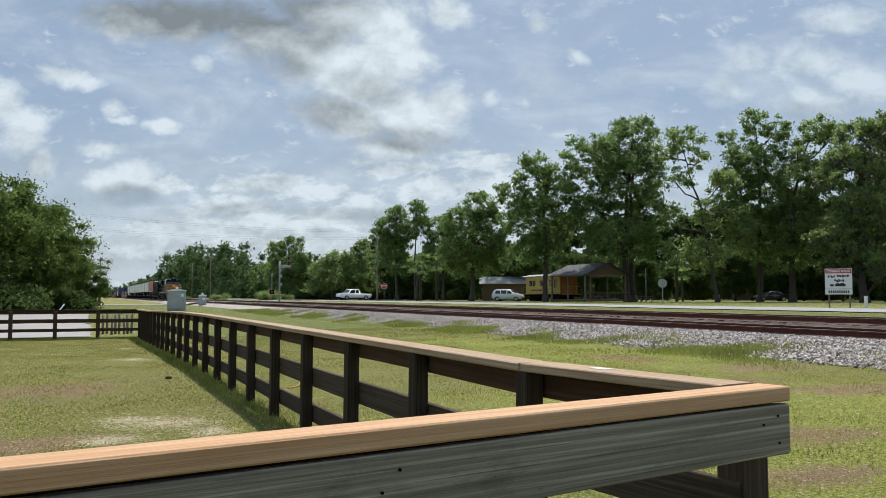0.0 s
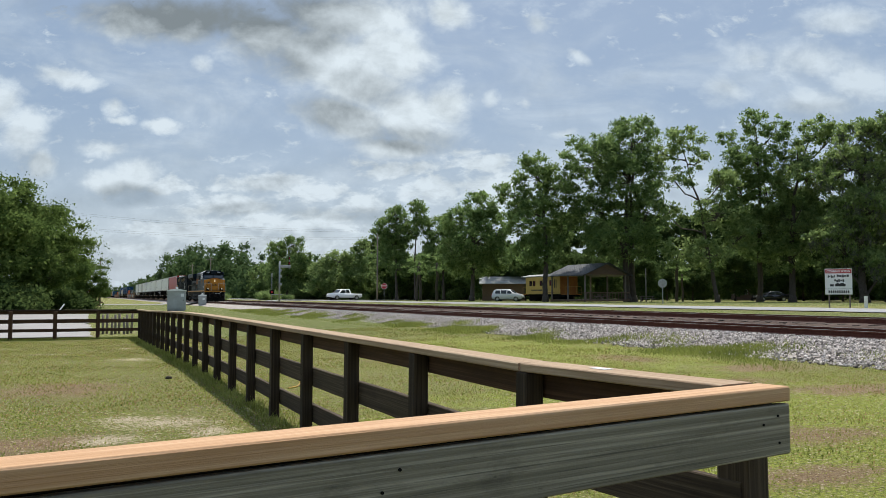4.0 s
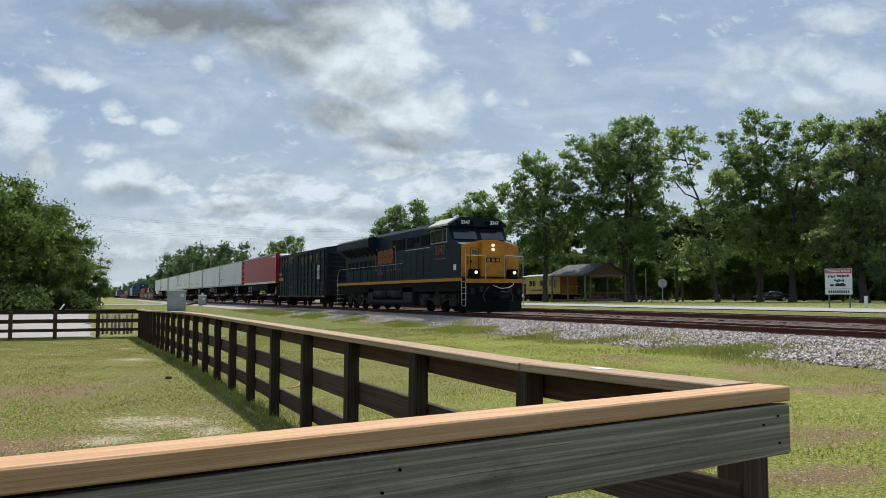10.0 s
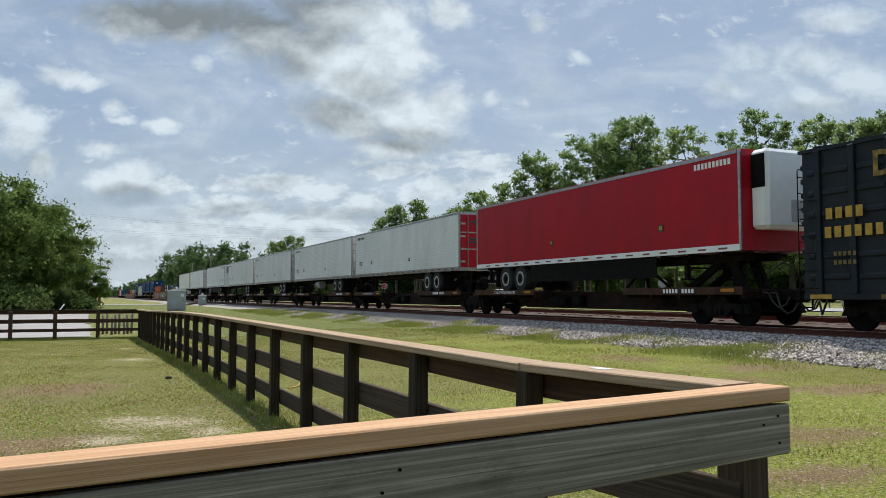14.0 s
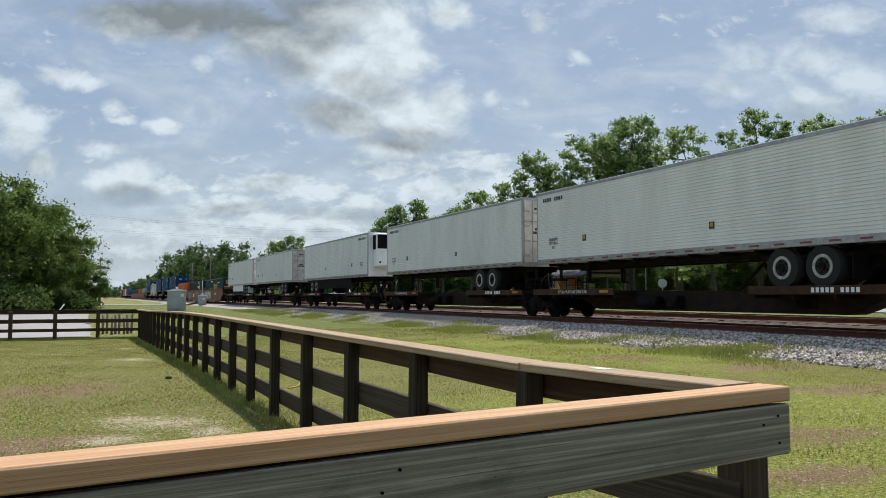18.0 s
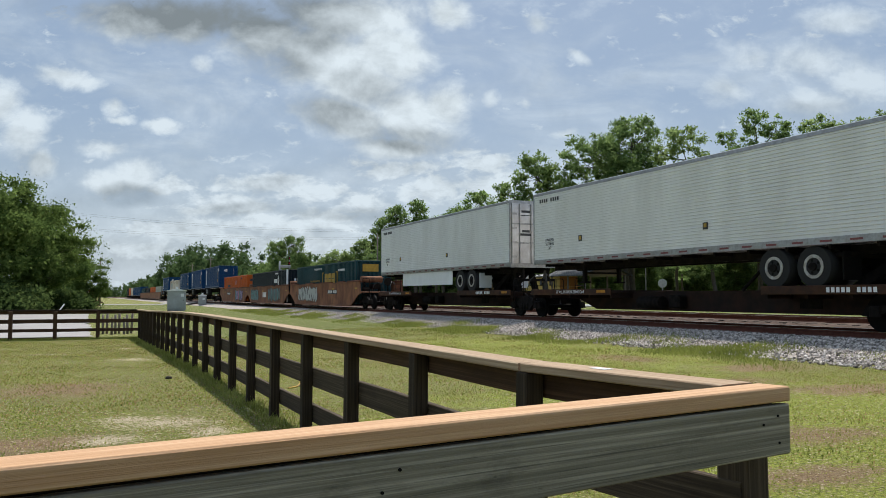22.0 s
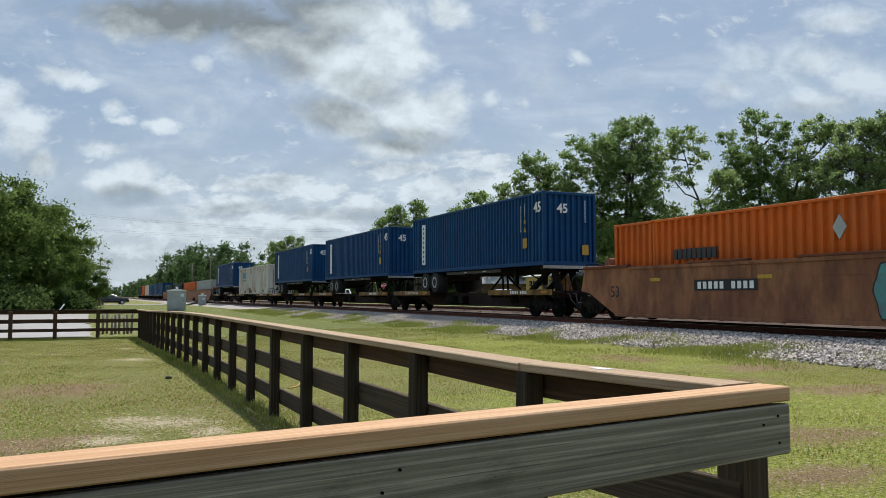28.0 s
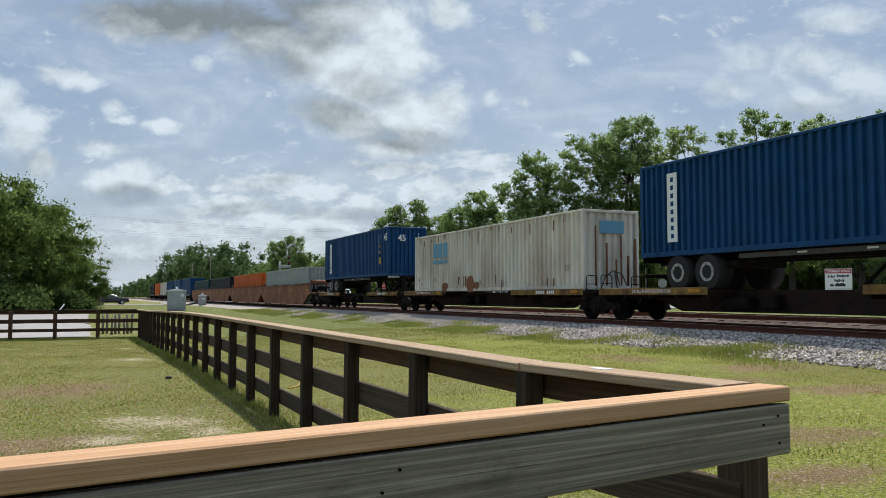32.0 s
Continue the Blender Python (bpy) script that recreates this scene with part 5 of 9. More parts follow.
M_CARWHITE = mat("white_car_paint", (0.74, 0.75, 0.76), 0.22, spec=0.6)
M_CARDARK = mat("black_car_paint", (0.014, 0.015, 0.018), 0.2, spec=0.6)
M_REDBROWN = mat("rusty_brush", (0.20, 0.10, 0.065), 0.9, var=(0.14, 0.075, 0.05), scale=4)


def car_body(outline, half, taper, bm):
    """A side outline pulled across, narrower towards the roof."""
    zmax = max(p[1] for p in outline)
    ring = []
    for s in (-1, 1):
        ring.append([bm.verts.new((p[0], s * half * (1 - taper * max(0.0, (p[1] - 0.95) / (zmax - 0.95))), p[1])) for p in outline])
    n = len(outline)
    for i in range(n):
        bm.faces.new((ring[0][i], ring[0][(i + 1) % n], ring[1][(i + 1) % n], ring[1][i]))
    bm.faces.new(ring[0][::-1])
    bm.faces.new(ring[1])


def vehicle(name, label, paint, outline, windows, wheels, half, r, lights_x, m, tail_x=None, taper=0.16, front_screen=None):
    """A car whose own +x is forward. outline: (x, z) points; windows: lists of side points."""
    c = thing(name, label, "car", m)
    bm = bmesh.new()
    car_body(outline, half, taper, bm)
    bmesh.ops.bevel(bm, geom=list(bm.edges), offset=0.05, segments=2, affect="EDGES", clamp_overlap=True)
    for f in bm.faces:
        f.smooth = True
    part("body", bm, paint, c)
    zmax = max(p[1] for p in outline)
    for win in windows:
        for s in (-1, 1):
            bm = bmesh.new()
            v = [bm.verts.new((x, s * (half * (1 - taper * max(0.0, (z - 0.95) / (zmax - 0.95))) + 0.006), z)) for x, z in win]
            f = bm.faces.new(v)
            ext = bmesh.ops.extrude_face_region(bm, geom=[f])
            bmesh.ops.translate(bm, verts=[g for g in ext["geom"] if isinstance(g, bmesh.types.BMVert)], vec=(0, -s * 0.02, 0))
            part("window", bm, M_GLASS, c, "dark side window")
    for scr in front_screen or []:
        (x0, z0), (x1, z1) = scr
        bm = bmesh.new()
        w0, w1 = half * 0.86, half * 0.74
        v = [bm.verts.new(p) for p in ((x0, -w0, z0), (x0, w0, z0), (x1, w1, z1), (x1, -w1, z1))]
        f = bm.faces.new(v)
        ext = bmesh.ops.extrude_face_region(bm, geom=[f])
        bmesh.ops.translate(bm, verts=[g for g in ext["geom"] if isinstance(g, bmesh.types.BMVert)], vec=(0.012 if x0 > 0 else -0.012, 0, 0.012))
        part("windscreen", bm, M_GLASS, c, "dark windscreen")
    for x in wheels:
        for s in (-1, 1):
            w = prod("wheel", M_TYRE, c, (x, s * (half + 0.01), r), (x, s * (half - 0.22), r), r, 20)
            prod("rim", M_STEEL, w, (x, s * (half + 0.02), r), (x, s * (half - 0.05), r), r * 0.62, 14)
    for s in (-1, 1):
        pbox("headlight", M_GALV, c, lights_x - 0.05, lights_x + 0.03, s * half * 0.75 - 0.16, s * half * 0.75 + 0.16, 0.68, 0.84, 0.02)
        if tail_x is not None:
            pbox("tail_light", M_SIGNRED, c, tail_x - 0.03, tail_x + 0.05, s * half * 0.84 - 0.08, s * half * 0.84 + 0.08, 0.8, 1.1, 0.02)
    pbox("bumper", M_BLACK, c, lights_x - 0.03, lights_x + 0.07, -half * 0.8, half * 0.8, 0.36, 0.56, 0.03)
    for s in (-1, 1):
        pbox("wing_mirror", paint, c, 0.75, 0.9, s * (half + 0.09) - 0.09, s * (half + 0.09) + 0.09, 1.02, 1.18, 0.03)
    return c


SUV_OUT = [(-2.15, 0.42), (-2.22, 0.75), (-2.15, 1.05), (-1.9, 1.60), (-1.55, 1.70), (0.1, 1.72), (0.55, 1.62), (1.15, 1.12), (2.05, 0.98), (2.2, 0.72), (2.18, 0.40), (1.75, 0.30), (-1.75, 0.30)]
vehicle("parked_suv", "small white sport utility car parked on grass beside the caboose", M_CARWHITE, SUV_OUT,
        [[(-1.7, 1.12), (-1.62, 1.55), (-0.95, 1.58), (-0.95, 1.10)], [(-0.85, 1.10), (-0.85, 1.58), (0.0, 1.58), (0.0, 1.09)], [(0.1, 1.09), (0.1, 1.57), (0.5, 1.50), (0.9, 1.10)]],
        (-1.35, 1.38), 0.9, 0.35, 2.17, pose(55.2, 102.4, ground_z(55.2, 102.4), 0, 0, -44), -2.2, 0.18, [((1.1, 1.14), (0.6, 1.60)), ((-2.13, 1.1), (-1.93, 1.58))])
PICK_OUT = [(-2.95, 0.55), (-2.98, 1.12), (-0.75, 1.12), (-0.62, 1.80), (-0.4, 1.88), (0.95, 1.88), (1.15, 1.80), (1.65, 1.25), (2.85, 1.14), (2.98, 0.9), (2.95, 0.5), (2.5, 0.42), (-2.5, 0.42)]
pickup = vehicle("pickup_truck", "white four-door pickup truck waiting at the crossing", M_CARWHITE, PICK_OUT,
                 [[(-0.5, 1.2), (-0.42, 1.74), (0.2, 1.76), (0.2, 1.2)], [(0.3, 1.2), (0.3, 1.76), (1.0, 1.74), (1.45, 1.2)]],
                 (-1.85, 1.95), 1.0, 0.42, 2.93, pose(42.5, 135.0, 0.68, 0, 0, 192), -2.95, 0.14, [((1.62, 1.27), (1.17, 1.78))])
bm = bmesh.new()
box(bm, -2.85, -0.85, -0.82, 0.82, 1.05, 1.125)
part("load_bed", bm, M_BLACK, pickup)
SED_OUT = [(-2.35, 0.45), (-2.4, 0.85), (-2.2, 1.0), (-1.55, 1.06), (-0.95, 1.40), (-0.4, 1.46), (0.35, 1.44), (1.15, 1.02), (2.2, 0.86), (2.4, 0.65), (2.35, 0.38), (1.9, 0.28), (-1.9, 0.28)]
sedan = vehicle("black_sedan", "glossy black four-door sedan on the side street", M_CARDARK, SED_OUT,
                [[(-1.2, 1.06), (-0.85, 1.34), (-0.3, 1.38), (-0.3, 1.05)], [(-0.2, 1.05), (-0.2, 1.38), (0.3, 1.36), (0.85, 1.04)]],
                (-1.42, 1.45), 0.92, 0.33, 2.38, pose(-93, 107, 0.2, 0, 0, 12), -2.38, 0.2, [((1.1, 1.05), (0.4, 1.40))])


def street_pose(x, y0, heading, z=None):
    y = y0
    return pose(x, y, (ground_z(x, y) if z is None else z) + 0.075, 0, 0, heading)


OTHER_MOVERS.append((pickup, [(t, street_pose(x, 135.0, 192)) for t, x in ((0.0, 42.5), (0.4, 41.6), (0.8, 41.05), (1.2, 40.8), (32.0, 40.8))]))
OTHER_MOVERS.append((sedan, [(t, street_pose(x, 126.0 + 0.04 * x, 6)) for t, x in ((0.0, -98.0), (20.0, -22.5), (23.5, -8.8), (24.0, -7.2), (24.5, -5.35), (25.0, -3.6), (25.5, -2.1), (26.5, 1.2), (27.5, 3.0), (28.0, 3.24), (32.0, 3.24))]))


def side_street():
    """The street that crosses the railway, beyond the relay cabinet."""
    xs = list(np.arange(-120, 62, 2.0))
    vs, fs = [], []
    for x in xs:
        yc = 126 + (0.04 * x if x < 14 else 0.56 + (x - 14) * 0.33)
        for k in range(4):
            y = yc - 4 + 8 * k / 3
            z = ground_z(x, y) + 0.07
            if 11 < x < 26:
                z = max(z, 0.52)
            vs.append((x, y, z))
    for j in range(len(xs) - 1):
        for k in range(3):
            fs.append((j * 4 + k, (j + 1) * 4 + k, (j + 1) * 4 + k + 1, j * 4 + k + 1))
    tagged(sheet("side_street", vs, fs, M_ASPHALT, smooth=True), "pale asphalt street crossing the railway", "road", kind="structure")


side_street()


def relay_hut(x, y, w, d, h, label):
    c = thing("relay_cabinet", label, "cabinet", pose(x, y, ground_z(x, y) - 0.02, 0, 0, -6))
    pbox("body", M_GREYPAINT, c, -w / 2, w / 2, -d / 2, d / 2, 0.12, h, 0.02)
    pbox("base", M_GALV, c, -w / 2 + 0.06, w / 2 - 0.06, -d / 2 + 0.06, d / 2 - 0.06, -0.1, 0.12)
    bm = bmesh.new()
    prism(bm, [(-w / 2 - 0.06, h), (-w / 2 - 0.06, h + 0.06), (0, h + 0.26), (w / 2 + 0.06, h + 0.06), (w / 2 + 0.06, h)], -d / 2 - 0.06, d / 2 + 0.06)
    part("lid", bm, M_WHITE, c, "white peaked lid")
    prod("vent", M_WHITE, c, (0, 0, h + 0.2), (0, 0, h + 0.42), 0.12, 12)
    door = pbox("door", M_GREYPAINT, c, -w / 2 + 0.12, w / 2 - 0.12, -d / 2 - 0.02, -d / 2 - 0.001, 0.25, h - 0.15, 0.01)
    pbox("door_handle", M_BLACK, door, w / 2 - 0.3, w / 2 - 0.25, -d / 2 - 0.06, -d / 2 - 0.02, h * 0.5, h * 0.5 + 0.15)
    pbox("notice", M_WHITE, door, w / 2 - 0.5, w / 2 - 0.2, -d / 2 - 0.03, -d / 2 - 0.02, h - 0.55, h - 0.25)
    return c


relay_hut(8.2, 84.0, 1.75, 1.6, 1.95, "silver-grey signal relay cabinet with white lid")
relay_hut(14.2, 112.0, 1.0, 0.8, 1.3, "small silver-grey trackside cabinet")


def octagon_sign(x, y, turn, size, h, label, facing_red=True):
    c = thing("stop_sign", label, "sign", pose(x, y, ground_z(x, y), 0, 0, turn))
    prod("post", M_GALV, c, (0, 0.03, -0.2), (0, 0.03, h + size / 2), 0.035, 6)
    bm = bmesh.new()
    pts = [(math.cos(math.pi / 8 + k * math.pi / 4) * size / 2, h + math.sin(math.pi / 8 + k * math.pi / 4) * size / 2) for k in range(8)]
    prism(bm, pts, -0.012, 0.0)
    plate = part("plate", bm, M_GALV, c)
    bm = bmesh.new()
    prism(bm, [(a, h + (b - h)) for a, b in pts], -0.018, -0.0125)
    part("border", bm, M_WHITE, plate)
    bm = bmesh.new()
    prism(bm, [(a * 0.93, h + (b - h) * 0.93) for a, b in pts], -0.022, -0.0185)
    part("red_face", bm, M_SIGNRED, plate)
    text_part("word", "STOP", size * 0.36, M_WHITE, plate, pose(0, -0.024, h, *END_ROT), 0.002)
    return c


octagon_sign(41.0, 115.2, -18, 0.95, 2.25, "red stop sign on a steel post by the road")
octagon_sign(48.8, 60.5, 150, 0.85, 1.95, "grey back of a stop sign on a thin post")
octagon_sign(0.6, 118.0, 0, 0.9, 1.75, "red stop sign among trees by the side street")


def utility_pole(x, y, h, arm=True, r=0.14, label="tall grey wooden utility pole"):
    c = thing("utility_pole", label, "pole", pose(x, y, ground_z(x, y)))
    bm = bmesh.new()
    rod(bm, (0, 0, -0.5), (0, 0, h), r, 10, r * 0.6)
    part("pole", bm, M_POLEWOOD, c)
    if arm:
        pbox("crossarm", M_POLEWOOD, c, -1.1, 1.1, -0.06, 0.06, h - 0.7, h - 0.58)
        for k in (-1.0, -0.4, 0.4, 1.0):
            prod("insulator", M_GALV, c, (k, 0, h - 0.58), (k, 0, h - 0.42), 0.04, 8)
    return c


utility_pole(40.7, 117.5, 10.3, False)
utility_pole(63.2, 81.5, 4.2, False, 0.08, "short lamp pole by the pavilion")
utility_pole(1.6, 112.0, 6.3, False, 0.12, "slim dark utility pole by the side street")
utility_pole(-5.2, 105.0, 6.0, False, 0.12, "slim dark utility pole among the oaks")
utility_pole(18.6 + 8, 196.0, 10.0, True)
utility_pole(27.5, 240.0, 10.0, True)


def wires():
    for k, (a, b, sag) in enumerate((((-2, 118, 12.5), (62, 136, 14.0), 1.2), ((-2, 118.5, 12.3), (62, 136.5, 13.7), 1.2), ((-2, 119, 10.6), (62, 137, 12.9), 1.0), ((-2, 119.3, 10.4), (62, 137.3, 12.5), 1.0))):
        a, b = Vector(a), Vector(b)
        bm = bmesh.new()
        n = 14
        pts = [a.lerp(b, i / n) - Vector((0, 0, sag * 4 * (i / n) * (1 - i / n))) for i in range(n + 1)]
        tube(bm, pts, 0.007, 4)
        w = part("overhead_wire", bm, M_BLACK)
        tagged(w, "thin dark overhead power line across the sky", "wire", group="overhead wires")


wires()


def signal_mast(x, y):
    c = thing("railway_signal", "grey steel railway signal mast with side arm", "signal", pose(x, y, ground_z(x, y), 0, 0, -14))
    prod("mast", M_GALV, c, (0, 0, -0.2), (0, 0, 6.1), 0.13, 10)
    prod("back_mast", M_GALV, c, (-1.15, 0.3, -0.2), (-1.15, 0.3, 4.3), 0.05, 8)
    pbox("arm", M_GALV, c, -0.15, 1.65, -0.1, 0.1, 5.1, 5.5, 0.03)
    prod("arm_post", M_GALV, c, (1.45, 0, 4.9), (1.45, 0, 6.9), 0.05, 8)
    for z in (5.75, 6.55):
        h = pbox("signal_head", M_BLACK, c, 1.3, 1.6, -0.25, -0.02, z - 0.2, z + 0.25, 0.04)
        prod("lens", M_SIGNRED, h, (1.45, -0.27, z), (1.45, -0.24, z), 0.09, 12)
    pbox("lower_rail", M_GALV, c, -1.15, 0.4, 0.1, 0.2, 0.95, 1.1)
    hd = pbox("crossing_light", M_BLACK, c, -1.5, -0.8, 0.1, 0.4, 1.1, 1.7, 0.08)
    prod("lens", M_SIGNRED, hd, (-1.15, 0.06, 1.4), (-1.15, 0.1, 1.4), 0.15, 12)
    for z in (2.4, 3.6, 4.5):
        pbox("junction_box", M_GALV, c, 0.08, 0.36, -0.12, 0.12, z, z + 0.35, 0.02)
    return c


signal_mast(26.9, 123.0)


def billboard(x, y, turn):
    c = thing("roadside_sign", "white roadside notice board on two wooden posts", "sign", pose(x, y, ground_z(x, y), 0, 0, turn))
    for s in (-0.56, 0.64):
        pbox("post", M_POLEWOOD, c, s - 0.045, s + 0.045, 0.0, 0.09, -0.2, 1.3, 0.01)
    b = pbox("board", M_WHITE, c, -0.79, 0.79, -0.03, 0.0, 0.84, 2.5, 0.008)
    pbox("red_band", M_SIGNRED, b, -0.76, 0.76, -0.036, -0.031, 2.2, 2.46)
    text_part("heading", "COMING SOON", 0.19, M_WHITE, b, pose(0, -0.039, 2.33, *END_ROT), 0.001, bold=0.006)
    for i, (a, e, z, tilt) in enumerate(((-0.62, -0.18, 1.98, 10), (-0.10, 0.62, 2.02, -8), (-0.25, 0.35, 1.72, 4))):
        bm = bmesh.new()
        for k in range(5):
            u = a + (e - a) * k / 5
            box(bm, u, u + (e - a) / 5 - 0.025, -0.036, -0.031, z - 0.06 + 0.03 * math.sin(k * 2 + i), z + 0.08 + 0.02 * math.cos(k * 3))
        part("script_bars", bm, M_LETTERS, b, "dark script lettering bars")
    bm = bmesh.new()
    box(bm, -0.5, -0.28, -0.036, -0.031, 1.36, 1.5)
    box(bm, -0.2, 0.4, -0.036, -0.031, 1.36, 1.52)
    box(bm, -0.12, 0.0, -0.036, -0.031, 1.52, 1.6)
    box(bm, 0.1, 0.3, -0.036, -0.031, 1.52, 1.58)
    part("engine_picture", bm, M_LETTERS, b, "black engine silhouette")
    bm = bmesh.new()
    for k in range(10):
        box(bm, -0.6 + k * 0.125, -0.52 + k * 0.125, -0.036, -0.031, 0.93, 1.1)
    part("number_bars", bm, M_LETTERS, b)
    pbox("divider", M_LETTERS, b, -0.79, 0.79, -0.036, -0.031, 1.19, 1.21)
    return c


billboard(44.3, 37.5, -46)
st = thing("marker_post", "short white marker post in the grass", "post", pose(46.0, 36.9, ground_z(46.0, 36.9)))
pbox("stake", M_WHITE, st, -0.13, 0.13, -0.05, 0.05, -0.1, 0.75, 0.02)


def caboose():
    c = thing("caboose", "yellow railway caboose standing under trees", "rail car", pose(60.3, 95.5, FAR_Z))
    L, w = 12.0, 2.9
    pbox("body", M_CABOOSE, c, 0, w, 1.2, L - 1.2, 1.05, 3.55, 0.02)
    pbox("end_wall", M_CABOOSE_END, c, 0.05, w - 0.05, 1.15, 1.21, 1.05, 3.5)
    bm = bmesh.new()
    prism(bm, [(-0.1, 3.55), (-0.1, 3.66), (w / 2, 3.95), (w + 0.1, 3.66), (w + 0.1, 3.55)], 0, L)
    part("roof", bm, M_ROOFPALE, c, "pale metal roof")
    for y in (3.6, 5.0, 6.3, 8.3, 9.3):
        f = pbox("window", M_BLACK, c, -0.03, 0.02, y - 0.36, y + 0.36, 2.25, 3.0, 0.01)
        pbox("pane", M_GLASS, f, -0.04, -0.031, y - 0.27, y + 0.27, 2.34, 2.9)
    for k in range(10):
        pbox("lettering_bar", M_LETTERS, c, -0.012, -0.004, 5.6 + k * 0.36, 5.86 + k * 0.36, 1.5, 1.72)
    for y in (2.1, 2.5):
        pbox("emblem", M_LETTERS, c, -0.012, -0.004, y, y + 0.2, 1.9, 3.1)
    for y in (0.55, L - 0.55):
        pbox("platform", M_CABOOSE_END, c, 0.1, w - 0.1, y - 0.5, y + 0.5, 0.95, 1.06)
        bm = bmesh.new()
        for x in (0.15, 0.9, 2.0, w - 0.15):
            rod(bm, (x, y - 0.45 if y < 2 else y + 0.45, 1.0), (x, y - 0.45 if y < 2 else y + 0.45, 2.1), 0.02, 6)
        rod(bm, (0.15, y - 0.45 if y < 2 else y + 0.45, 2.1), (w - 0.15, y - 0.45 if y < 2 else y + 0.45, 2.1), 0.02, 6)
        part("railing", bm, M_CABOOSE, c)
    pbox("underframe", M_BLACK, c, 0.2, w - 0.2, 0.4, L - 0.4, 0.7, 1.04)
    for y in (2.8, L - 2.8):
        pbox("bogie", M_BLACK, c, 0.3, w - 0.3, y - 1.1, y + 1.1, 0.05, 0.7, 0.08)
    return c


caboose()


def pavilion():
    c = thing("open_pavilion", "open timber pavilion with dark metal gable roof", "pavilion", pose(59.3, 89.2, FAR_Z))
    w, L = 7.2, 9.0
    for x, y in ((0.4, 0.4), (w - 0.4, 0.4), (0.4, L - 0.4), (w - 0.4, L - 0.4), (0.4, L / 2), (w - 0.4, L / 2)):
        pbox("post", M_POLEWOOD, c, x - 0.09, x + 0.09, y - 0.09, y + 0.09, -0.2, 3.6)
    for s, a, b in ((-1, -0.3, w / 2), (1, w / 2, w + 0.3)):
        bm = bmesh.new()
        z0, z1 = (3.45, 5.1) if s < 0 else (5.1, 3.45)
        prism(bm, [(a, z0), (b, z1), (b, z1 + 0.07), (a, z0 + 0.07)], -0.4, L + 0.4)
        roof = part("roof_slope", bm, M_ROOFMETAL, c)
        bm = bmesh.new()
        prism(bm, [(a, z0 + 0.07), (b, z1 + 0.07), (b, z1 + 0.10), (a, z0 + 0.10)], -0.02, 0.02)
        seam = part("standing_seam", bm, M_ROOFMETAL, roof)
        seam.matrix_basis = pose(0, -0.35, 0)
        for k in range(1, 16):
            shared("standing_seam", seam, roof, pose(0, -0.35 + k * (L + 0.7) / 15, 0))
    bm = bmesh.new()
    prism(bm, [(0.1, 3.6), (w / 2, 5.0), (w - 0.1, 3.6)], 0.35, 0.42)
    part("gable", bm, M_SIDING, c, "dark boarded gable")
    pbox("deck", M_SIDING, c, 0, w, 0, L, 0.1, 0.32, 0.01)
    for a, b, x0, x1 in ((0.0, 0.06, 0, w), (L - 0.06, L, 0, w)):
        pbox("handrail", M_SIDING, c, x0, x1, a, b, 1.2, 1.28)
    bal = pbox("baluster", M_SIDING, c, 0.1, 0.14, 0.01, 0.05, 0.32, 1.2)
    for k in range(1, 30):
        shared("baluster", bal, c, pose(k * 0.24, 0, 0))
    return c


pavilion()


def picnic_table(x, y, z, turn):
    c = thing("picnic_table", "dark wooden picnic table", "table", pose(x, y, z, 0, 0, turn))
    pbox("tabletop", M_POLEWOOD, c, -0.9, 0.9, -0.38, 0.38, 0.70, 0.75)
    for s in (-1, 1):
        pbox("bench", M_POLEWOOD, c, -0.9, 0.9, s * 0.75 - 0.14, s * 0.75 + 0.14, 0.42, 0.46)
        bm = bmesh.new()
        rod(bm, (s * 0.7, -0.7, 0), (s * 0.7, 0.25, 0.7), 0.04, 6)
        rod(bm, (s * 0.7, 0.7, 0), (s * 0.7, -0.25, 0.7), 0.04, 6)
        rod(bm, (s * 0.7, -0.8, 0.4), (s * 0.7, 0.8, 0.4), 0.04, 6)
        part("leg_frame", bm, M_POLEWOOD, c)


picnic_table(64.0, 92.0, FAR_Z + 0.32, 20)
picnic_table(66.0, 85.0, FAR_Z, -30)


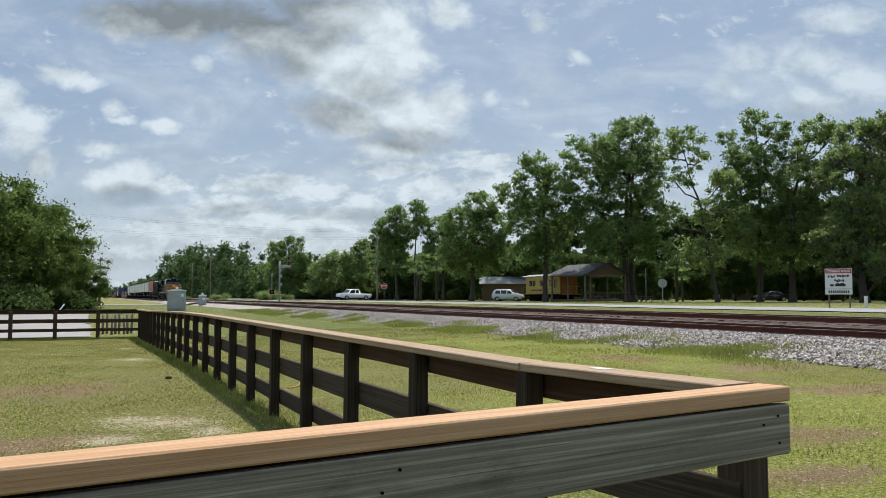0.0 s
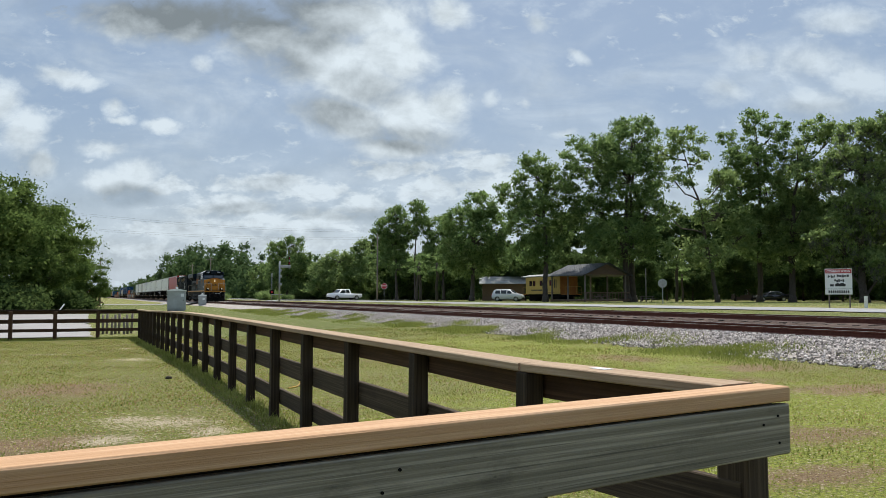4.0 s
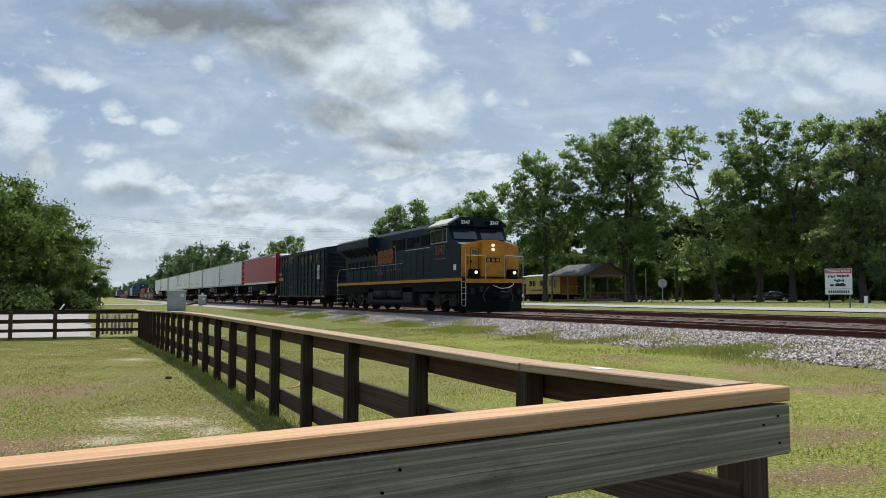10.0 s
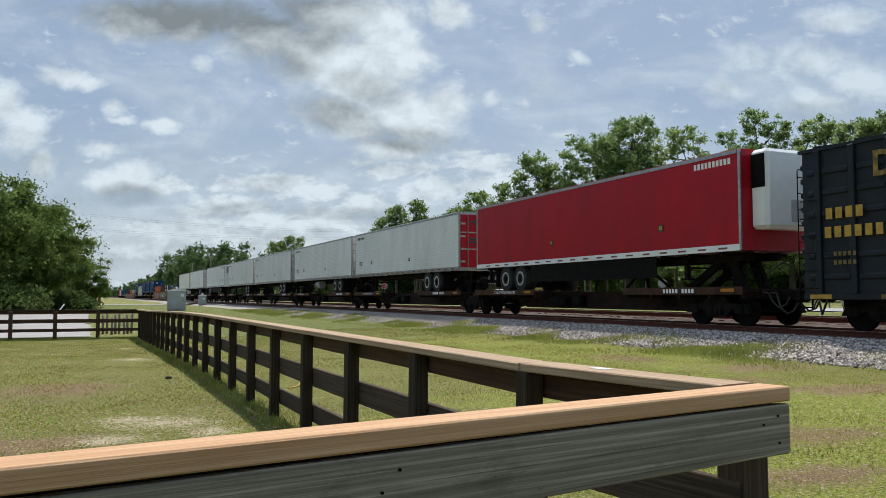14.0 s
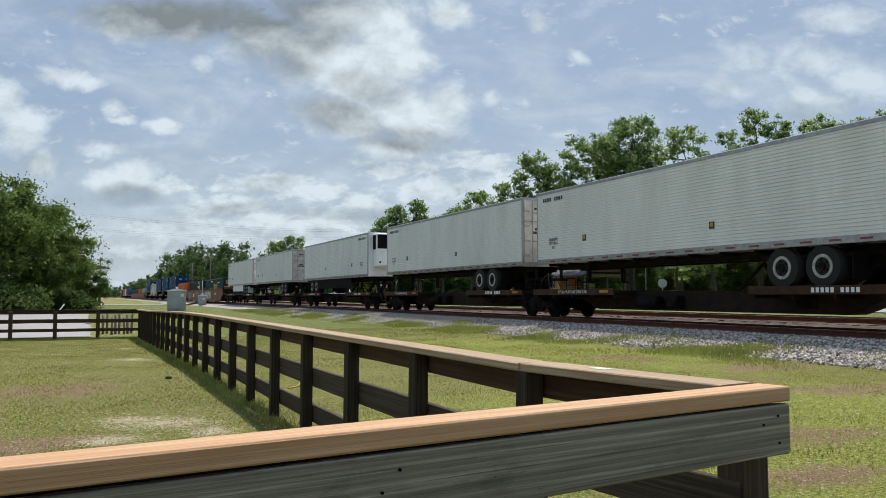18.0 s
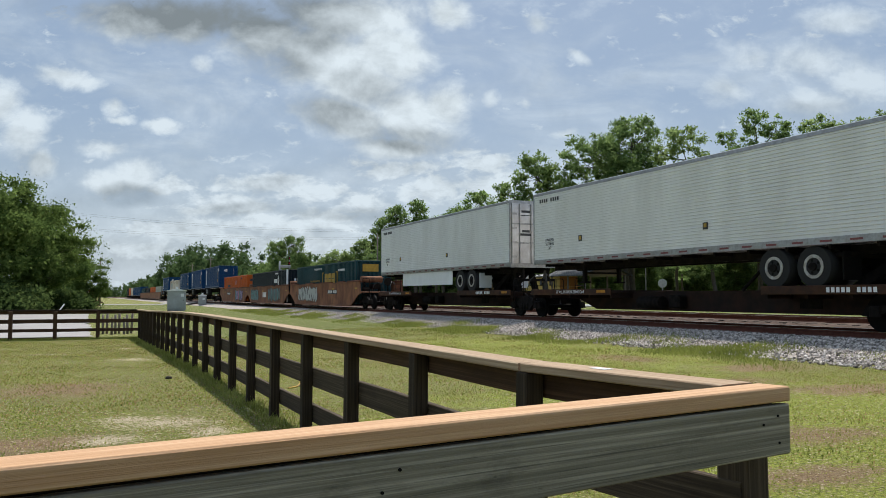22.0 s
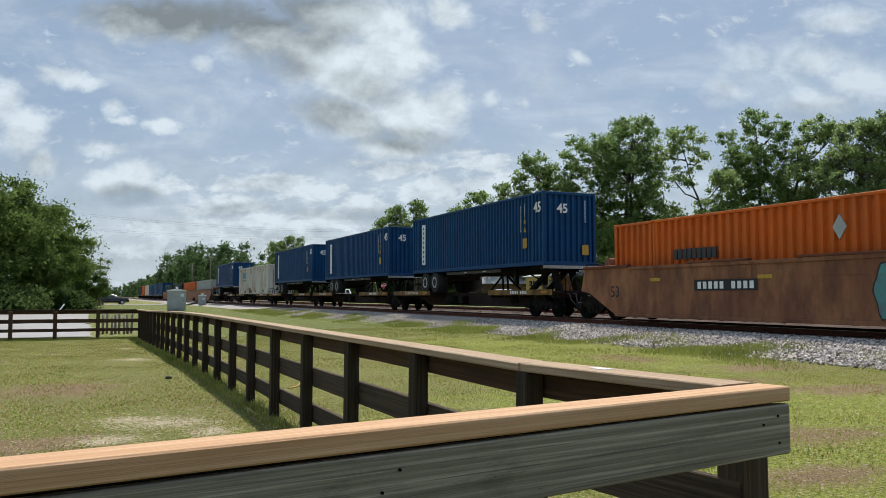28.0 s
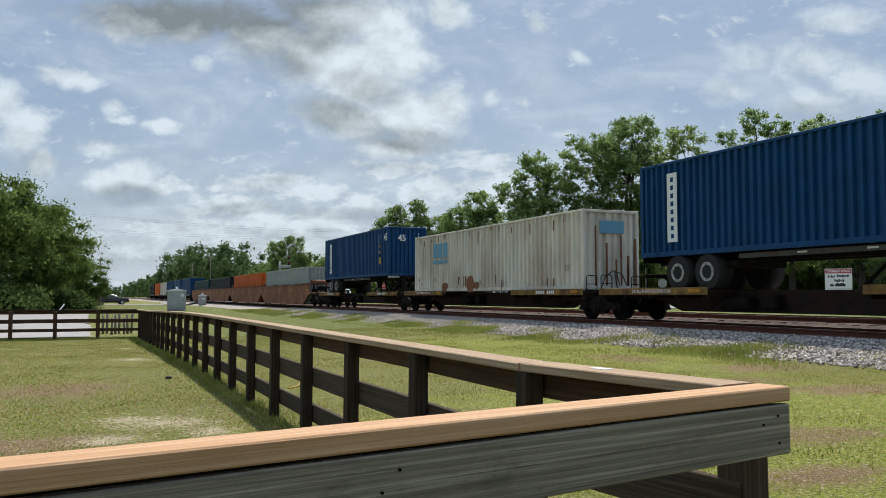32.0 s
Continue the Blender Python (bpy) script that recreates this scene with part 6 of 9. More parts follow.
def cabin(name, label, x, y, turn, w, d, h, ridge, roof, wall, windows=2, porch=False):
    c = thing(name, label, "house", pose(x, y, FAR_Z - 0.02, 0, 0, turn))
    pbox("wall", wall, c, 0, w, 0, d, 0, h)
    for a, b, z0, z1 in ((-0.4, w / 2, h - 0.12, ridge), (w / 2, w + 0.4, ridge, h - 0.12)):
        bm = bmesh.new()
        prism(bm, [(a, z0), (b, z1), (b, z1 + 0.08), (a, z0 + 0.08)], -0.5 if not porch else -2.6, d + 0.5)
        part("roof", bm, roof, c)
    bm = bmesh.new()
    prism(bm, [(0, h), (w / 2, ridge - 0.1), (w, h)], 0.02, d - 0.02)
    part("gable", bm, wall, c)
    for k in range(windows):
        xx = (k + 0.5) * w / windows
        f = pbox("window", M_WHITE, c, xx - 0.45, xx + 0.45, -0.05, 0.01, 1.1, 2.0, 0.01)
        pbox("pane", M_GLASS, f, xx - 0.38, xx + 0.38, -0.06, -0.051, 1.17, 1.93)
        f = pbox("window", M_WHITE, c, -0.05, 0.01, (k + 0.5) * d / windows - 0.45, (k + 0.5) * d / windows + 0.45, 1.1, 2.0, 0.01)
        pbox("pane", M_GLASS, f, -0.06, -0.051, (k + 0.5) * d / windows - 0.38, (k + 0.5) * d / windows + 0.38, 1.17, 1.93)
    if porch:
        for xx in (0.1, w / 2, w - 0.1):
            pbox("porch_post", wall, c, xx - 0.07, xx + 0.07, -2.4, -2.26, 0, h)
        pbox("porch_floor", wall, c, 0, w, -2.4, 0, 0.1, 0.25)
    return c


cabin("wooden_cabin", "brown wooden cabin with pale metal roof behind the caboose", 62.5, 125.0, -118, 5.0, 7.0, 2.9, 4.0, M_ROOFPALE, M_SIDING, 2)
cabin("old_cabin", "brown cabin with patched pale roof under the trees", 109.8, 115.6, -38, 7.0, 7.0, 3.2, 4.8, M_ROOFPALE, M_SIDING, 2, True)
vehicle("parked_car", "dark sedan parked in shade under trees", M_CARDARK, SED_OUT, [[(-1.2, 1.06), (-0.85, 1.34), (-0.3, 1.38), (-0.3, 1.05)], [(-0.2, 1.05), (-0.2, 1.38), (0.3, 1.36), (0.85, 1.04)]],
        (-1.42, 1.45), 0.92, 0.33, 2.38, pose(91.3, 88.8, FAR_Z, 0, 0, 150), -2.38, 0.2, [((1.1, 1.05), (0.4, 1.40))])

# small finds on the lawn
mole = thing("dirt_clod", "small dark clod of earth on the lawn", "earth", pose(1.28, 14.2, ground_z(1.28, 14.2)) @ Matrix.Diagonal((0.75, 0.75, 0.6, 1)))
bm = bmesh.new()
for dx, dy, r in ((0, 0, 0.05), (0.05, 0.02, 0.035), (-0.04, 0.03, 0.03)):
    bmesh.ops.create_icosphere(bm, subdivisions=2, radius=r, matrix=Matrix.Translation((dx, dy, r * 0.7)))
for v in bm.verts:
    v.co += Vector(noise.noise_vector(v.co * 25)) * 0.012
part("clod", bm, M_BARK, mole)
twig = thing("dry_twig", "bent pale dry twig lying in the grass", "twig", pose(2.93, 12.0, 0.0))
bm = bmesh.new()
pts = [Vector((-0.15, 0, 0.02)), Vector((0.0, 0.1, 0.03)), Vector((0.1, 0.3, 0.06)), Vector((0.16, 0.7, 0.16))]
for p, q in zip(pts, pts[1:]):
    rod(bm, p, q, 0.012, 6)
part("stem", bm, M_GOLD, twig)
label = pbox("paper_label", M_WHITE, None, -0.028, 0.028, -0.05, 0.05, 0.0, 0.0015)
label.matrix_basis = pose(2.12, 3.06, CAP_Z + 0.001, 0, 0, 8)
tagged(label, "small white paper label stuck on the fence cap", "label")
# stakes behind the far fence
for k in range(9):
    x = 0.55 + k * 0.17
    s = thing("wooden_stake", "short weathered wooden stake behind the fence", "stake", pose(x, 38.6 + 0.5 * (k % 3), ground_z(x, 38.6), 0, (k % 4) * 2 - 3, k * 20), "stakes behind the fence")
    prod("stake", M_POLEWOOD, s, (0, 0, -0.1), (0, 0, 0.75 + 0.12 * (k % 3)), 0.055, 7)
pl = thing("leaning_plank", "pale plank leaning in the brush", "plank", pose(-2.0, 66.5, 0.0, 0, 35, 20))
pbox("board", M_WHITE, pl, -0.05, 0.05, -0.02, 0.02, 0.0, 1.0, 0.005)
brush = shrub("heap of rusty brown brush beside the side street", 33, 1.6, 2.0, 1500, 0.18, M_REDBROWN, "brush_heap")
brush.matrix_basis = pose(-0.6, 113.0, 0.1)
# ---- the train: each vehicle's own space has y = 0 at its front end, z = 0 at the rail top, x = -1.2 on the camera's side ----
MOVERS = []


def wheel_mesh(bm, x, y, r, w=0.13):
    rod(bm, (x - w / 2, y, r), (x + w / 2, y, r), r, 20)


def freight_truck(parent, y, z=0.0):
    """A two-axle freight bogie at y."""
    bm = bmesh.new()
    for s in (-1, 1):
        prism(bm, [(y - 1.25, 0.36), (y - 1.12, 0.60), (y - 0.55, 0.62), (y - 0.3, 0.82), (y + 0.3, 0.82), (y + 0.55, 0.62), (y + 1.12, 0.60), (y + 1.25, 0.36),
                   (y + 0.95, 0.34), (y + 0.6, 0.46), (y + 0.35, 0.24), (y - 0.35, 0.24), (y - 0.6, 0.46), (y - 0.95, 0.34)], s * 0.98 - 0.07, s * 0.98 + 0.07, "x")
        for k in (-1, 1):
            box(bm, s * 1.06 - 0.05, s * 1.06 + 0.05, y + k * 0.88 - 0.14, y + k * 0.88 + 0.14, 0.33, 0.6, 0.03)
        for k in (-0.2, 0.0, 0.2):
            rod(bm, (s * 1.02, y + k, 0.3), (s * 1.02, y + k, 0.56), 0.075, 8)
    box(bm, -0.95, 0.95, y - 0.2, y + 0.2, 0.5, 0.85, 0.03)
    t = part("bogie", bm, M_GRIME, parent, "grimy cast bogie")
    for k in (-1, 1):
        bm = bmesh.new()
        for s in (-1, 1):
            wheel_mesh(bm, s * 0.75, y + k * 0.88, 0.43)
        rod(bm, (-0.9, y + k * 0.88, 0.43), (0.9, y + k * 0.88, 0.43), 0.08, 8)
        part("wheelset", bm, M_BLACK, t)
    return t


def corrugated(bm, x0, x1, y0, y1, z0, z1, pitch=0.28, deep=0.085, ends=True):
    """Four walls of trapezoid corrugation and a roof."""
    def zig(a, b):
        n = max(2, round((b - a) / pitch))
        p = (b - a) / n
        out = []
        for i in range(n):
            s = a + i * p
            out += [(s, 0.0), (s + p * 0.36, 0.0), (s + p * 0.48, 1.0), (s + p * 0.88, 1.0)]
        out.append((b, 0.0))
        return out
    ring = [(x0 + deep * d, y) for y, d in zig(y0, y1)] + [(x, y1 - deep * d) for x, d in zig(x0, x1)]
    ring += [(x1 - deep * d, y) for y, d in reversed(zig(y0, y1))] + [(x, y0 + deep * d) for x, d in reversed(zig(x0, x1))]
    lo = [bm.verts.new((x, y, z0)) for x, y in ring]
    hi = [bm.verts.new((x, y, z1)) for x, y in ring]
    for i in range(len(ring)):
        j = (i + 1) % len(ring)
        if (lo[i].co - lo[j].co).length > 1e-5:
            bm.faces.new((lo[i], lo[j], hi[j], hi[i]))
    v = [bm.verts.new((x, y, z1 - 0.01)) for x, y in ((x0, y0), (x1, y0), (x1, y1), (x0, y1))]
    bm.faces.new(v)


def container(label, material, length, z, q, doors_front=False, pitch=0.28, frame_inset=0.0, height=2.896):
    """A steel box with corner posts, rails and castings; returns its Empty. z: height of its floor above the rail."""
    c = thing("shipping_container", label, "container")
    w, h, L = 1.219, height, length
    bm = bmesh.new()
    corrugated(bm, -w + 0.025, w - 0.025, 0.05, L - 0.05, z + 0.12, z + h - 0.06, pitch)
    part("corrugated_wall", bm, material, c)
    posts = (0.07, 0.82, L - 0.82, L - 0.07) if L < 14 else (0.07, 2.05, L - 2.05, L - 0.07)
    for y in posts:
        for s in (-1, 1):
            e = 0.07 if y in (posts[0], posts[-1]) else 0.045
            pbox("corner_post" if e > 0.05 else "frame_post", material, c, s * (w - 0.06) - 0.06, s * (w - 0.06) + 0.06, y - e, y + e, z, z + h, 0.012)
    for s in (-1, 1):
        pbox("top_rail", material, c, s * (w - 0.04) - 0.04, s * (w - 0.04) + 0.04, 0.14, L - 0.14, z + h - 0.09, z + h - 0.01, 0.01)
        pbox("bottom_rail", material, c, s * (w - 0.045) - 0.045, s * (w - 0.045) + 0.045, 0.14, L - 0.14, z, z + 0.15, 0.01)
    for y in (0.06, L - 0.06):
        pbox("end_header", material, c, -w + 0.12, w - 0.12, y - 0.05, y + 0.05, z + h - 0.11, z + h - 0.01, 0.01)
        pbox("end_sill", material, c, -w + 0.12, w - 0.12, y - 0.05, y + 0.05, z, z + 0.15, 0.01)
    pbox("roof", material, c, -w + 0.08, w - 0.08, 0.12, L - 0.12, z + h - 0.045, z + h - 0.02)
    MOVERS.append((c, q))
    return c




def trailer(label, material, q, forward=True, reefer=False, doors=True, skirt=False, length=16.15, ribs=True, stripe=True, door_mat=None, z=2.07, top=4.84, wheels=3.4):
    """A box trailer on its wheels. forward: its nose points the way the train goes."""
    t = thing("box_trailer", label, "trailer")
    L, w = length, 1.28
    def Y(a):            # a: metres from the nose
        return a if forward else L - a
    def span(a, b):
        return (Y(a), Y(b)) if forward else (Y(b), Y(a))
    bm = bmesh.new()
    prof = [(-w, z + 0.16)]
    if ribs:
        n = 26
        for i in range(n):
            za = z + 0.18 + (top - z - 0.34) * i / n
            p = (top - z - 0.34) / n
            prof += [(-w, za), (-w, za + p * 0.78), (-w - 0.014, za + p * 0.84), (-w - 0.014, za + p * 0.96)]
    prof += [(-w, top - 0.12), (-w + 0.05, top), (w - 0.05, top), (w, top - 0.12), (w, z + 0.16)]
    prism(bm, prof, 0.06, L - 0.06)
    body = part("body", bm, material, t)
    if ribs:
        # grey strips paint the shade that the shallow rib grooves don't give
        seam = pbox("panel_seam", M_SEAM, t, -w - 0.004, -w + 0.002, 0.08, L - 0.08, -0.006, 0.006, label="grey panel seam line with the rib's shade painted in")
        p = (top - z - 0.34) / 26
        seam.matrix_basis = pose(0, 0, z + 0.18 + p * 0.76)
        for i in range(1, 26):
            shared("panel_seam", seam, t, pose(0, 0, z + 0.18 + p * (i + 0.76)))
    for s in (-1, 1):
        pbox("top_rail", M_STEEL, t, s * w - 0.02, s * w + 0.02, 0.1, L - 0.1, top - 0.13, top - 0.03, label="aluminium top rail")
        pbox("side_rail", M_STEEL if material is not M_RED else M_WHITE, t, s * w - 0.022, s * w + 0.022, 0.05, L - 0.05, z - 0.02, z + 0.16, 0.006, label="aluminium bottom rail")
    if stripe:
        tape = pbox("reflective_tape", M_REDTAPE, t, -w - 0.028, -w - 0.022, 0.5, 0.84, z + 0.04, z + 0.09, label="red reflective tape")
        for i in range(1, 18):
            shared("reflective_tape", tape, t, pose(0, i * (L - 1) / 18, 0))
    for y in (0.04, L - 0.04):
        for s in (-1, 1):
            pbox("corner_post", M_STEEL, t, s * (w - 0.02) - 0.03, s * (w - 0.02) + 0.03, y - 0.045, y + 0.045, z, top - 0.02, 0.01)
    ry = L if forward else 0.0
    out = 1 if forward else -1
    if doors:
        dm = door_mat or M_TRAILER_DOOR
        for s in (-1, 1):
            a, b = sorted((ry + out * 0.0, ry + out * 0.04))
            d = pbox("rear_door", dm, t, min(s * 0.02, s * (w - 0.07)), max(s * 0.02, s * (w - 0.07)), a, b, z + 0.12, top - 0.14, 0.008)
            for k in (0.3, 0.85):
                prod("lock_rod", M_STEEL, d, (s * k, ry + out * 0.075, z + 0.12), (s * k, ry + out * 0.075, top - 0.16), 0.018, 6)
            bm = bmesh.new()
            for zz in (0.35, 0.95, 1.55, 2.15):
                box(bm, min(s * (w - 0.3), s * (w - 0.06)), max(s * (w - 0.3), s * (w - 0.06)), *sorted((ry + out * 0.04, ry + out * 0.06)), z + zz, z + zz + 0.09)
            part("hinge", bm, M_STEEL, d)
        for zz in (z + 0.95, z + 1.75):
            a, b = sorted((ry + out * 0.02, ry + out * 0.055))
            pbox("door_band", M_RIMDISH, t, -w + 0.06, w - 0.06, a, b, zz, zz + 0.06, label="dark steel door band")
        for k, (zz, wd, hh) in enumerate(((2.25, 0.42, 0.10), (2.12, 0.5, 0.03), (1.42, 0.36, 0.10), (1.28, 0.52, 0.10))):
            a, b = sorted((ry + out * 0.04, ry + out * 0.046))
            pbox("lettering_bar", M_LETTER, t, out * 0.55 - wd / 2, out * 0.55 + wd / 2, a, b, z + zz, z + zz + hh)
        a, b = sorted((ry - out * 0.05, ry + out * 0.03))
        pbox("door_header", M_STEEL, t, -w, w, a, b, top - 0.14, top - 0.01)
        pbox("door_sill", M_STEEL, t, -w, w, a, b, z - 0.05, z + 0.12)
    ny = Y(0.0)
    o = -1 if forward else 1
    if reefer:
        a, b = sorted((ny, ny + o * 0.62))
        bm = bmesh.new()
        box(bm, -0.95, 0.95, a, b, z + 0.55, top - 0.06, 0.10)
        u = part("refrigeration_unit", bm, M_WHITE, t, "white refrigeration unit")
        fa, fb = sorted((ny + o * 0.6, ny + o * 0.64))
        if material is M_RED:
            pbox("panel", M_GREYPAINT, u, -0.1, 0.7, fa, fb, z + 0.75, z + 1.35, 0.02)
        else:
            pbox("grille", M_BLACK, u, -0.86, 0.86, fa, fb, top - 1.05, top - 0.16, 0.04, label="dark cooling grille")
            pbox("panel", M_TRAILER, u, -0.8, 0.8, fa, fb, z + 0.65, top - 1.15, 0.02)
            pbox("latch", M_BLACK, u, -0.75, -0.65, *sorted((ny + o * 0.63, ny + o * 0.66)), z + 0.8, z + 0.92)
        ga, gb = sorted((ny + o * 0.08, ny + o * 0.55))
        pbox("side_grille", M_BLACK, u, -0.975, -0.94, ga, gb, top - 1.1, top - 0.2, 0.01)
        pbox("nose_plate", material, t, -w + 0.04, w - 0.04, *sorted((ny - o * 0.02, ny + o * 0.03)), z, top - 0.1)
        tank = prod("fuel_tank", M_STEEL, t, (-0.9, Y(6.4), z - 0.38), (-0.9, Y(7.6), z - 0.38), 0.28, 14)
    else:
        pbox("nose_plate", material, t, -w + 0.04, w - 0.04, *sorted((ny - o * 0.02, ny + o * 0.03)), z, top - 0.1)
    for s in (-1, 1):
        pbox("chassis_rail", M_GRIME, t, s * 0.5 - 0.06, s * 0.5 + 0.06, *span(0.4, L - 0.4), z - 0.25, z - 0.02)
    for i in range(12):
        a = 0.8 + i * 1.3
        pbox("cross_member", M_GRIME, t, -w + 0.05, w - 0.05, *span(a, a + 0.08), z - 0.12, z - 0.02)
    for s in (-1, 1):
        leg = pbox("landing_leg", M_GRIME, t, s * 0.75 - 0.07, s * 0.75 + 0.07, *span(2.7, 2.84), 1.35, z - 0.1, 0.01)
        pbox("sand_shoe", M_GRIME, leg, s * 0.75 - 0.14, s * 0.75 + 0.14, *span(2.6, 2.94), 1.3, 1.36, 0.01)
    prod("landing_gear_shaft", M_GRIME, t, (-0.75, Y(2.77), z - 0.4), (0.75, Y(2.77), z - 0.4), 0.03, 6)
    wy = L - wheels
    for a in (wy - 0.62, wy + 0.62):
        ax = pbox("axle", M_GRIME, t, -0.9, 0.9, *span(a - 0.07, a + 0.07), 1.47, 1.61, 0.02)
        for s in (-1, 1):
            bm = bmesh.new()
            rod(bm, (s * 1.24, Y(a), 1.54), (s * 0.72, Y(a), 1.54), 0.50, 22)
            wh = part("wheel", bm, M_TYRE, ax, "black rubber tyres")
            bm = bmesh.new()
            ring(bm, s * 1.255, Y(a), 1.54, 0.22, 0.295, 0.05)
            part("rim", bm, M_RIM, ax, "pale steel rim")
            prod("rim_dish", M_RIM, ax, (s * 1.238, Y(a), 1.54), (s * 1.16, Y(a), 1.54), 0.225, 14)
            for k in range(5):
                g = 1.2566 * k
                prod("rim_hole", M_BLACK, ax, (s * 1.242, Y(a) + 0.155 * math.cos(g), 1.54 + 0.155 * math.sin(g)), (s * 1.238, Y(a) + 0.155 * math.cos(g), 1.54 + 0.155 * math.sin(g)), 0.036, 8)
            bm = bmesh.new()
            rod(bm, (s * 1.30, Y(a), 1.54), (s * 1.2, Y(a), 1.54), 0.10, 10)
            part("hub", bm, M_GRIME, ax)
    bm = bmesh.new()
    box(bm, -1.0, 1.0, *span(wy - 1.6, wy + 1.5), 1.75, z - 0.2, 0.02)
    part("suspension_slider", bm, M_GRIME, t)
    for s in (-1, 1):
        pbox("mud_flap", M_WHITE if door_mat is M_STAINLESS else M_BLACK, t, s * 0.95 - 0.3, s * 0.95 + 0.3, *span(wy + 1.45, wy + 1.48), 1.2, z - 0.2)
    if skirt:
        pbox("side_skirt", M_BLACK if material is M_RED else skirt, t, -w + 0.03, -w + 0.06, *span(3.6, wy - 1.5), 1.38, z - 0.02, label="aerodynamic side skirt")
    bm = bmesh.new()
    box(bm, -0.9, 0.9, *span(L - 0.12, L - 0.04), 1.45, 1.56, 0.01)
    for s in (-1, 1):
        box(bm, s * 0.6 - 0.05, s * 0.6 + 0.05, *span(L - 0.16, L - 0.06), 1.5, z, 0.01)
    part("rear_bumper", bm, M_GRIME, t)
    for a, zz, d in ((3.2, 2.78, 0.22), (9.6, 2.72, 0.2)):
        pl = pbox("placard", M_LETTER, t, -w - 0.024, -w - 0.012, *span(a, a + d), zz, zz + d, label="small dark placard")
        pbox("placard_mark", M_GOLD, pl, -w - 0.027, -w - 0.024, *span(a + 0.04, a + d - 0.04), zz + 0.06, zz + d - 0.03)
    MOVERS.append((t, q))
    return t


def ring(bm, x, y, z, r0, r1, deep, n=18):
    """A short pipe round the X axis: a wheel's rim, its outer face at x."""
    back = x - math.copysign(deep, x)
    loops = [[bm.verts.new((xx, y + r * math.cos(6.2832 * k / n), z + r * math.sin(6.2832 * k / n))) for k in range(n)] for xx, r in ((x, r0), (x, r1), (back, r1), (back, r0))]
    for a, b in zip(loops, loops[1:] + loops[:1]):
        for k in range(n):
            bm.faces.new((a[k], a[(k + 1) % n], b[(k + 1) % n], b[k]))


def end_gear(c, y, o, out=0.5):
    """Coupler, air hoses, cut lever and brackets at one end of a car; o is the way out."""
    pbox("drawbar", M_GRIME, c, -0.14, 0.14, *sorted((y - o * 0.25, y + o * out)), 0.72, 0.96, 0.02)
    kn = pbox("coupler_knuckle", M_GRIME, c, -0.2, 0.17, *sorted((y + o * (out - 0.12), y + o * (out + 0.12))), 0.66, 1.0, 0.05)
    for x, low, r in ((-0.42, 0.36, 0.028), (0.38, 0.42, 0.028), (-0.7, 0.52, 0.02)):
        bm = bmesh.new()
        tube(bm, [(x, y - o * 0.2, 0.92), (x - 0.05, y + o * 0.05, 0.90), (x - 0.08, y + o * 0.2, low + 0.16), (x, y + o * 0.34, low), (x + 0.12, y + o * 0.46, low + 0.08), (x + 0.16, y + o * 0.55, low + 0.28)], r, 6)
        part("air_hose", bm, M_HOSE, c, "grey rubber air hose")
    bm = bmesh.new()
    tube(bm, [(-1.28, y + o * 0.02, 0.72), (-1.28, y + o * 0.06, 0.95), (-1.15, y + o * 0.1, 1.02), (-0.3, y + o * 0.14, 1.02), (-0.14, y + o * 0.25, 1.0)], 0.014, 6)
    part("cut_lever", bm, M_GRIME, c)
    bm = bmesh.new()
    tube(bm, [(-0.55, y - o * 0.3, 1.05), (-0.5, y - o * 0.1, 1.5), (-0.35, y + o * 0.15, 1.72), (-0.1, y + o * 0.35, 1.6), (0.05, y + o * 0.4, 1.2)], 0.022, 6)
    part("brake_hose_loop", bm, M_HOSE, c)


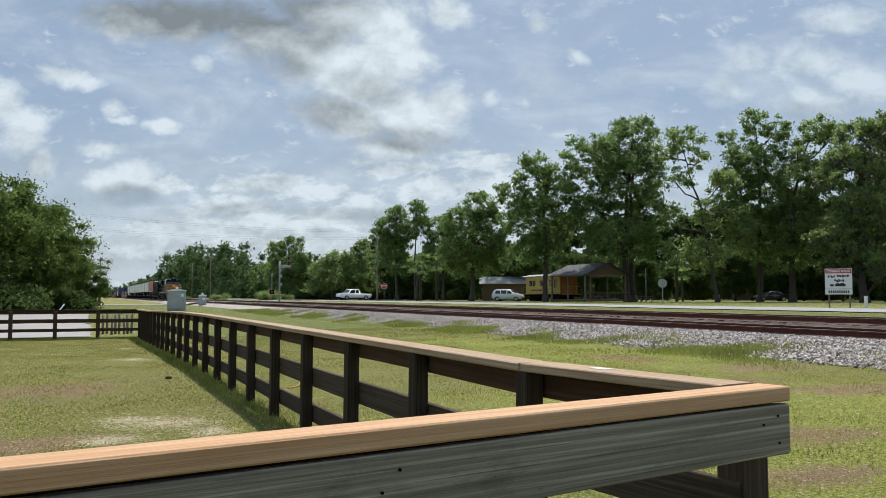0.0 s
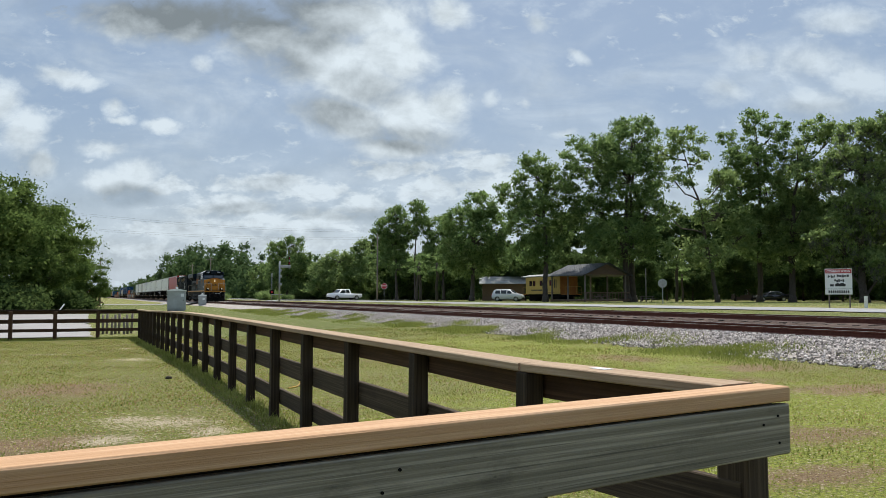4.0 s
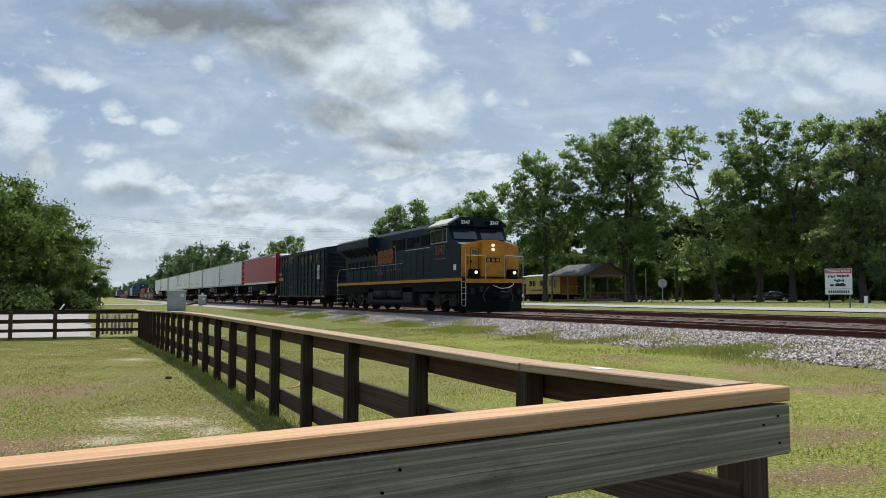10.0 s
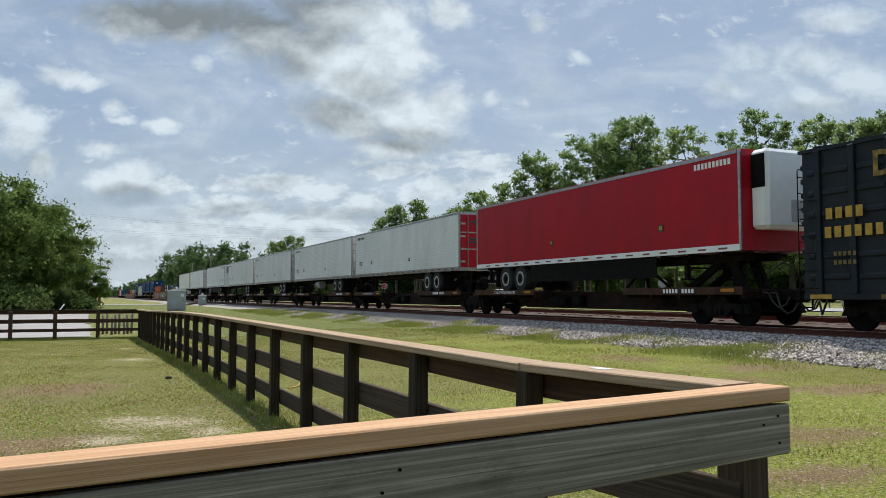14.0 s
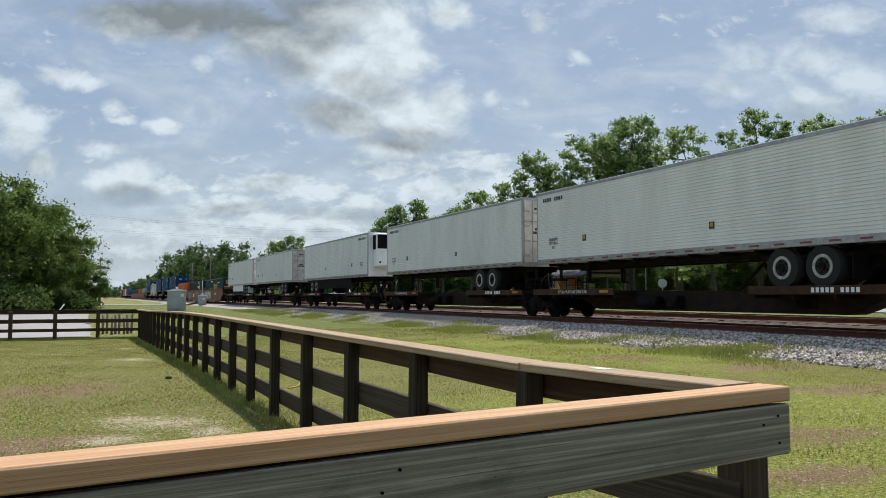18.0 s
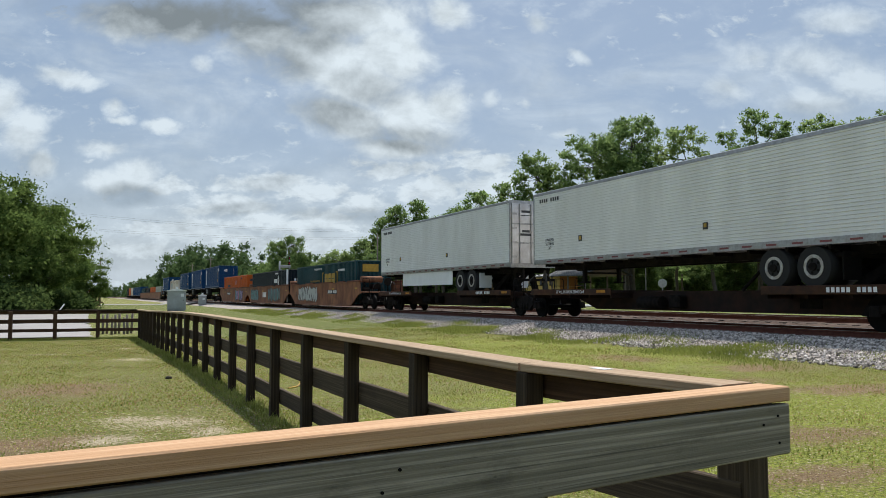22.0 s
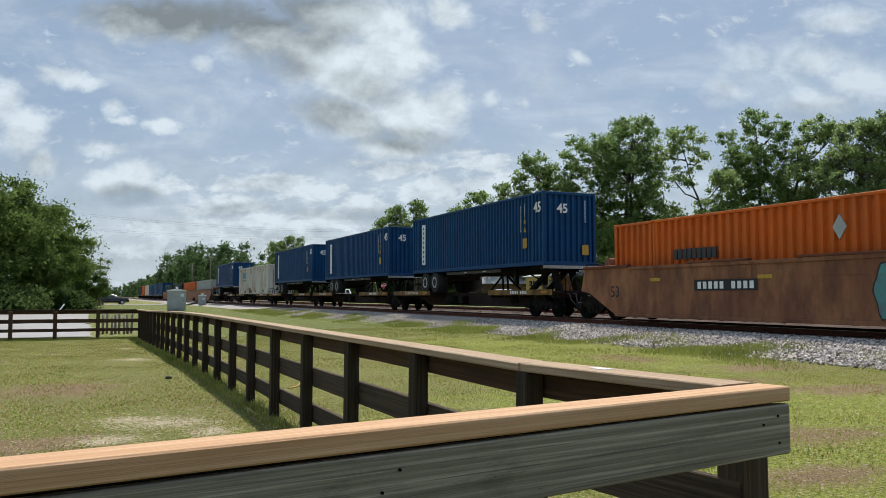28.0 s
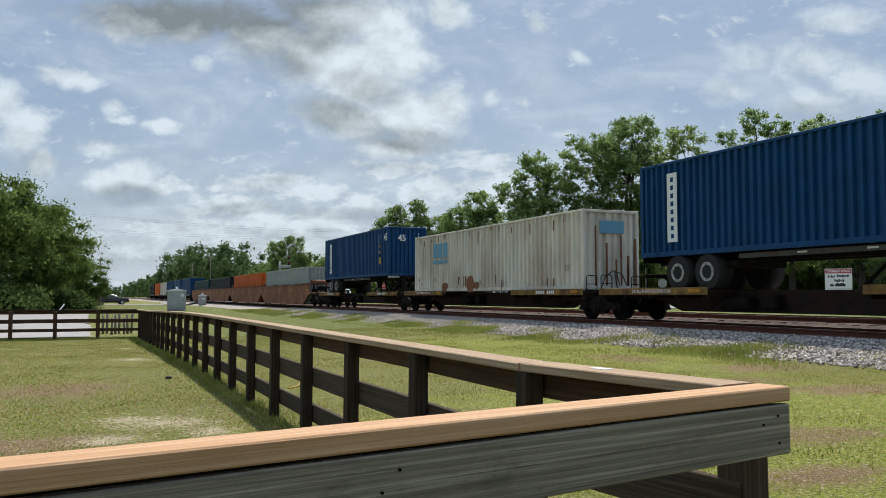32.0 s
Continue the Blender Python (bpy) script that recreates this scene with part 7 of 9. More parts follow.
def spine_car(label, L, q, edge=None, deck=1.0, front_truck=True, rear_truck=True, tf=-0.35, tr=0.35):
    """An articulated platform: a deep centre beam with wheel decks, a hitch stand and bogies."""
    c = thing("spine_car", label, "rail car")
    bm = bmesh.new()
    prism(bm, [(0.2, 0.80), (0.2, 0.98), (L - 0.2, 0.98), (L - 0.2, 0.80), (L - 2.3, 0.72), (L - 3.4, 0.36), (3.4, 0.36), (2.3, 0.72)], -0.38, 0.38, "x")
    part("centre_beam", bm, M_SPINE, c)
    for a, b in ((0.3, 5.6), (L - 5.6, L - 0.3)):
        pbox("wheel_deck", M_SPINE, c, -1.3, 1.3, a, b, deck - 0.09, deck + 0.02, 0.015, label="brown steel wheel deck")
        n = 4
        for i in range(n + 1):
            y = a + 0.1 + (b - a - 0.2) * i / n
            pbox("deck_bracket", M_SPINE, c, -1.25, 1.25, y - 0.05, y + 0.05, deck - 0.24, deck - 0.08)
        pbox("deck_edge", edge or M_DECK, c, -1.335, -1.3, a, b, deck - 0.14, deck + 0.08, 0.01, label="worn painted deck edge")
        pbox("reflector", M_YELLOW, c, -1.345, -1.336, a + 0.3, a + 0.8, deck - 0.06, deck + 0.03)
    bm = bmesh.new()
    for s in (-1, 1):
        rod(bm, (s * 0.5, L / 2 - 3.2, 0.98), (s * 0.12, L / 2 - 2.4, 1.75), 0.05, 6)
        rod(bm, (s * 0.5, L / 2 - 1.8, 0.98), (s * 0.12, L / 2 - 2.4, 1.75), 0.05, 6)
    part("air_reservoir", bm, M_GRIME, c)
    hitch = pbox("trailer_hitch", M_GRIME, c, -0.5, 0.5, 1.35, 2.05, 1.88, 2.03, 0.03)
    for s in (-1, 1):
        bm = bmesh.new()
        prism(bm, [(1.0, 0.98), (1.45, 1.9), (1.8, 1.9), (1.35, 0.98)], s * 0.4 - 0.07, s * 0.4 + 0.07, "x")
        part("hitch_strut", bm, M_GRIME, hitch)
        bm = bmesh.new()
        prism(bm, [(3.3, 0.98), (1.7, 1.9), (1.95, 1.98), (3.75, 0.98)], s * 0.4 - 0.07, s * 0.4 + 0.07, "x")
        part("hitch_brace", bm, M_GRIME, hitch)
    text_part("deck_stencil", "53' ALL PURPOSE SPINE CAR", 0.15, M_WLETTER, c, pose(-1.337, L - 3.1, deck - 0.03, *SIDE_ROT), 0.001, "small white stencil")
    for k in range(10):
        if k != 4:
            pbox("mark_bar", M_WLETTER, c, -1.341, -1.335, 2.2 + 0.14 * k, 2.29 + 0.14 * k, deck - 0.09, deck + 0.03)
    valve = pbox("brake_valve", M_GRIME, c, -0.75, -0.4, L / 2 + 0.6, L / 2 + 1.1, 0.45, 0.85, 0.05)
    prod("brake_reservoir", M_GRIME, c, (-0.62, L / 2 + 1.5, 0.62), (-0.62, L / 2 + 2.6, 0.62), 0.2, 12)
    pbox("data_plate", M_GRIME, c, -0.40, -0.384, L / 2 - 4.4, L / 2 - 3.7, 0.5, 0.78)
    for y in (0.25, L - 0.25):
        for s in (-1, 1):
            bm = bmesh.new()
            tube(bm, [(s * 1.2, y, 0.45), (s * 1.2, y, 1.5), (s * 1.15, y, 1.55), (s * 0.8, y, 1.55), (s * 0.75, y, 1.5), (s * 0.75, y, 0.75)], 0.018, 6)
            gi = part("grab_iron", bm, M_GRIME, c)
            for zz in (0.5, 0.8, 1.25):
                prod("rung", M_GRIME, gi, (s * 0.75, y, zz), (s * 1.2, y, zz), 0.014, 6)
    end_gear(c, 0.0, -1)
    end_gear(c, L, 1)
    if front_truck:
        freight_truck(c, tf)
    if rear_truck:
        freight_truck(c, L + tr)
    MOVERS.append((c, q))
    return c


def well_car(label, L, q, paint=None, tf=-0.9, tr=0.9, rear_truck=True, low=None):
    """A low container well between bogies; L is the well's own length."""
    paint = paint or M_WELL
    c = thing("well_car", label, "rail car")
    for s in (-1, 1):
        bm = bmesh.new()
        x = s * 1.42
        prism(bm, [(-1.1, 1.0), (-0.9, 1.74), (1.55, 1.78), (1.75, 1.72), (L - 1.75, 1.72), (L - 1.55, 1.78), (L + 0.9, 1.74), (L + 1.1, 1.0), (L + 0.6, 0.92), (L - 0.9, 0.20), (0.9, 0.20), (-0.6, 0.92)],
              x - 0.03, x + 0.03, "x")
        part("side_sheet", bm, paint, c)
        for a, b in ((-0.9, 1.6), (L - 1.6, L + 0.9)):
            pbox("end_chord", M_WELL_DARK, c, x - 0.09, x + 0.09, a, b, 1.74, 1.84, 0.015)
        pbox("top_chord", paint, c, x - 0.075, x + 0.075, 1.75, L - 1.75, 1.66, 1.76, 0.01)
        pbox("bottom_chord", paint, c, x - 0.075, x + 0.075, 0.9, L - 0.9, 0.16, 0.26, 0.01)
        for a, b in ((2.4, 4.2), (5.4, 9.0), (10.4, 13.0)):
            pbox("doubler_plate", paint, c, x + s * 0.03 - 0.012, x + s * 0.03 + 0.012, a, b, 1.32, 1.655)
            pbox("rail_tab", M_WELL_DARK, c, x - 0.085, x + 0.085, a + 0.1, b - 0.1, 1.76, 1.83, 0.02)
        for y in (-0.45, 4.9, 9.7, L - 3.2):
            pbox("yellow_reflector", M_GOLD, c, x + s * 0.034, x + s * 0.046, y, y + 0.5, 1.28, 1.38)
    pbox("well_floor", M_GRIME, c, -1.35, 1.35, 1.2, L - 1.2, 0.2, 0.3)
    for a, b in ((-1.0, 0.9), (L - 0.9, L + 1.0)):
        pbox("end_platform", paint, c, -1.35, 1.35, a, b, 1.02, 1.12, 0.02)
        y = a if a < 0 else b
        for s in (-1, 1):
            bm = bmesh.new()
            tube(bm, [(s * 1.3, y, 0.5), (s * 1.3, y, 1.9), (s * 1.25, y, 1.95), (s * 0.85, y, 1.95), (s * 0.8, y, 1.9), (s * 0.8, y, 0.5)], 0.02, 6)
            hr = part("end_handrail", bm, M_GRIME, c)
            for zz in (0.55, 0.9, 1.3, 1.6):
                prod("rung", M_GRIME, hr, (s * 0.8, y, zz), (s * 1.3, y, zz), 0.016, 6)
        prod("cross_rail", M_GRIME, c, (-0.8, y, 1.93), (0.8, y, 1.93), 0.02, 6)
        yy = (a + b) / 2
        prod("brake_wheel", M_GRIME, c, (0.45, y - 0.03, 1.75), (0.45, y + 0.03, 1.75), 0.26, 16)
        pbox("brake_box", M_GRIME, c, -0.95, -0.55, yy - 0.25, yy + 0.25, 1.12, 1.42, 0.04)
        prod("step_tread", M_WELL_DARK, c, (-1.35, yy - 0.4, 1.18), (-1.35, yy + 0.4, 1.18), 0.05, 8)
        prod("air_reservoir", paint, c, (-1.05, yy, 1.92), (0.35, yy, 1.92), 0.21, 14)
        for x in (-0.85, 0.15):
            pbox("reservoir_bracket", M_GRIME, c, x - 0.04, x + 0.04, yy - 0.12, yy + 0.12, 1.12, 1.75)
        prod("brake_cylinder", M_GRIME, c, (-0.2, (a + b) / 2 - 0.45, 1.45), (-0.2, (a + b) / 2 + 0.45, 1.45), 0.2, 12)
    end_gear(c, -1.0, -1, 0.9)
    end_gear(c, L + 1.0, 1, 0.9)
    freight_truck(c, tf)
    if rear_truck:
        freight_truck(c, L + tr)
    MOVERS.append((c, q))
    return c


def graffiti(parent, y0, y1, z0, z1, fill, edge, seed, x=-1.455):
    """A sprayed tag: a run of swollen overlapping shapes with a dark rim."""
    rng = random.Random(seed)
    n = max(4, int((y1 - y0) / 0.62))
    for k in range(n):
        cy = y0 + (y1 - y0) * (k + 0.5) / n
        cz = (z0 + z1) / 2 + rng.uniform(-0.05, 0.05)
        ry, rz = (y1 - y0) / n * rng.uniform(0.48, 0.62), (z1 - z0) / 2 * rng.uniform(0.8, 1.0)
        lob = rng.choice((3, 4, 5))
        ph = rng.uniform(0, 6)
        outline = []
        for i in range(22):
            a = i * 2 * math.pi / 22
            p = 4.0
            sq = (abs(math.cos(a)) ** p + abs(math.sin(a)) ** p) ** (-1 / p)
            r = sq * (0.88 + 0.13 * math.sin(lob * a + ph))
            outline.append((cy + ry * r * math.cos(a), cz + rz * r * math.sin(a)))
        o = 0.0008 * (k % 3)
        bm = bmesh.new()
        prism(bm, [((p0 - cy) * 1.12 + cy, (p1 - cz) * 1.06 + cz) for p0, p1 in outline], x - 0.003 - o, x + 0.02, "x")
        rim = part("tag_rim", bm, edge, parent)
        bm = bmesh.new()
        prism(bm, outline, x - 0.007 - o, x - 0.0035 - o, "x")
        part("tag_fill", bm, fill[k % len(fill)], rim)
        for _ in range(2):
            a = rng.uniform(0, 6.28)
            bm = bmesh.new()
            yy, zz = cy + 0.25 * ry * math.cos(a), cz + 0.45 * rz * math.sin(a)
            w, h = ry * rng.uniform(0.06, 0.16), rz * rng.uniform(0.2, 0.45)
            prism(bm, [(yy - w, zz - h), (yy + w, zz - h * 0.7), (yy + w * 0.7, zz + h), (yy - w * 0.6, zz + h * 0.8)], x - 0.010 - o, x - 0.0075 - o, "x")
            part("tag_stroke", bm, edge, rim)


M_REDTAPE = mat("red_reflective_tape", (0.20, 0.055, 0.055), 0.5, var=(0.12, 0.06, 0.06), scale=3)
# seam grey, with the groove shade put into the colour
M_SEAM = mat("rib_shade_grey", (0.50, 0.50, 0.49), 0.6, var=(0.66, 0.66, 0.65), scale=1.3)
M_RIMDISH = mat("rim_dish", (0.48, 0.48, 0.47), 0.6, var=(0.16, 0.155, 0.15), scale=9)
M_RIM = mat("pale_wheel_paint", (0.50, 0.49, 0.46), 0.6, var=(0.30, 0.28, 0.25), scale=7, var2=(0.12, 0.09, 0.07), scale2=4, amount2=0.5)
M_STAINLESS = mat("stainless_quilted_steel", (0.60, 0.60, 0.61), 0.32, 0.9, var=(0.42, 0.40, 0.39), scale=1.6, bump=0.5, bump_scale=26)
M_DECKTAN = mat("worn_yellow_deck_edge", (0.27, 0.165, 0.05), 0.8, var=(0.10, 0.05, 0.022), scale=2.2, bump=0.15, var2=(0.04, 0.024, 0.016), scale2=0.9, amount2=0.6, spec=0.2)
M_HOSE = mat("rubber_hose", (0.05, 0.048, 0.045), 0.7)
M_DIMGOLD = mat("worn_gold_stencil", (0.16, 0.11, 0.03), 0.7)
M_LETTER = mat("dark_lettering", (0.05, 0.05, 0.055), 0.6)
M_WLETTER = mat("white_lettering", (0.72, 0.73, 0.73), 0.5)
M_WELL_DARK = mat("dark_brown_patch", (0.16, 0.058, 0.03), 0.75, var=(0.12, 0.045, 0.026), scale=1.5, spec=0.2)
M_SILVER = mat("silver_spray", (0.42, 0.44, 0.42), 0.6)
M_SPRAY_TEAL = mat("teal_spray", (0.07, 0.26, 0.25), 0.6, var=(0.12, 0.13, 0.16), scale=4)
M_SPRAY_PINK = mat("pink_spray", (0.42, 0.14, 0.20), 0.6)
M_SPRAY_VIOLET = mat("violet_spray", (0.24, 0.20, 0.36), 0.6)
M_SPRAY_DARK = mat("dark_spray", (0.025, 0.025, 0.03), 0.7)
M_SPRAY_GREY = mat("grey_spray", (0.13, 0.15, 0.15), 0.7)
M_CREAMPATCH = mat("cream_spray", (0.55, 0.47, 0.24), 0.7)
M_LOGOBLUE = mat("faded_blue_print", (0.12, 0.30, 0.42), 0.6)
M_RUSTSTAIN = mat("rust_stain", (0.15, 0.06, 0.03), 0.85, var=(0.22, 0.10, 0.05), scale=9)
M_LAMP = mat("lit_headlight", (0.9, 0.85, 0.7), 0.3, emit=((1.0, 0.80, 0.50), 0.75))


def boxcar(q):
    c = thing("boxcar", "dark blue-black ribbed boxcar with gold lettering", "rail car")
    L, w, z0, z1 = 16.0, 1.5, 0.86, 4.30
    pbox("body", M_BOXCAR, c, -w + 0.06, w - 0.06, 0.06, L - 0.06, z0, z1, 0.02)
    bm = bmesh.new()
    prism(bm, [(-w, z1 - 0.02), (-w, z1 + 0.06), (0, z1 + 0.30), (w, z1 + 0.06), (w, z1 - 0.02)], 0.0, L)
    roof = part("roof", bm, M_BOXCAR, c)
    bm = bmesh.new()
    prism(bm, [(-w - 0.01, z1 + 0.06), (-w - 0.01, z1 + 0.10), (0, z1 + 0.34), (w + 0.01, z1 + 0.10), (w + 0.01, z1 + 0.06), (0, z1 + 0.30)], -0.04, 0.04)
    rib = part("roof_rib", bm, M_BOXCAR, roof)
    rib.matrix_basis = pose(0, 0.5, 0)
    for i in range(1, 14):
        shared("roof_rib", rib, roof, pose(0, 0.5 + i * (L - 1) / 13, 0))
    d0, d1 = 8.55, 11.85
    ys = [0.55, 1.75, 2.95, 4.15, 5.35, 6.5, 7.6] + [12.6, 13.55, 14.5, 15.45]
    for s in (-1, 1):
        for y in ys:
            pbox("side_post", M_BOXCAR, c, s * (w - 0.03) - 0.06, s * (w - 0.03) + 0.06, y - 0.08, y + 0.08, z0, z1, 0.02)
        edges = [0.12] + ys[:7] + [d0 - 0.05]
        for a, b in list(zip(edges, edges[1:])) + list(zip([d1 + 0.05] + ys[7:], ys[7:] + [L - 0.12])):
            for k in range(6):
                zz = z0 + 0.35 + k * 0.5
                bm = bmesh.new()
                x0 = s * (w - 0.062)
                prism(bm, [(x0, zz - 0.02), (x0 + s * 0.045, zz + 0.02), (x0 + s * 0.045, zz + 0.09), (x0, zz + 0.15)], a + 0.12, b - 0.12)
                part("panel_rib", bm, M_BOXCAR, c)
        door = pbox("door", M_BOXCAR, c, s * (w + 0.0) - 0.03, s * (w + 0.0) + 0.03, d0, d1, z0 + 0.1, z1 - 0.12, 0.01)
        for y in (d0 + 0.4, d0 + 1.1, d0 + 1.65, d0 + 2.2, d0 + 2.9):
            prod("lock_bar", M_BOXCAR, door, (s * (w + 0.06), y, z0 + 0.15), (s * (w + 0.06), y, z1 - 0.2), 0.022, 6)
        for zz in (1.1, 1.5, 1.9, 2.3, 2.7, 3.1, 3.5):
            pbox("door_rib", M_BOXCAR, door, s * (w + 0.03) - 0.03, s * (w + 0.03) + 0.03, d0 + 0.12, d1 - 0.12, zz, zz + 0.09, 0.02)
        prod("door_handle", M_STEEL, door, (s * (w + 0.09), d0 + 1.65, 1.5), (s * (w + 0.09), d0 + 2.15, 1.62), 0.02, 6)
        pbox("door_track", M_BOXCAR, c, s * (w + 0.03) - 0.05, s * (w + 0.03) + 0.05, 5.2, d1 + 0.3, z1 - 0.12, z1 - 0.03)
        pbox("side_sill", M_BOXCAR, c, s * (w - 0.04) - 0.05, s * (w - 0.04) + 0.05, 0.1, L - 0.1, z0 - 0.12, z0 + 0.02, 0.01)
        for y in (0.3, 2.6, 4.9, 11.2, 13.2, 15.1):
            pbox("yellow_stencil", M_GOLD if y in (0.3, 15.1) else M_DIMGOLD, c, s * (w + 0.012) - 0.004, s * (w + 0.012) + 0.004, y, y + 0.62, z0 - 0.10, z0 - 0.0)
    for y in (0.0, L):
        for k in range(9):
            zz = z0 + 0.3 + k * 0.34
            pbox("end_rib", M_BOXCAR, c, -w + 0.1, w - 0.1, y - 0.06, y + 0.06, zz, zz + 0.16, 0.04)
    for y in (-0.12, L + 0.12):
        for s in (-1, 1):
            zt = 3.9 if s < 0 else 1.8
            bm = bmesh.new()
            tube(bm, [(s * 1.0, y, 0.5), (s * 1.0, y, zt), (s * 1.02, y, zt + 0.04), (s * 1.38, y, zt + 0.04), (s * 1.4, y, zt), (s * 1.4, y, 0.5)], 0.016, 6)
            lad = part("ladder", bm, M_GRIME, c)
            for k in range(9 if s < 0 else 4):
                prod("rung", M_GRIME, lad, (s * 1.0, y, 0.55 + k * 0.4), (s * 1.4, y, 0.55 + k * 0.4), 0.014, 6)
    end_gear(c, 0.0, -1)
    end_gear(c, L, 1)
    for k in range(6):
        prod("side_rung", M_GRIME, c, (-w - 0.07, L - 0.55, 1.0 + k * 0.42), (-w - 0.07, L - 0.1, 1.0 + k * 0.42), 0.014, 6)
        prod("side_rung", M_GRIME, c, (-w - 0.07, 0.1, 1.0 + k * 0.42), (-w - 0.07, 0.55, 1.0 + k * 0.42), 0.014, 6)
    bm = bmesh.new()
    box(bm, -0.3, 0.3, 0.2, L - 0.2, 0.55, 0.88)
    part("underframe", bm, M_GRIME, c)
    prod("brake_reservoir", M_GRIME, c, (-0.8, 6.2, 0.62), (-0.8, 8.4, 0.62), 0.2, 12)
    vent = pbox("vent_panel", M_BOXCAR, c, -w - 0.03, -w - 0.01, 1.55, 2.25, 2.1, 3.15, label="louvred panel with white slats")
    for k in range(15):
        pbox("slat", M_WLETTER, vent, -w - 0.045, -w - 0.03, 1.57, 2.23, 2.12 + k * 0.069, 2.155 + k * 0.069)
    x = -w - 0.035
    for ch, y, zz, sz in (("D", 13.65, 3.72, 0.78), ("O", 12.55, 3.72, 0.78), ("N", 11.15, 3.80, 0.72), ("O", 10.55, 3.80, 0.72), ("T", 9.98, 3.80, 0.72),
                          ("H", 7.05, 3.66, 0.80), ("U", 5.55, 3.68, 0.80), ("M", 4.1, 3.68, 0.80), ("P", 2.35, 3.72, 0.84)):
        text_part("gold_letter", ch, sz * 1.0, M_BOXGOLD, c, pose(x - (0.03 if 9 < y < 12 else 0), y, zz, *SIDE_ROT), 0.004, bold=0.022)
    # reporting marks as bars
    for k in range(4):
        pbox("gold_stencil", M_GOLD, c, x - 0.003, x, 14.2 + 0.27 * k, 14.38 + 0.27 * k, 2.62, 2.88)
    for k in range(6):
        pbox("gold_stencil", M_GOLD, c, x - 0.003, x, 13.7 + 0.27 * k, 13.88 + 0.27 * k, 2.18, 2.44)
    for k in range(5):
        pbox("small_stencil", M_DIMGOLD, c, x - 0.003, x, 14.4 + 0.13 * k, 14.48 + 0.13 * k, 1.55, 1.65)
        pbox("small_stencil", M_DIMGOLD, c, x - 0.003, x, 14.4 + 0.13 * k, 14.48 + 0.13 * k, 1.75, 1.85)
        pbox("small_stencil", M_DIMGOLD, c, x - 0.003, x, 0.9 + 0.1 * k, 0.96 + 0.1 * k, 1.3, 1.38)
    freight_truck(c, 2.0)
    freight_truck(c, L - 2.0)
    MOVERS.append((c, q))


# order along the train: distance of each front end behind the plan's origin at the start
boxcar(197.2)
M_CABROOF = mat("cab_roof_paint", (0.50, 0.50, 0.47), 0.5, var=(0.42, 0.42, 0.40), scale=2)
M_HANDRAIL = mat("handrail_paint", (0.36, 0.34, 0.28), 0.5)
M_LOGO = mat("faded_gold_logo", (0.25, 0.085, 0.018), 0.7, var=(0.13, 0.045, 0.015), scale=4)
M_TANK = mat("grimy_grey_tank", (0.024, 0.024, 0.025), 0.7, var=(0.012, 0.012, 0.012), scale=2, var2=(0.012, 0.011, 0.01), scale2=0.8, spec=0.2)


def loco_truck(parent, y):
    bm = bmesh.new()
    for s in (-1, 1):
        x = s * 1.08
        prism(bm, [(y - 2.6, 0.55), (y - 2.5, 0.95), (y + 2.5, 0.95), (y + 2.6, 0.55), (y + 2.2, 0.42), (y + 1.5, 0.62), (y + 1.0, 0.62), (y + 0.35, 0.40), (y - 0.35, 0.40), (y - 1.0, 0.62),
                   (y - 1.5, 0.62), (y - 2.2, 0.42)], x - 0.08, x + 0.08, "x")
    t = part("bogie", bm, M_TANK, parent, "grimy three-axle bogie")
    for k in (-1.9, 0.0, 1.9):
        bm = bmesh.new()
        for s in (-1, 1):
            wheel_mesh(bm, s * 0.75, y + k, 0.52, 0.14)
        rod(bm, (-1.0, y + k, 0.52), (1.0, y + k, 0.52), 0.1, 8)
        part("wheelset", bm, M_BLACK, t)
        bm = bmesh.new()
        for s in (-1, 1):
            box(bm, s * 1.18 - 0.07, s * 1.18 + 0.07, y + k - 0.24, y + k + 0.24, 0.30, 0.76, 0.05)
            part("journal_box", bm, M_TANK, t)
            for d in (-0.35, 0.35):
                pbox("pedestal", M_TANK, t, s * 1.18 - 0.05, s * 1.18 + 0.05, y + k + d - 0.07, y + k + d + 0.07, 0.36, 0.9, 0.02)
            bm = bmesh.new()
        bm.free()
    for s in (-1, 1):
        for d in (-1.0, 1.0):
            prod("brake_cylinder", M_TANK, t, (s * 1.22, y + d - 0.3, 0.82), (s * 1.22, y + d + 0.3, 0.82), 0.09, 10)
        pbox("side_bearing", M_TANK, t, s * 1.2 - 0.04, s * 1.2 + 0.04, y - 0.28, y + 0.28, 0.78, 1.05, 0.02)


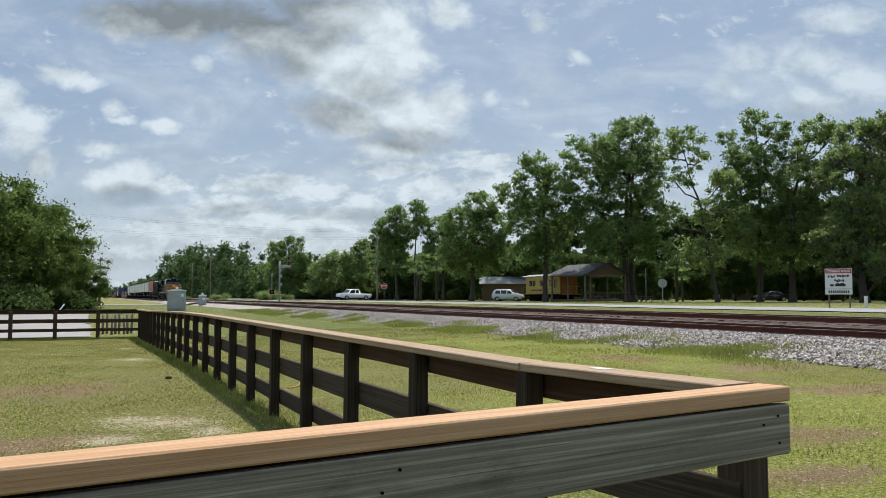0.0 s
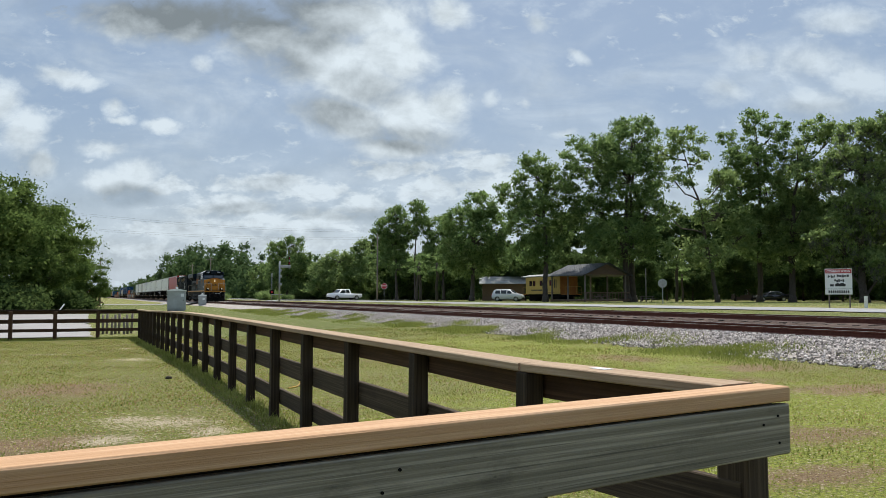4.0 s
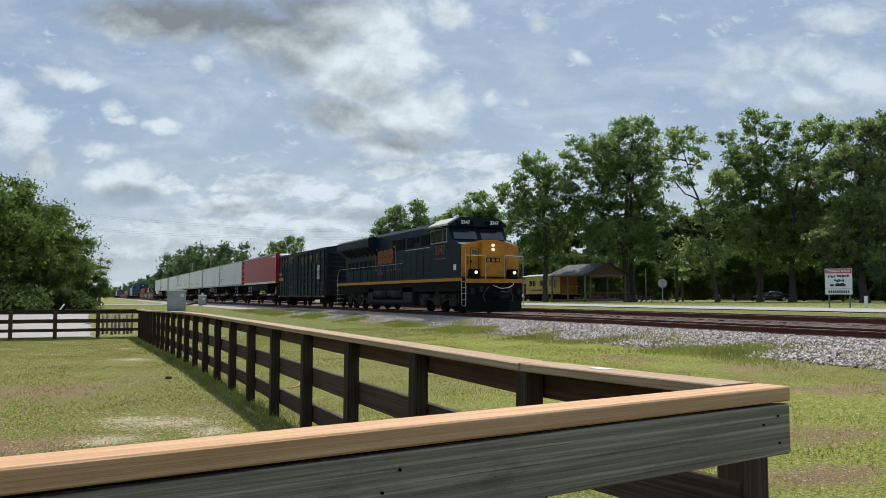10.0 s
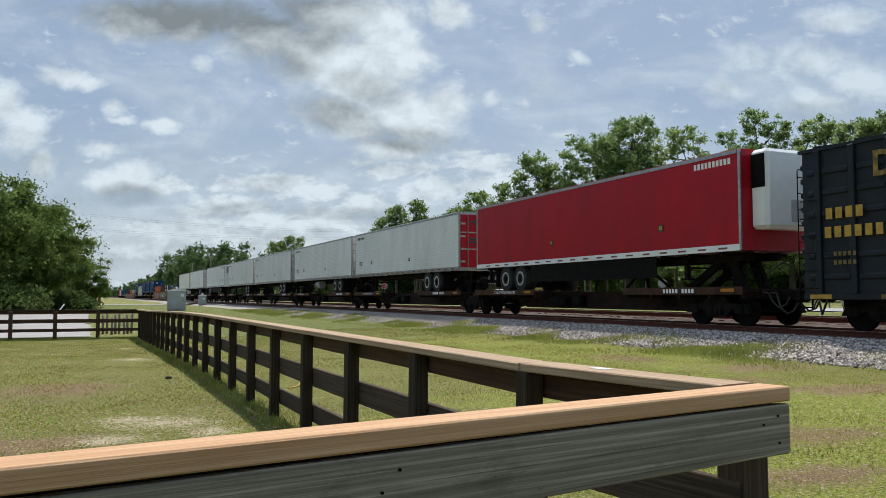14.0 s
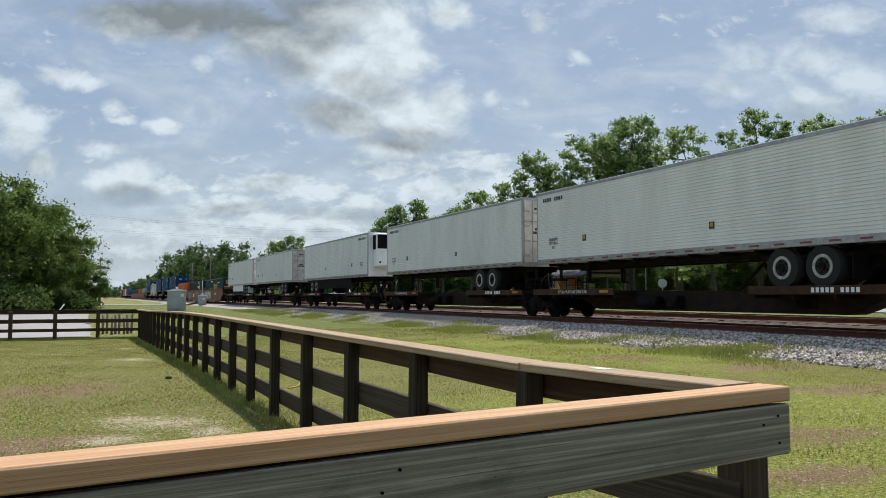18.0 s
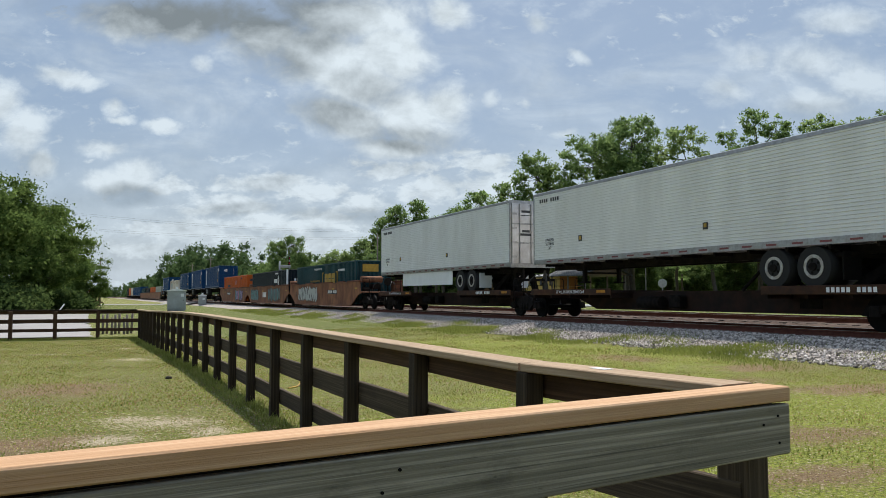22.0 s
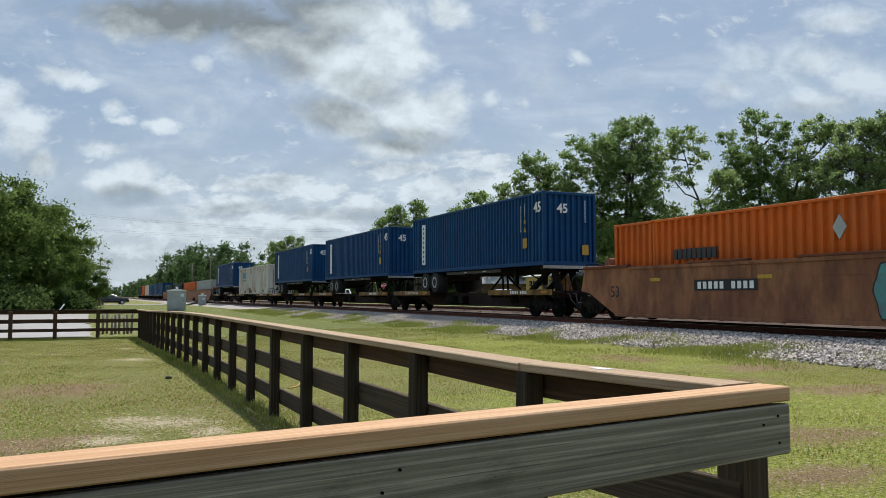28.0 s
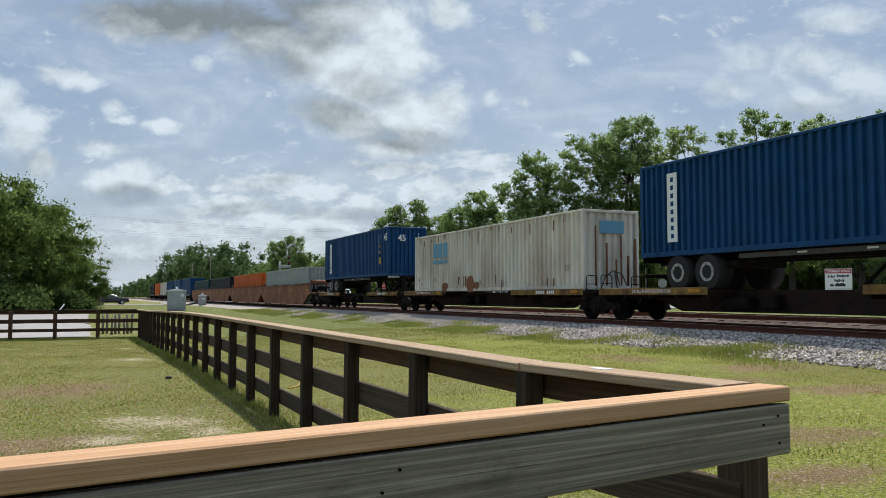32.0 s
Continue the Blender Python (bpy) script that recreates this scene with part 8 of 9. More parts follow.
def locomotive(q):
    c = thing("diesel_locomotive", "dark blue diesel freight locomotive with yellow nose", "locomotive")
    L, w = 21.5, 1.52
    # frame and walkways
    pbox("frame", M_BLACK, c, -w + 0.06, w - 0.06, 1.0, L - 0.2, 1.05, 1.53)
    pbox("walkway", M_NAVY, c, -w, w, 0.55, L - 0.05, 1.67, 1.73, 0.01)
    for s in (-1, 1):
        pbox("sill_stripe", M_YELLOW, c, s * w - 0.015, s * w + 0.015, 1.0, L - 0.2, 1.53, 1.68, label="yellow sill stripe")
    # long hood
    bm = bmesh.new()
    prism(bm, [(-0.98, 1.72), (-0.98, 4.42), (-0.74, 4.62), (0.74, 4.62), (0.98, 4.42), (0.98, 1.72)], 4.7, 14.75)
    prism(bm, [(-0.98, 1.72), (-0.98, 4.05), (0.98, 4.05), (0.98, 1.72)], 14.75, 21.0)
    hood = part("hood", bm, M_NAVY, c)
    y = 8.35
    rng = random.Random(3)
    while y < 14.0:
        wd = rng.choice((0.55, 0.7, 0.85))
        pbox("hood_door", M_NAVY, hood, -1.004, -0.985, y, y + wd - 0.06, 1.75, rng.choice((3.1, 3.3)), 0.004)
        y += wd
    for k in range(13):
        yy = 5.2 + k * 0.67
        pbox("door_latch", M_STEEL, hood, -1.012, -1.002, yy + 0.48, yy + 0.52, 2.3, 2.42)
    pbox("inverter_cabinet", M_NAVY, c, -1.45, -0.98, 4.72, 8.3, 1.62, 3.28, 0.02)
    for a in (4.85, 5.75, 6.65, 7.5):
        d = pbox("cabinet_door", M_NAVY, c, -1.47, -1.452, a, a + 0.75, 1.8, 3.15, 0.004)
        for k in range(5):
            pbox("louvre", M_NAVY, d, -1.482, -1.472, a + 0.12, a + 0.62, 1.9 + k * 0.07, 1.93 + k * 0.07)
    prod("cabinet_rail", M_HANDRAIL, c, (-1.46, 4.8, 3.30), (-1.46, 8.3, 3.30), 0.014, 6)
    for a, b, z0, z1 in ((5.0, 5.8, 3.52, 4.05), (6.0, 7.2, 3.5, 4.05), (7.6, 8.1, 3.7, 4.0), (8.35, 9.2, 3.5, 4.05), (9.7, 11.6, 3.45, 4.05)):
        g = pbox("intake_grille", M_BLACK, hood, -1.012, -0.99, a, b, z0, z1, label="black intake grille")
        pbox("grille_frame", M_NAVY, g, -1.02, -1.0, a - 0.04, b + 0.04, z1, z1 + 0.04)
    # dynamic brake and exhaust on the roof
    pbox("brake_hatch", M_NAVY, hood, -0.72, 0.72, 5.0, 8.6, 4.60, 4.66, 0.02)
    pbox("exhaust_stack", M_BLACK, hood, -0.5, 0.5, 9.4, 10.6, 4.60, 4.74, 0.04)
    pbox("roof_hatch", M_NAVY, hood, -0.62, 0.62, 12.1, 13.4, 4.60, 4.67, 0.02)
    prod("horn", M_STEEL, hood, (0.3, 5.3, 4.72), (0.3, 5.75, 4.76), 0.07, 10)
    # flared radiator
    bm = bmesh.new()
    prism(bm, [(-0.98, 3.42), (-1.55, 3.92), (-1.55, 4.32), (-1.48, 4.38), (-0.6, 4.56), (0.6, 4.56), (1.48, 4.38), (1.55, 4.32), (1.55, 3.92), (0.98, 3.42)], 14.5, 21.35)
    rad = part("radiator_housing", bm, M_NAVY, c)
    for s in (-1, 1):
        bm = bmesh.new()
        tube(bm, [(s * 1.5, 14.6, 4.44), (s * 1.5, 21.3, 4.44)], 0.018, 6)
        part("roof_rail", bm, M_STEEL, rad, "thin pale rail along the roof edge")
    for k in range(6):
        yy = 14.8 + k * 1.05
        for s in (-1, 1):
            bm = bmesh.new()
            prism(bm, [(s * 0.62, 4.565), (s * 1.40, 4.405), (s * 1.40, 4.425), (s * 0.62, 4.585)], yy, yy + 0.95)
            part("radiator_core", bm, M_TANK, rad)
    for k in range(7):
        yy = 14.5 + k * 0.86
        bm = bmesh.new()
        prism(bm, [(-0.985, 3.30), (-1.5, 3.90), (-1.46, 3.96), (-0.96, 3.42)], yy, yy + 0.05)
        part("radiator_strut", bm, M_NAVY, rad)
        bm = bmesh.new()
        prism(bm, [(-1.02, 3.44), (-1.48, 3.845), (-1.45, 3.87), (-0.99, 3.47)], yy + 0.12, yy + 0.74)
        part("radiator_screen", bm, M_BLACK, rad, "black screen under the radiator wing")
        pbox("engine_door", M_NAVY, rad, -1.0, -0.985, yy + 0.1, yy + 0.72, 1.8, 3.2, 0.004)
        pbox("door_grille", M_BLACK, rad, -1.008, -0.999, yy + 0.18, yy + 0.64, 2.5, 3.05)
    # cab
    bm = bmesh.new()
    prism(bm, [(2.15, 1.62), (2.15, 3.52), (2.55, 4.28), (4.72, 4.28), (4.72, 1.62)], -w + 0.02, w - 0.02, "x")
    cab = part("cab", bm, M_NAVY, c)
    bm = bmesh.new()
    prism(bm, [(-w - 0.05, 4.24), (-w - 0.05, 4.33), (-1.0, 4.66), (1.0, 4.66), (w + 0.05, 4.33), (w + 0.05, 4.24)], 2.5, 4.8)
    part("cab_roof", bm, M_CABROOF, cab, "pale grey cab roof")
    bm = bmesh.new()
    prism(bm, [(-w + 0.02, 4.2), (-w + 0.02, 4.32), (-0.98, 4.64), (0.98, 4.64), (w - 0.02, 4.32), (w - 0.02, 4.2)], 2.2, 2.5)
    part("roof_brow", bm, M_NAVY, cab)
    pbox("window_frame", M_STEEL, cab, -w - 0.005, -w + 0.03, 2.62, 4.62, 3.42, 4.12, 0.01)
    for a, b in ((2.68, 3.08), (3.16, 3.78), (3.86, 4.56)):
        pbox("side_window", M_GLASS, cab, -w - 0.018, -w - 0.004, a, b, 3.48, 4.06)
    pbox("sun_visor", M_STEEL, cab, -w - 0.42, -w - 0.02, 2.9, 4.5, 4.16, 4.19)
    for s in (-1, 1):
        bm = bmesh.new()
        v = [bm.verts.new(p) for p in ((s * 0.12, 2.142, 3.56), (s * 1.36, 2.142, 3.56), (s * 1.33, 2.46, 4.16), (s * 0.12, 2.46, 4.16))]
        f = bm.faces.new(v)
        r = bmesh.ops.extrude_face_region(bm, geom=[f])
        bmesh.ops.translate(bm, verts=[g for g in r["geom"] if isinstance(g, bmesh.types.BMVert)], vec=(0, -0.012, 0.006))
        part("windscreen", bm, M_GLASS, cab, "dark windscreen pane")
        nb = pbox("number_board", M_BLACK, cab, min(s * 0.35, s * 1.2), max(s * 0.35, s * 1.2), 2.1, 2.22, 4.24, 4.5, 0.01)
        text_part("road_number", "3347", 0.24, M_WLETTER, nb, pose(s * 0.78, 2.09, 4.37, *END_ROT), 0.004, bold=0.006)
    # nose
    bm = bmesh.new()
    prism(bm, [(1.02, 1.62), (1.02, 3.22), (2.16, 3.54), (2.16, 1.62)], -w + 0.02, w - 0.02, "x")
    nose = part("nose", bm, M_NAVY, c)
    bm = bmesh.new()
    prism(bm, [(-w + 0.02, 1.62), (-w + 0.02, 3.20), (-0.95, 3.34), (-0.4, 3.46), (0.4, 3.46), (0.95, 3.34), (w - 0.02, 3.20), (w - 0.02, 1.62)], 0.98, 1.03)
    prism(bm, [(-0.62, 1.62), (-0.55, 3.36), (0.55, 3.36), (0.62, 1.62)], 0.74, 1.0)
    face = part("nose_face", bm, M_YELLOW, nose, "yellow nose face")
    pbox("nose_door", M_YELLOW, face, -1.05, -0.66, 0.95, 0.985, 1.75, 3.05, 0.01)
    pbox("door_gasket", M_BLACK, face, -1.075, -0.635, 0.972, 0.982, 1.72, 3.08)
    for zz in (2.0, 2.4):
        pbox("door_hinge", M_BLACK, face, -1.08, -0.98, 0.93, 0.96, zz, zz + 0.08)
    prod("nose_grab", M_BLACK, face, (-1.2, 0.93, 2.3), (-1.2, 0.93, 2.75), 0.018, 6)
    prod("nose_grab", M_BLACK, face, (0.75, 0.93, 2.1), (0.75, 0.93, 2.75), 0.018, 6)
    pbox("nose_window", M_GLASS, face, -0.98, -0.72, 0.935, 0.95, 2.7, 2.98, 0.02)
    pbox("logo_panel", M_NAVY, face, -0.36, 0.36, 0.728, 0.742, 2.4, 2.62)
    for i, x in enumerate((-0.3, -0.06, 0.18)):
        pbox("logo_bar", M_YELLOW, face, x, x + 0.14, 0.722, 0.73, 2.44, 2.58)
    for zz in (3.0, 3.2):
        bm = bmesh.new()
        rod(bm, (0.0, 0.68, zz), (0.0, 0.8, zz), 0.075, 14)
        part("headlight", bm, M_LAMP, face, "lit headlight")
    for s in (-1, 1):
        bm = bmesh.new()
        rod(bm, (s * 1.0, 0.44, 1.92), (s * 1.0, 0.6, 1.92), 0.078, 14)
        d = part("ditch_light", bm, M_LAMP, c, "lit ditch light")
        pbox("ditch_bracket", M_BLACK, d, s * 1.0 - 0.2, s * 1.0 + 0.2, 0.5, 0.9, 1.62, 2.08, 0.02)
    # pilot, plough, coupler
    pbox("pilot_stripe", M_YELLOW, c, -w, w, 0.50, 0.56, 1.44, 1.62)
    pbox("pilot", M_BLACK, c, -w + 0.1, w - 0.1, 0.5, 0.75, 0.55, 1.44, 0.02)
    bm = bmesh.new()
    prism(bm, [(-1.45, 0.62), (-0.5, 0.05), (0.5, 0.05), (1.45, 0.62), (1.45, 0.75), (-1.45, 0.75)], 0.10, 0.62, "z")
    part("plough", bm, M_BLACK, c)
    bm = bmesh.new()
    box(bm, -0.14, 0.14, -0.35, 0.6, 0.75, 1.0, 0.03)
    box(bm, -0.22, 0.18, -0.55, -0.3, 0.72, 1.05, 0.05)
    part("coupler", bm, M_GRIME, c)
    for s in (-1, 1):
        bm = bmesh.new()
        tube(bm, [(s * 0.35, 0.48, 1.25), (s * 0.55, 0.3, 1.15), (s * 0.78, 0.22, 0.85), (s * 0.7, 0.18, 0.6), (s * 0.45, 0.15, 0.5), (s * 0.3, 0.2, 0.62)], 0.026, 6)
        part("air_hose", bm, M_HOSE, c)
    bm = bmesh.new()
    tube(bm, [(-0.15, 0.46, 1.32), (0.2, 0.25, 1.18), (0.55, 0.2, 1.22), (0.85, 0.3, 1.36), (0.9, 0.46, 1.5)], 0.018, 6)
    part("jumper_cable", bm, M_WLETTER, c, "pale jumper cable")
    for s in (-1, 1):
        for d, zz in ((0.75, 1.0), (1.2, 0.9)):
            pbox("pilot_bracket", M_TANK, c, s * d - 0.1, s * d + 0.1, 0.42, 0.5, zz, zz + 0.28, 0.02)
    for s in (-1, 1):
        for k in range(5):
            pbox("step", M_HANDRAIL, c, min(s * 1.05, s * 1.5), max(s * 1.05, s * 1.5), 0.62, 0.92, 0.36 + k * 0.28, 0.39 + k * 0.28)
            pbox("step", M_HANDRAIL, c, min(s * 1.05, s * 1.5), max(s * 1.05, s * 1.5), L - 0.4, L - 0.12, 0.36 + k * 0.28, 0.39 + k * 0.28)
        bm = bmesh.new()
        for y in (0.55, 0.98):
            rod(bm, (s * 1.5, y, 0.4), (s * 1.5, y, 2.7 if y < 0.9 else 1.7), 0.02, 6)
        rod(bm, (s * 1.5, 0.55, 2.7), (s * 0.5, 0.5, 2.7), 0.02, 6)
        rod(bm, (s * 0.5, 0.5, 2.7), (s * 0.5, 0.5, 1.62), 0.02, 6)
        rod(bm, (s * 1.3, 0.98, 2.4), (s * 1.3, 0.98, 3.0), 0.016, 6)
        part("front_handrail", bm, M_HANDRAIL, c)
        bm = bmesh.new()
        for k in range(9):
            y = 8.8 + k * 1.48
            prod("handrail_post", M_BLACK, c, (s * 1.47, y, 1.6), (s * 1.47, y, 2.61), 0.016, 6)
        tube(bm, [(s * 1.47, 8.8, 2.62), (s * 1.47, 20.6, 2.62), (s * 1.47, 20.9, 2.56), (s * 1.47, 21.25, 2.25), (s * 1.47, 21.4, 1.9), (s * 1.47, 21.4, 0.4)], 0.014, 6)
        part("side_handrail", bm, M_HANDRAIL, c)
    # tanks
    bm = bmesh.new()
    prism(bm, [(-1.25, 0.30), (-1.46, 0.50), (-1.46, 1.30), (1.46, 1.30), (1.46, 0.50), (1.25, 0.30)], 7.3, 8.75)
    prism(bm, [(-1.25, 0.30), (-1.46, 0.46), (-1.46, 0.62), (-0.9, 0.64), (-0.9, 1.3), (0.9, 1.3), (0.9, 0.64), (1.46, 0.62), (1.46, 0.46), (1.25, 0.30)], 8.75, 13.75)
    prism(bm, [(-1.25, 0.30), (-1.46, 0.50), (-1.46, 1.30), (1.46, 1.30), (1.46, 0.50), (1.25, 0.30)], 13.75, 14.6)
    part("fuel_tank", bm, M_TANK, c)
    for s in (-1, 1):
        for a, b in ((8.9, 11.1), (11.4, 13.6)):
            tank = prod("air_reservoir", M_TANK, c, (s * 1.2, a, 0.99), (s * 1.2, b, 0.99), 0.30, 18)
            for y in (a + 0.3, b - 0.36):
                bm = bmesh.new()
                rod(bm, (s * 1.2, y, 0.99), (s * 1.2, y + 0.06, 0.99), 0.306, 18)
                part("tank_strap", bm, M_BLACK, tank)
    loco_truck(c, 4.5)
    loco_truck(c, 17.3)
    # road number and emblem on the flank; the emblem as plain shapes
    text_part("road_number", "3347", 0.62, M_LOGO, c, pose(-w - 0.004, 3.45, 3.05, *SIDE_ROT), 0.003, bold=0.012)
    pbox("number_underline", M_LOGO, c, -w - 0.006, -w - 0.001, 2.7, 4.1, 2.62, 2.68)
    pbox("builder_plate", M_WLETTER, c, -w - 0.006, -w - 0.001, 1.55, 1.85, 2.05, 2.32)
    for a, o in ((11.06, 1), (14.66, -1)):
        pbox("logo_bracket", M_LOGO, c, -1.02, -1.005, a - 0.06, a + 0.06, 2.35, 3.75)
        for zz in (2.35, 3.65):
            pbox("logo_bracket", M_LOGO, c, -1.02, -1.005, min(a, a + o * 0.42), max(a, a + o * 0.42), zz, zz + 0.11)
    for a, d in ((11.5, 0.82), (12.38, 0.8), (13.26, 0.88)):
        bm = bmesh.new()
        pts = []
        for i in range(24):
            cs, sn = math.cos(i * 0.2618), math.sin(i * 0.2618)
            q5 = (abs(cs) ** 5 + abs(sn) ** 5) ** -0.2
            pts.append((a + d / 2 + d / 2 * q5 * cs, 3.17 + 0.42 * q5 * sn))
        prism(bm, pts, -1.018, -1.004, "x")
        blk = part("logo_block", bm, M_LOGO, c)
        pbox("logo_slit", M_NAVY, blk, -1.024, -1.018, a + 0.25, a + d - 0.2, 3.12, 3.22)
    for k in range(4):
        pbox("faded_stencil", M_LOGO, c, -1.018, -1.006, 13.25 + 0.22 * k, 13.4 + 0.22 * k, 2.1, 2.26)
    MOVERS.append((c, q))


locomotive(172.9)
TR = "white refrigerated trailer"
G = "piggyback trailers"
S_LABEL = "grimy brown spine car carrying a trailer"
trailers = [
    trailer("red refrigerated box trailer with white cooling unit", M_RED, 215.35, True, reefer=True, doors=True, skirt=M_BLACK, ribs=False, wheels=3.3),
    trailer("white ribbed box trailer with red door frame", M_TRAILER, 233.4, False, door_mat=M_RED),
    trailer("white ribbed box trailer, nose to the rear", M_TRAILER, 250.4, False, reefer=True),
    trailer("white ribbed box trailer with dusty end", M_TRAILER, 267.9, False),
    trailer("white ribbed box trailer with dusty doors", M_TRAILER, 285.2, False),
    trailer("white trailer with dark-grilled cooling unit in front", M_TRAILER, 304.9, True, reefer=True, skirt=M_BLACK, wheels=3.0),
    trailer("white ribbed box trailer with barred doors", M_TRAILER, 325.2, False),
    trailer("white box trailer with stainless doors and side skirt", M_TRAILER, 343.3, False, skirt=M_WHITE, wheels=4.4, door_mat=M_STAINLESS),
]
for t in trailers:
    t["group"] = G
for a, b, ft, rt in ((215.0, 231.9, True, False), (232.9, 250.0, True, False), (250.2, 267.0, True, False), (267.4, 284.6, True, False), (284.9, 302.0, True, True),
                     (304.0, 321.6, True, True), (324.0, 341.8, True, False), (342.9, 360.0, True, True)):
    spine_car(S_LABEL, b - a, a, front_truck=ft, rear_truck=rt, tf=-0.4 if a not in (215.0, 304.0, 324.0) else 1.6, tr=-1.6)
green = container("dark teal corrugated container low in a well car", M_CGREEN, 16.15, 0.30, 364.6, pitch=0.31)
black = container("near-black corrugated container low in a well car", M_CDARK, 16.15, 0.30, 384.6, pitch=0.31)
orange = container("orange corrugated container low in a well car", M_CORANGE, 16.15, 0.30, 403.9, pitch=0.31)
XS = -1.226


def letters(parent, blocks, material, name="letter_block", x=XS):
    for y0, y1, z0, z1 in blocks:
        pbox(name, material, parent, x - 0.004, x + 0.03, y0, y1, z0, z1)


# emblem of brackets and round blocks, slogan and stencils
letters(green, ((8.18, 8.28, 1.66, 2.56), (7.95, 8.28, 2.5, 2.58), (7.95, 8.28, 1.62, 1.7), (4.3, 4.4, 1.66, 2.56), (4.3, 4.63, 2.5, 2.58), (4.3, 4.63, 1.62, 1.7)), M_GOLD, "emblem_bracket")
for k, (y, lob) in enumerate(((7.15, 3), (6.22, 4), (5.3, 2))):
    bm = bmesh.new()
    pts = []
    for i in range(24):
        a = i * 2 * math.pi / 24
        r = (abs(math.cos(a)) ** 5 + abs(math.sin(a)) ** 5) ** (-0.2)
        pts.append((y + 0.40 * r * math.cos(a), 2.1 + 0.38 * r * math.sin(a)))
    prism(bm, pts, XS - 0.004, XS + 0.03, "x")
    e = part("emblem_block", bm, M_GOLD, green)
    pbox("emblem_gap", M_CGREEN, e, XS - 0.008, XS - 0.004, y - 0.25, y + 0.25, 2.07, 2.13)
text_part("slogan", "How tomorrow moves", 0.3, M_GOLD, green, pose(XS - 0.003, 10.3, 1.98, *SIDE_ROT), 0.003)
text_part("stencil", "WARNING HIGH CUBE", 0.22, M_WLETTER, green, pose(XS - 0.003, 9.4, 2.85, *SIDE_ROT), 0.003)
letters(green, ((2.6 + 0.17 * k, 2.71 + 0.17 * k, 2.58, 2.72) for k in range(9) if k != 6), M_WLETTER, "serial_bar")
pbox("end_panel", M_GOLD, green, -0.75, 0.35, -0.004, 0.02, 2.45, 2.95, label="yellow emblem panel")
letters(black, ((4.0 + 0.34 * k, 4.24 + 0.34 * k, 2.05, 2.42) for k in range(4)), M_WLETTER)
bm = bmesh.new()
prism(bm, [(3.2, 2.25), (3.5, 2.75), (3.8, 2.25), (3.5, 1.75)], XS - 0.004, XS + 0.03, "x")
d = part("emblem_diamond", bm, M_WLETTER, black)
bm = bmesh.new()
prism(bm, [(3.36, 2.25), (3.5, 2.5), (3.64, 2.25), (3.5, 2.0)], XS - 0.008, XS - 0.004, "x")
part("diamond_core", bm, M_CDARK, d)
letters(black, ((3.6 + 0.2 * k, 3.72 + 0.2 * k, 2.85, 2.98) for k in range(6)), M_WLETTER, "serial_bar")
for s_ in (-1, 1):
    pbox("white_post", M_WHITE, black, s_ * 1.16 - 0.07, s_ * 1.16 + 0.07, -0.012, 0.13, 0.3, 3.19, label="white corner post")
for k in range(4):
    pbox("end_letter", M_WLETTER, black, -0.55 + 0.22 * k, -0.4 + 0.22 * k, -0.012, 0.01, 2.2, 2.4)
letters(orange, ((11.36 + 0.205 * k, 11.52 + 0.205 * k, 1.92, 2.22) for k in range(9)), M_LETTER, "name_bar")
bm = bmesh.new()
prism(bm, [(7.08, 2.45), (7.27, 2.75), (7.46, 2.45), (7.27, 2.15)], XS - 0.004, XS + 0.03, "x")
part("diamond_mark", bm, M_GREYPAINT, orange)
letters(orange, ((3.2, 3.3, 2.75, 2.95), (3.45, 3.55, 2.75, 2.95), (3.7, 3.8, 2.75, 2.95)), M_LETTER, "serial_bar")
pbox("end_name_bar", M_LETTER, orange, -0.9, 0.9, -0.006, 0.02, 2.5, 2.75)
wells = [well_car("rust-brown well car with silver graffiti, carrying a container", 17.3, 364.0),
         well_car("rust-brown well car with teal graffiti, carrying a container", 17.3, 384.0),
         well_car("rust-brown well car with pink graffiti, carrying a container", 17.3, 403.3)]
XW = -1.462
graffiti(wells[0], 9.4, 15.2, 0.38, 1.58, [M_SILVER], M_SPRAY_DARK, 1, XW)
graffiti(wells[1], 2.2, 7.4, 0.35, 1.62, [M_SPRAY_GREY, M_SPRAY_TEAL], M_SPRAY_DARK, 2, XW)
graffiti(wells[1], 12.2, 16.2, 0.35, 1.6, [M_SPRAY_TEAL], M_SPRAY_DARK, 3, XW)
graffiti(wells[2], 2.0, 6.8, 0.32, 1.6, [M_SPRAY_VIOLET, M_SPRAY_VIOLET, M_SPRAY_TEAL, M_SPRAY_PINK], M_SPRAY_DARK, 4, XW)
for w_, y in ((wells[0], 4.1), (wells[2], 10.2)):
    p_ = pbox("number_panel", M_SPRAY_DARK, w_, XW - 0.003, XW, y, y + 2.4, 0.98, 1.28, label="dark panel with white reporting marks")
    for k in range(10):
        if k != 4:
            pbox("mark_bar", M_WLETTER, p_, XW - 0.006, XW - 0.003, y + 0.14 + 0.22 * k, y + 0.28 + 0.22 * k, 1.03, 1.23)
for k in range(3):
    pbox("name_bar", M_WLETTER, wells[1], XW - 0.004, XW, 8.3 + 0.62 * k, 8.75 + 0.62 * k, 0.72, 1.2)
text_part("numeral", "53", 0.52, M_SPRAY_DARK, wells[0], pose(XW, 15.9, 0.95, *SIDE_ROT), 0.002)
text_part("numeral", "53", 0.52, M_SPRAY_DARK, wells[2], pose(XW, 16.4, 0.95, *SIDE_ROT), 0.002)
text_part("letter", "B", 0.3, M_SPRAY_DARK, wells[0], pose(XW, 5.6, 1.1, *SIDE_ROT), 0.002)


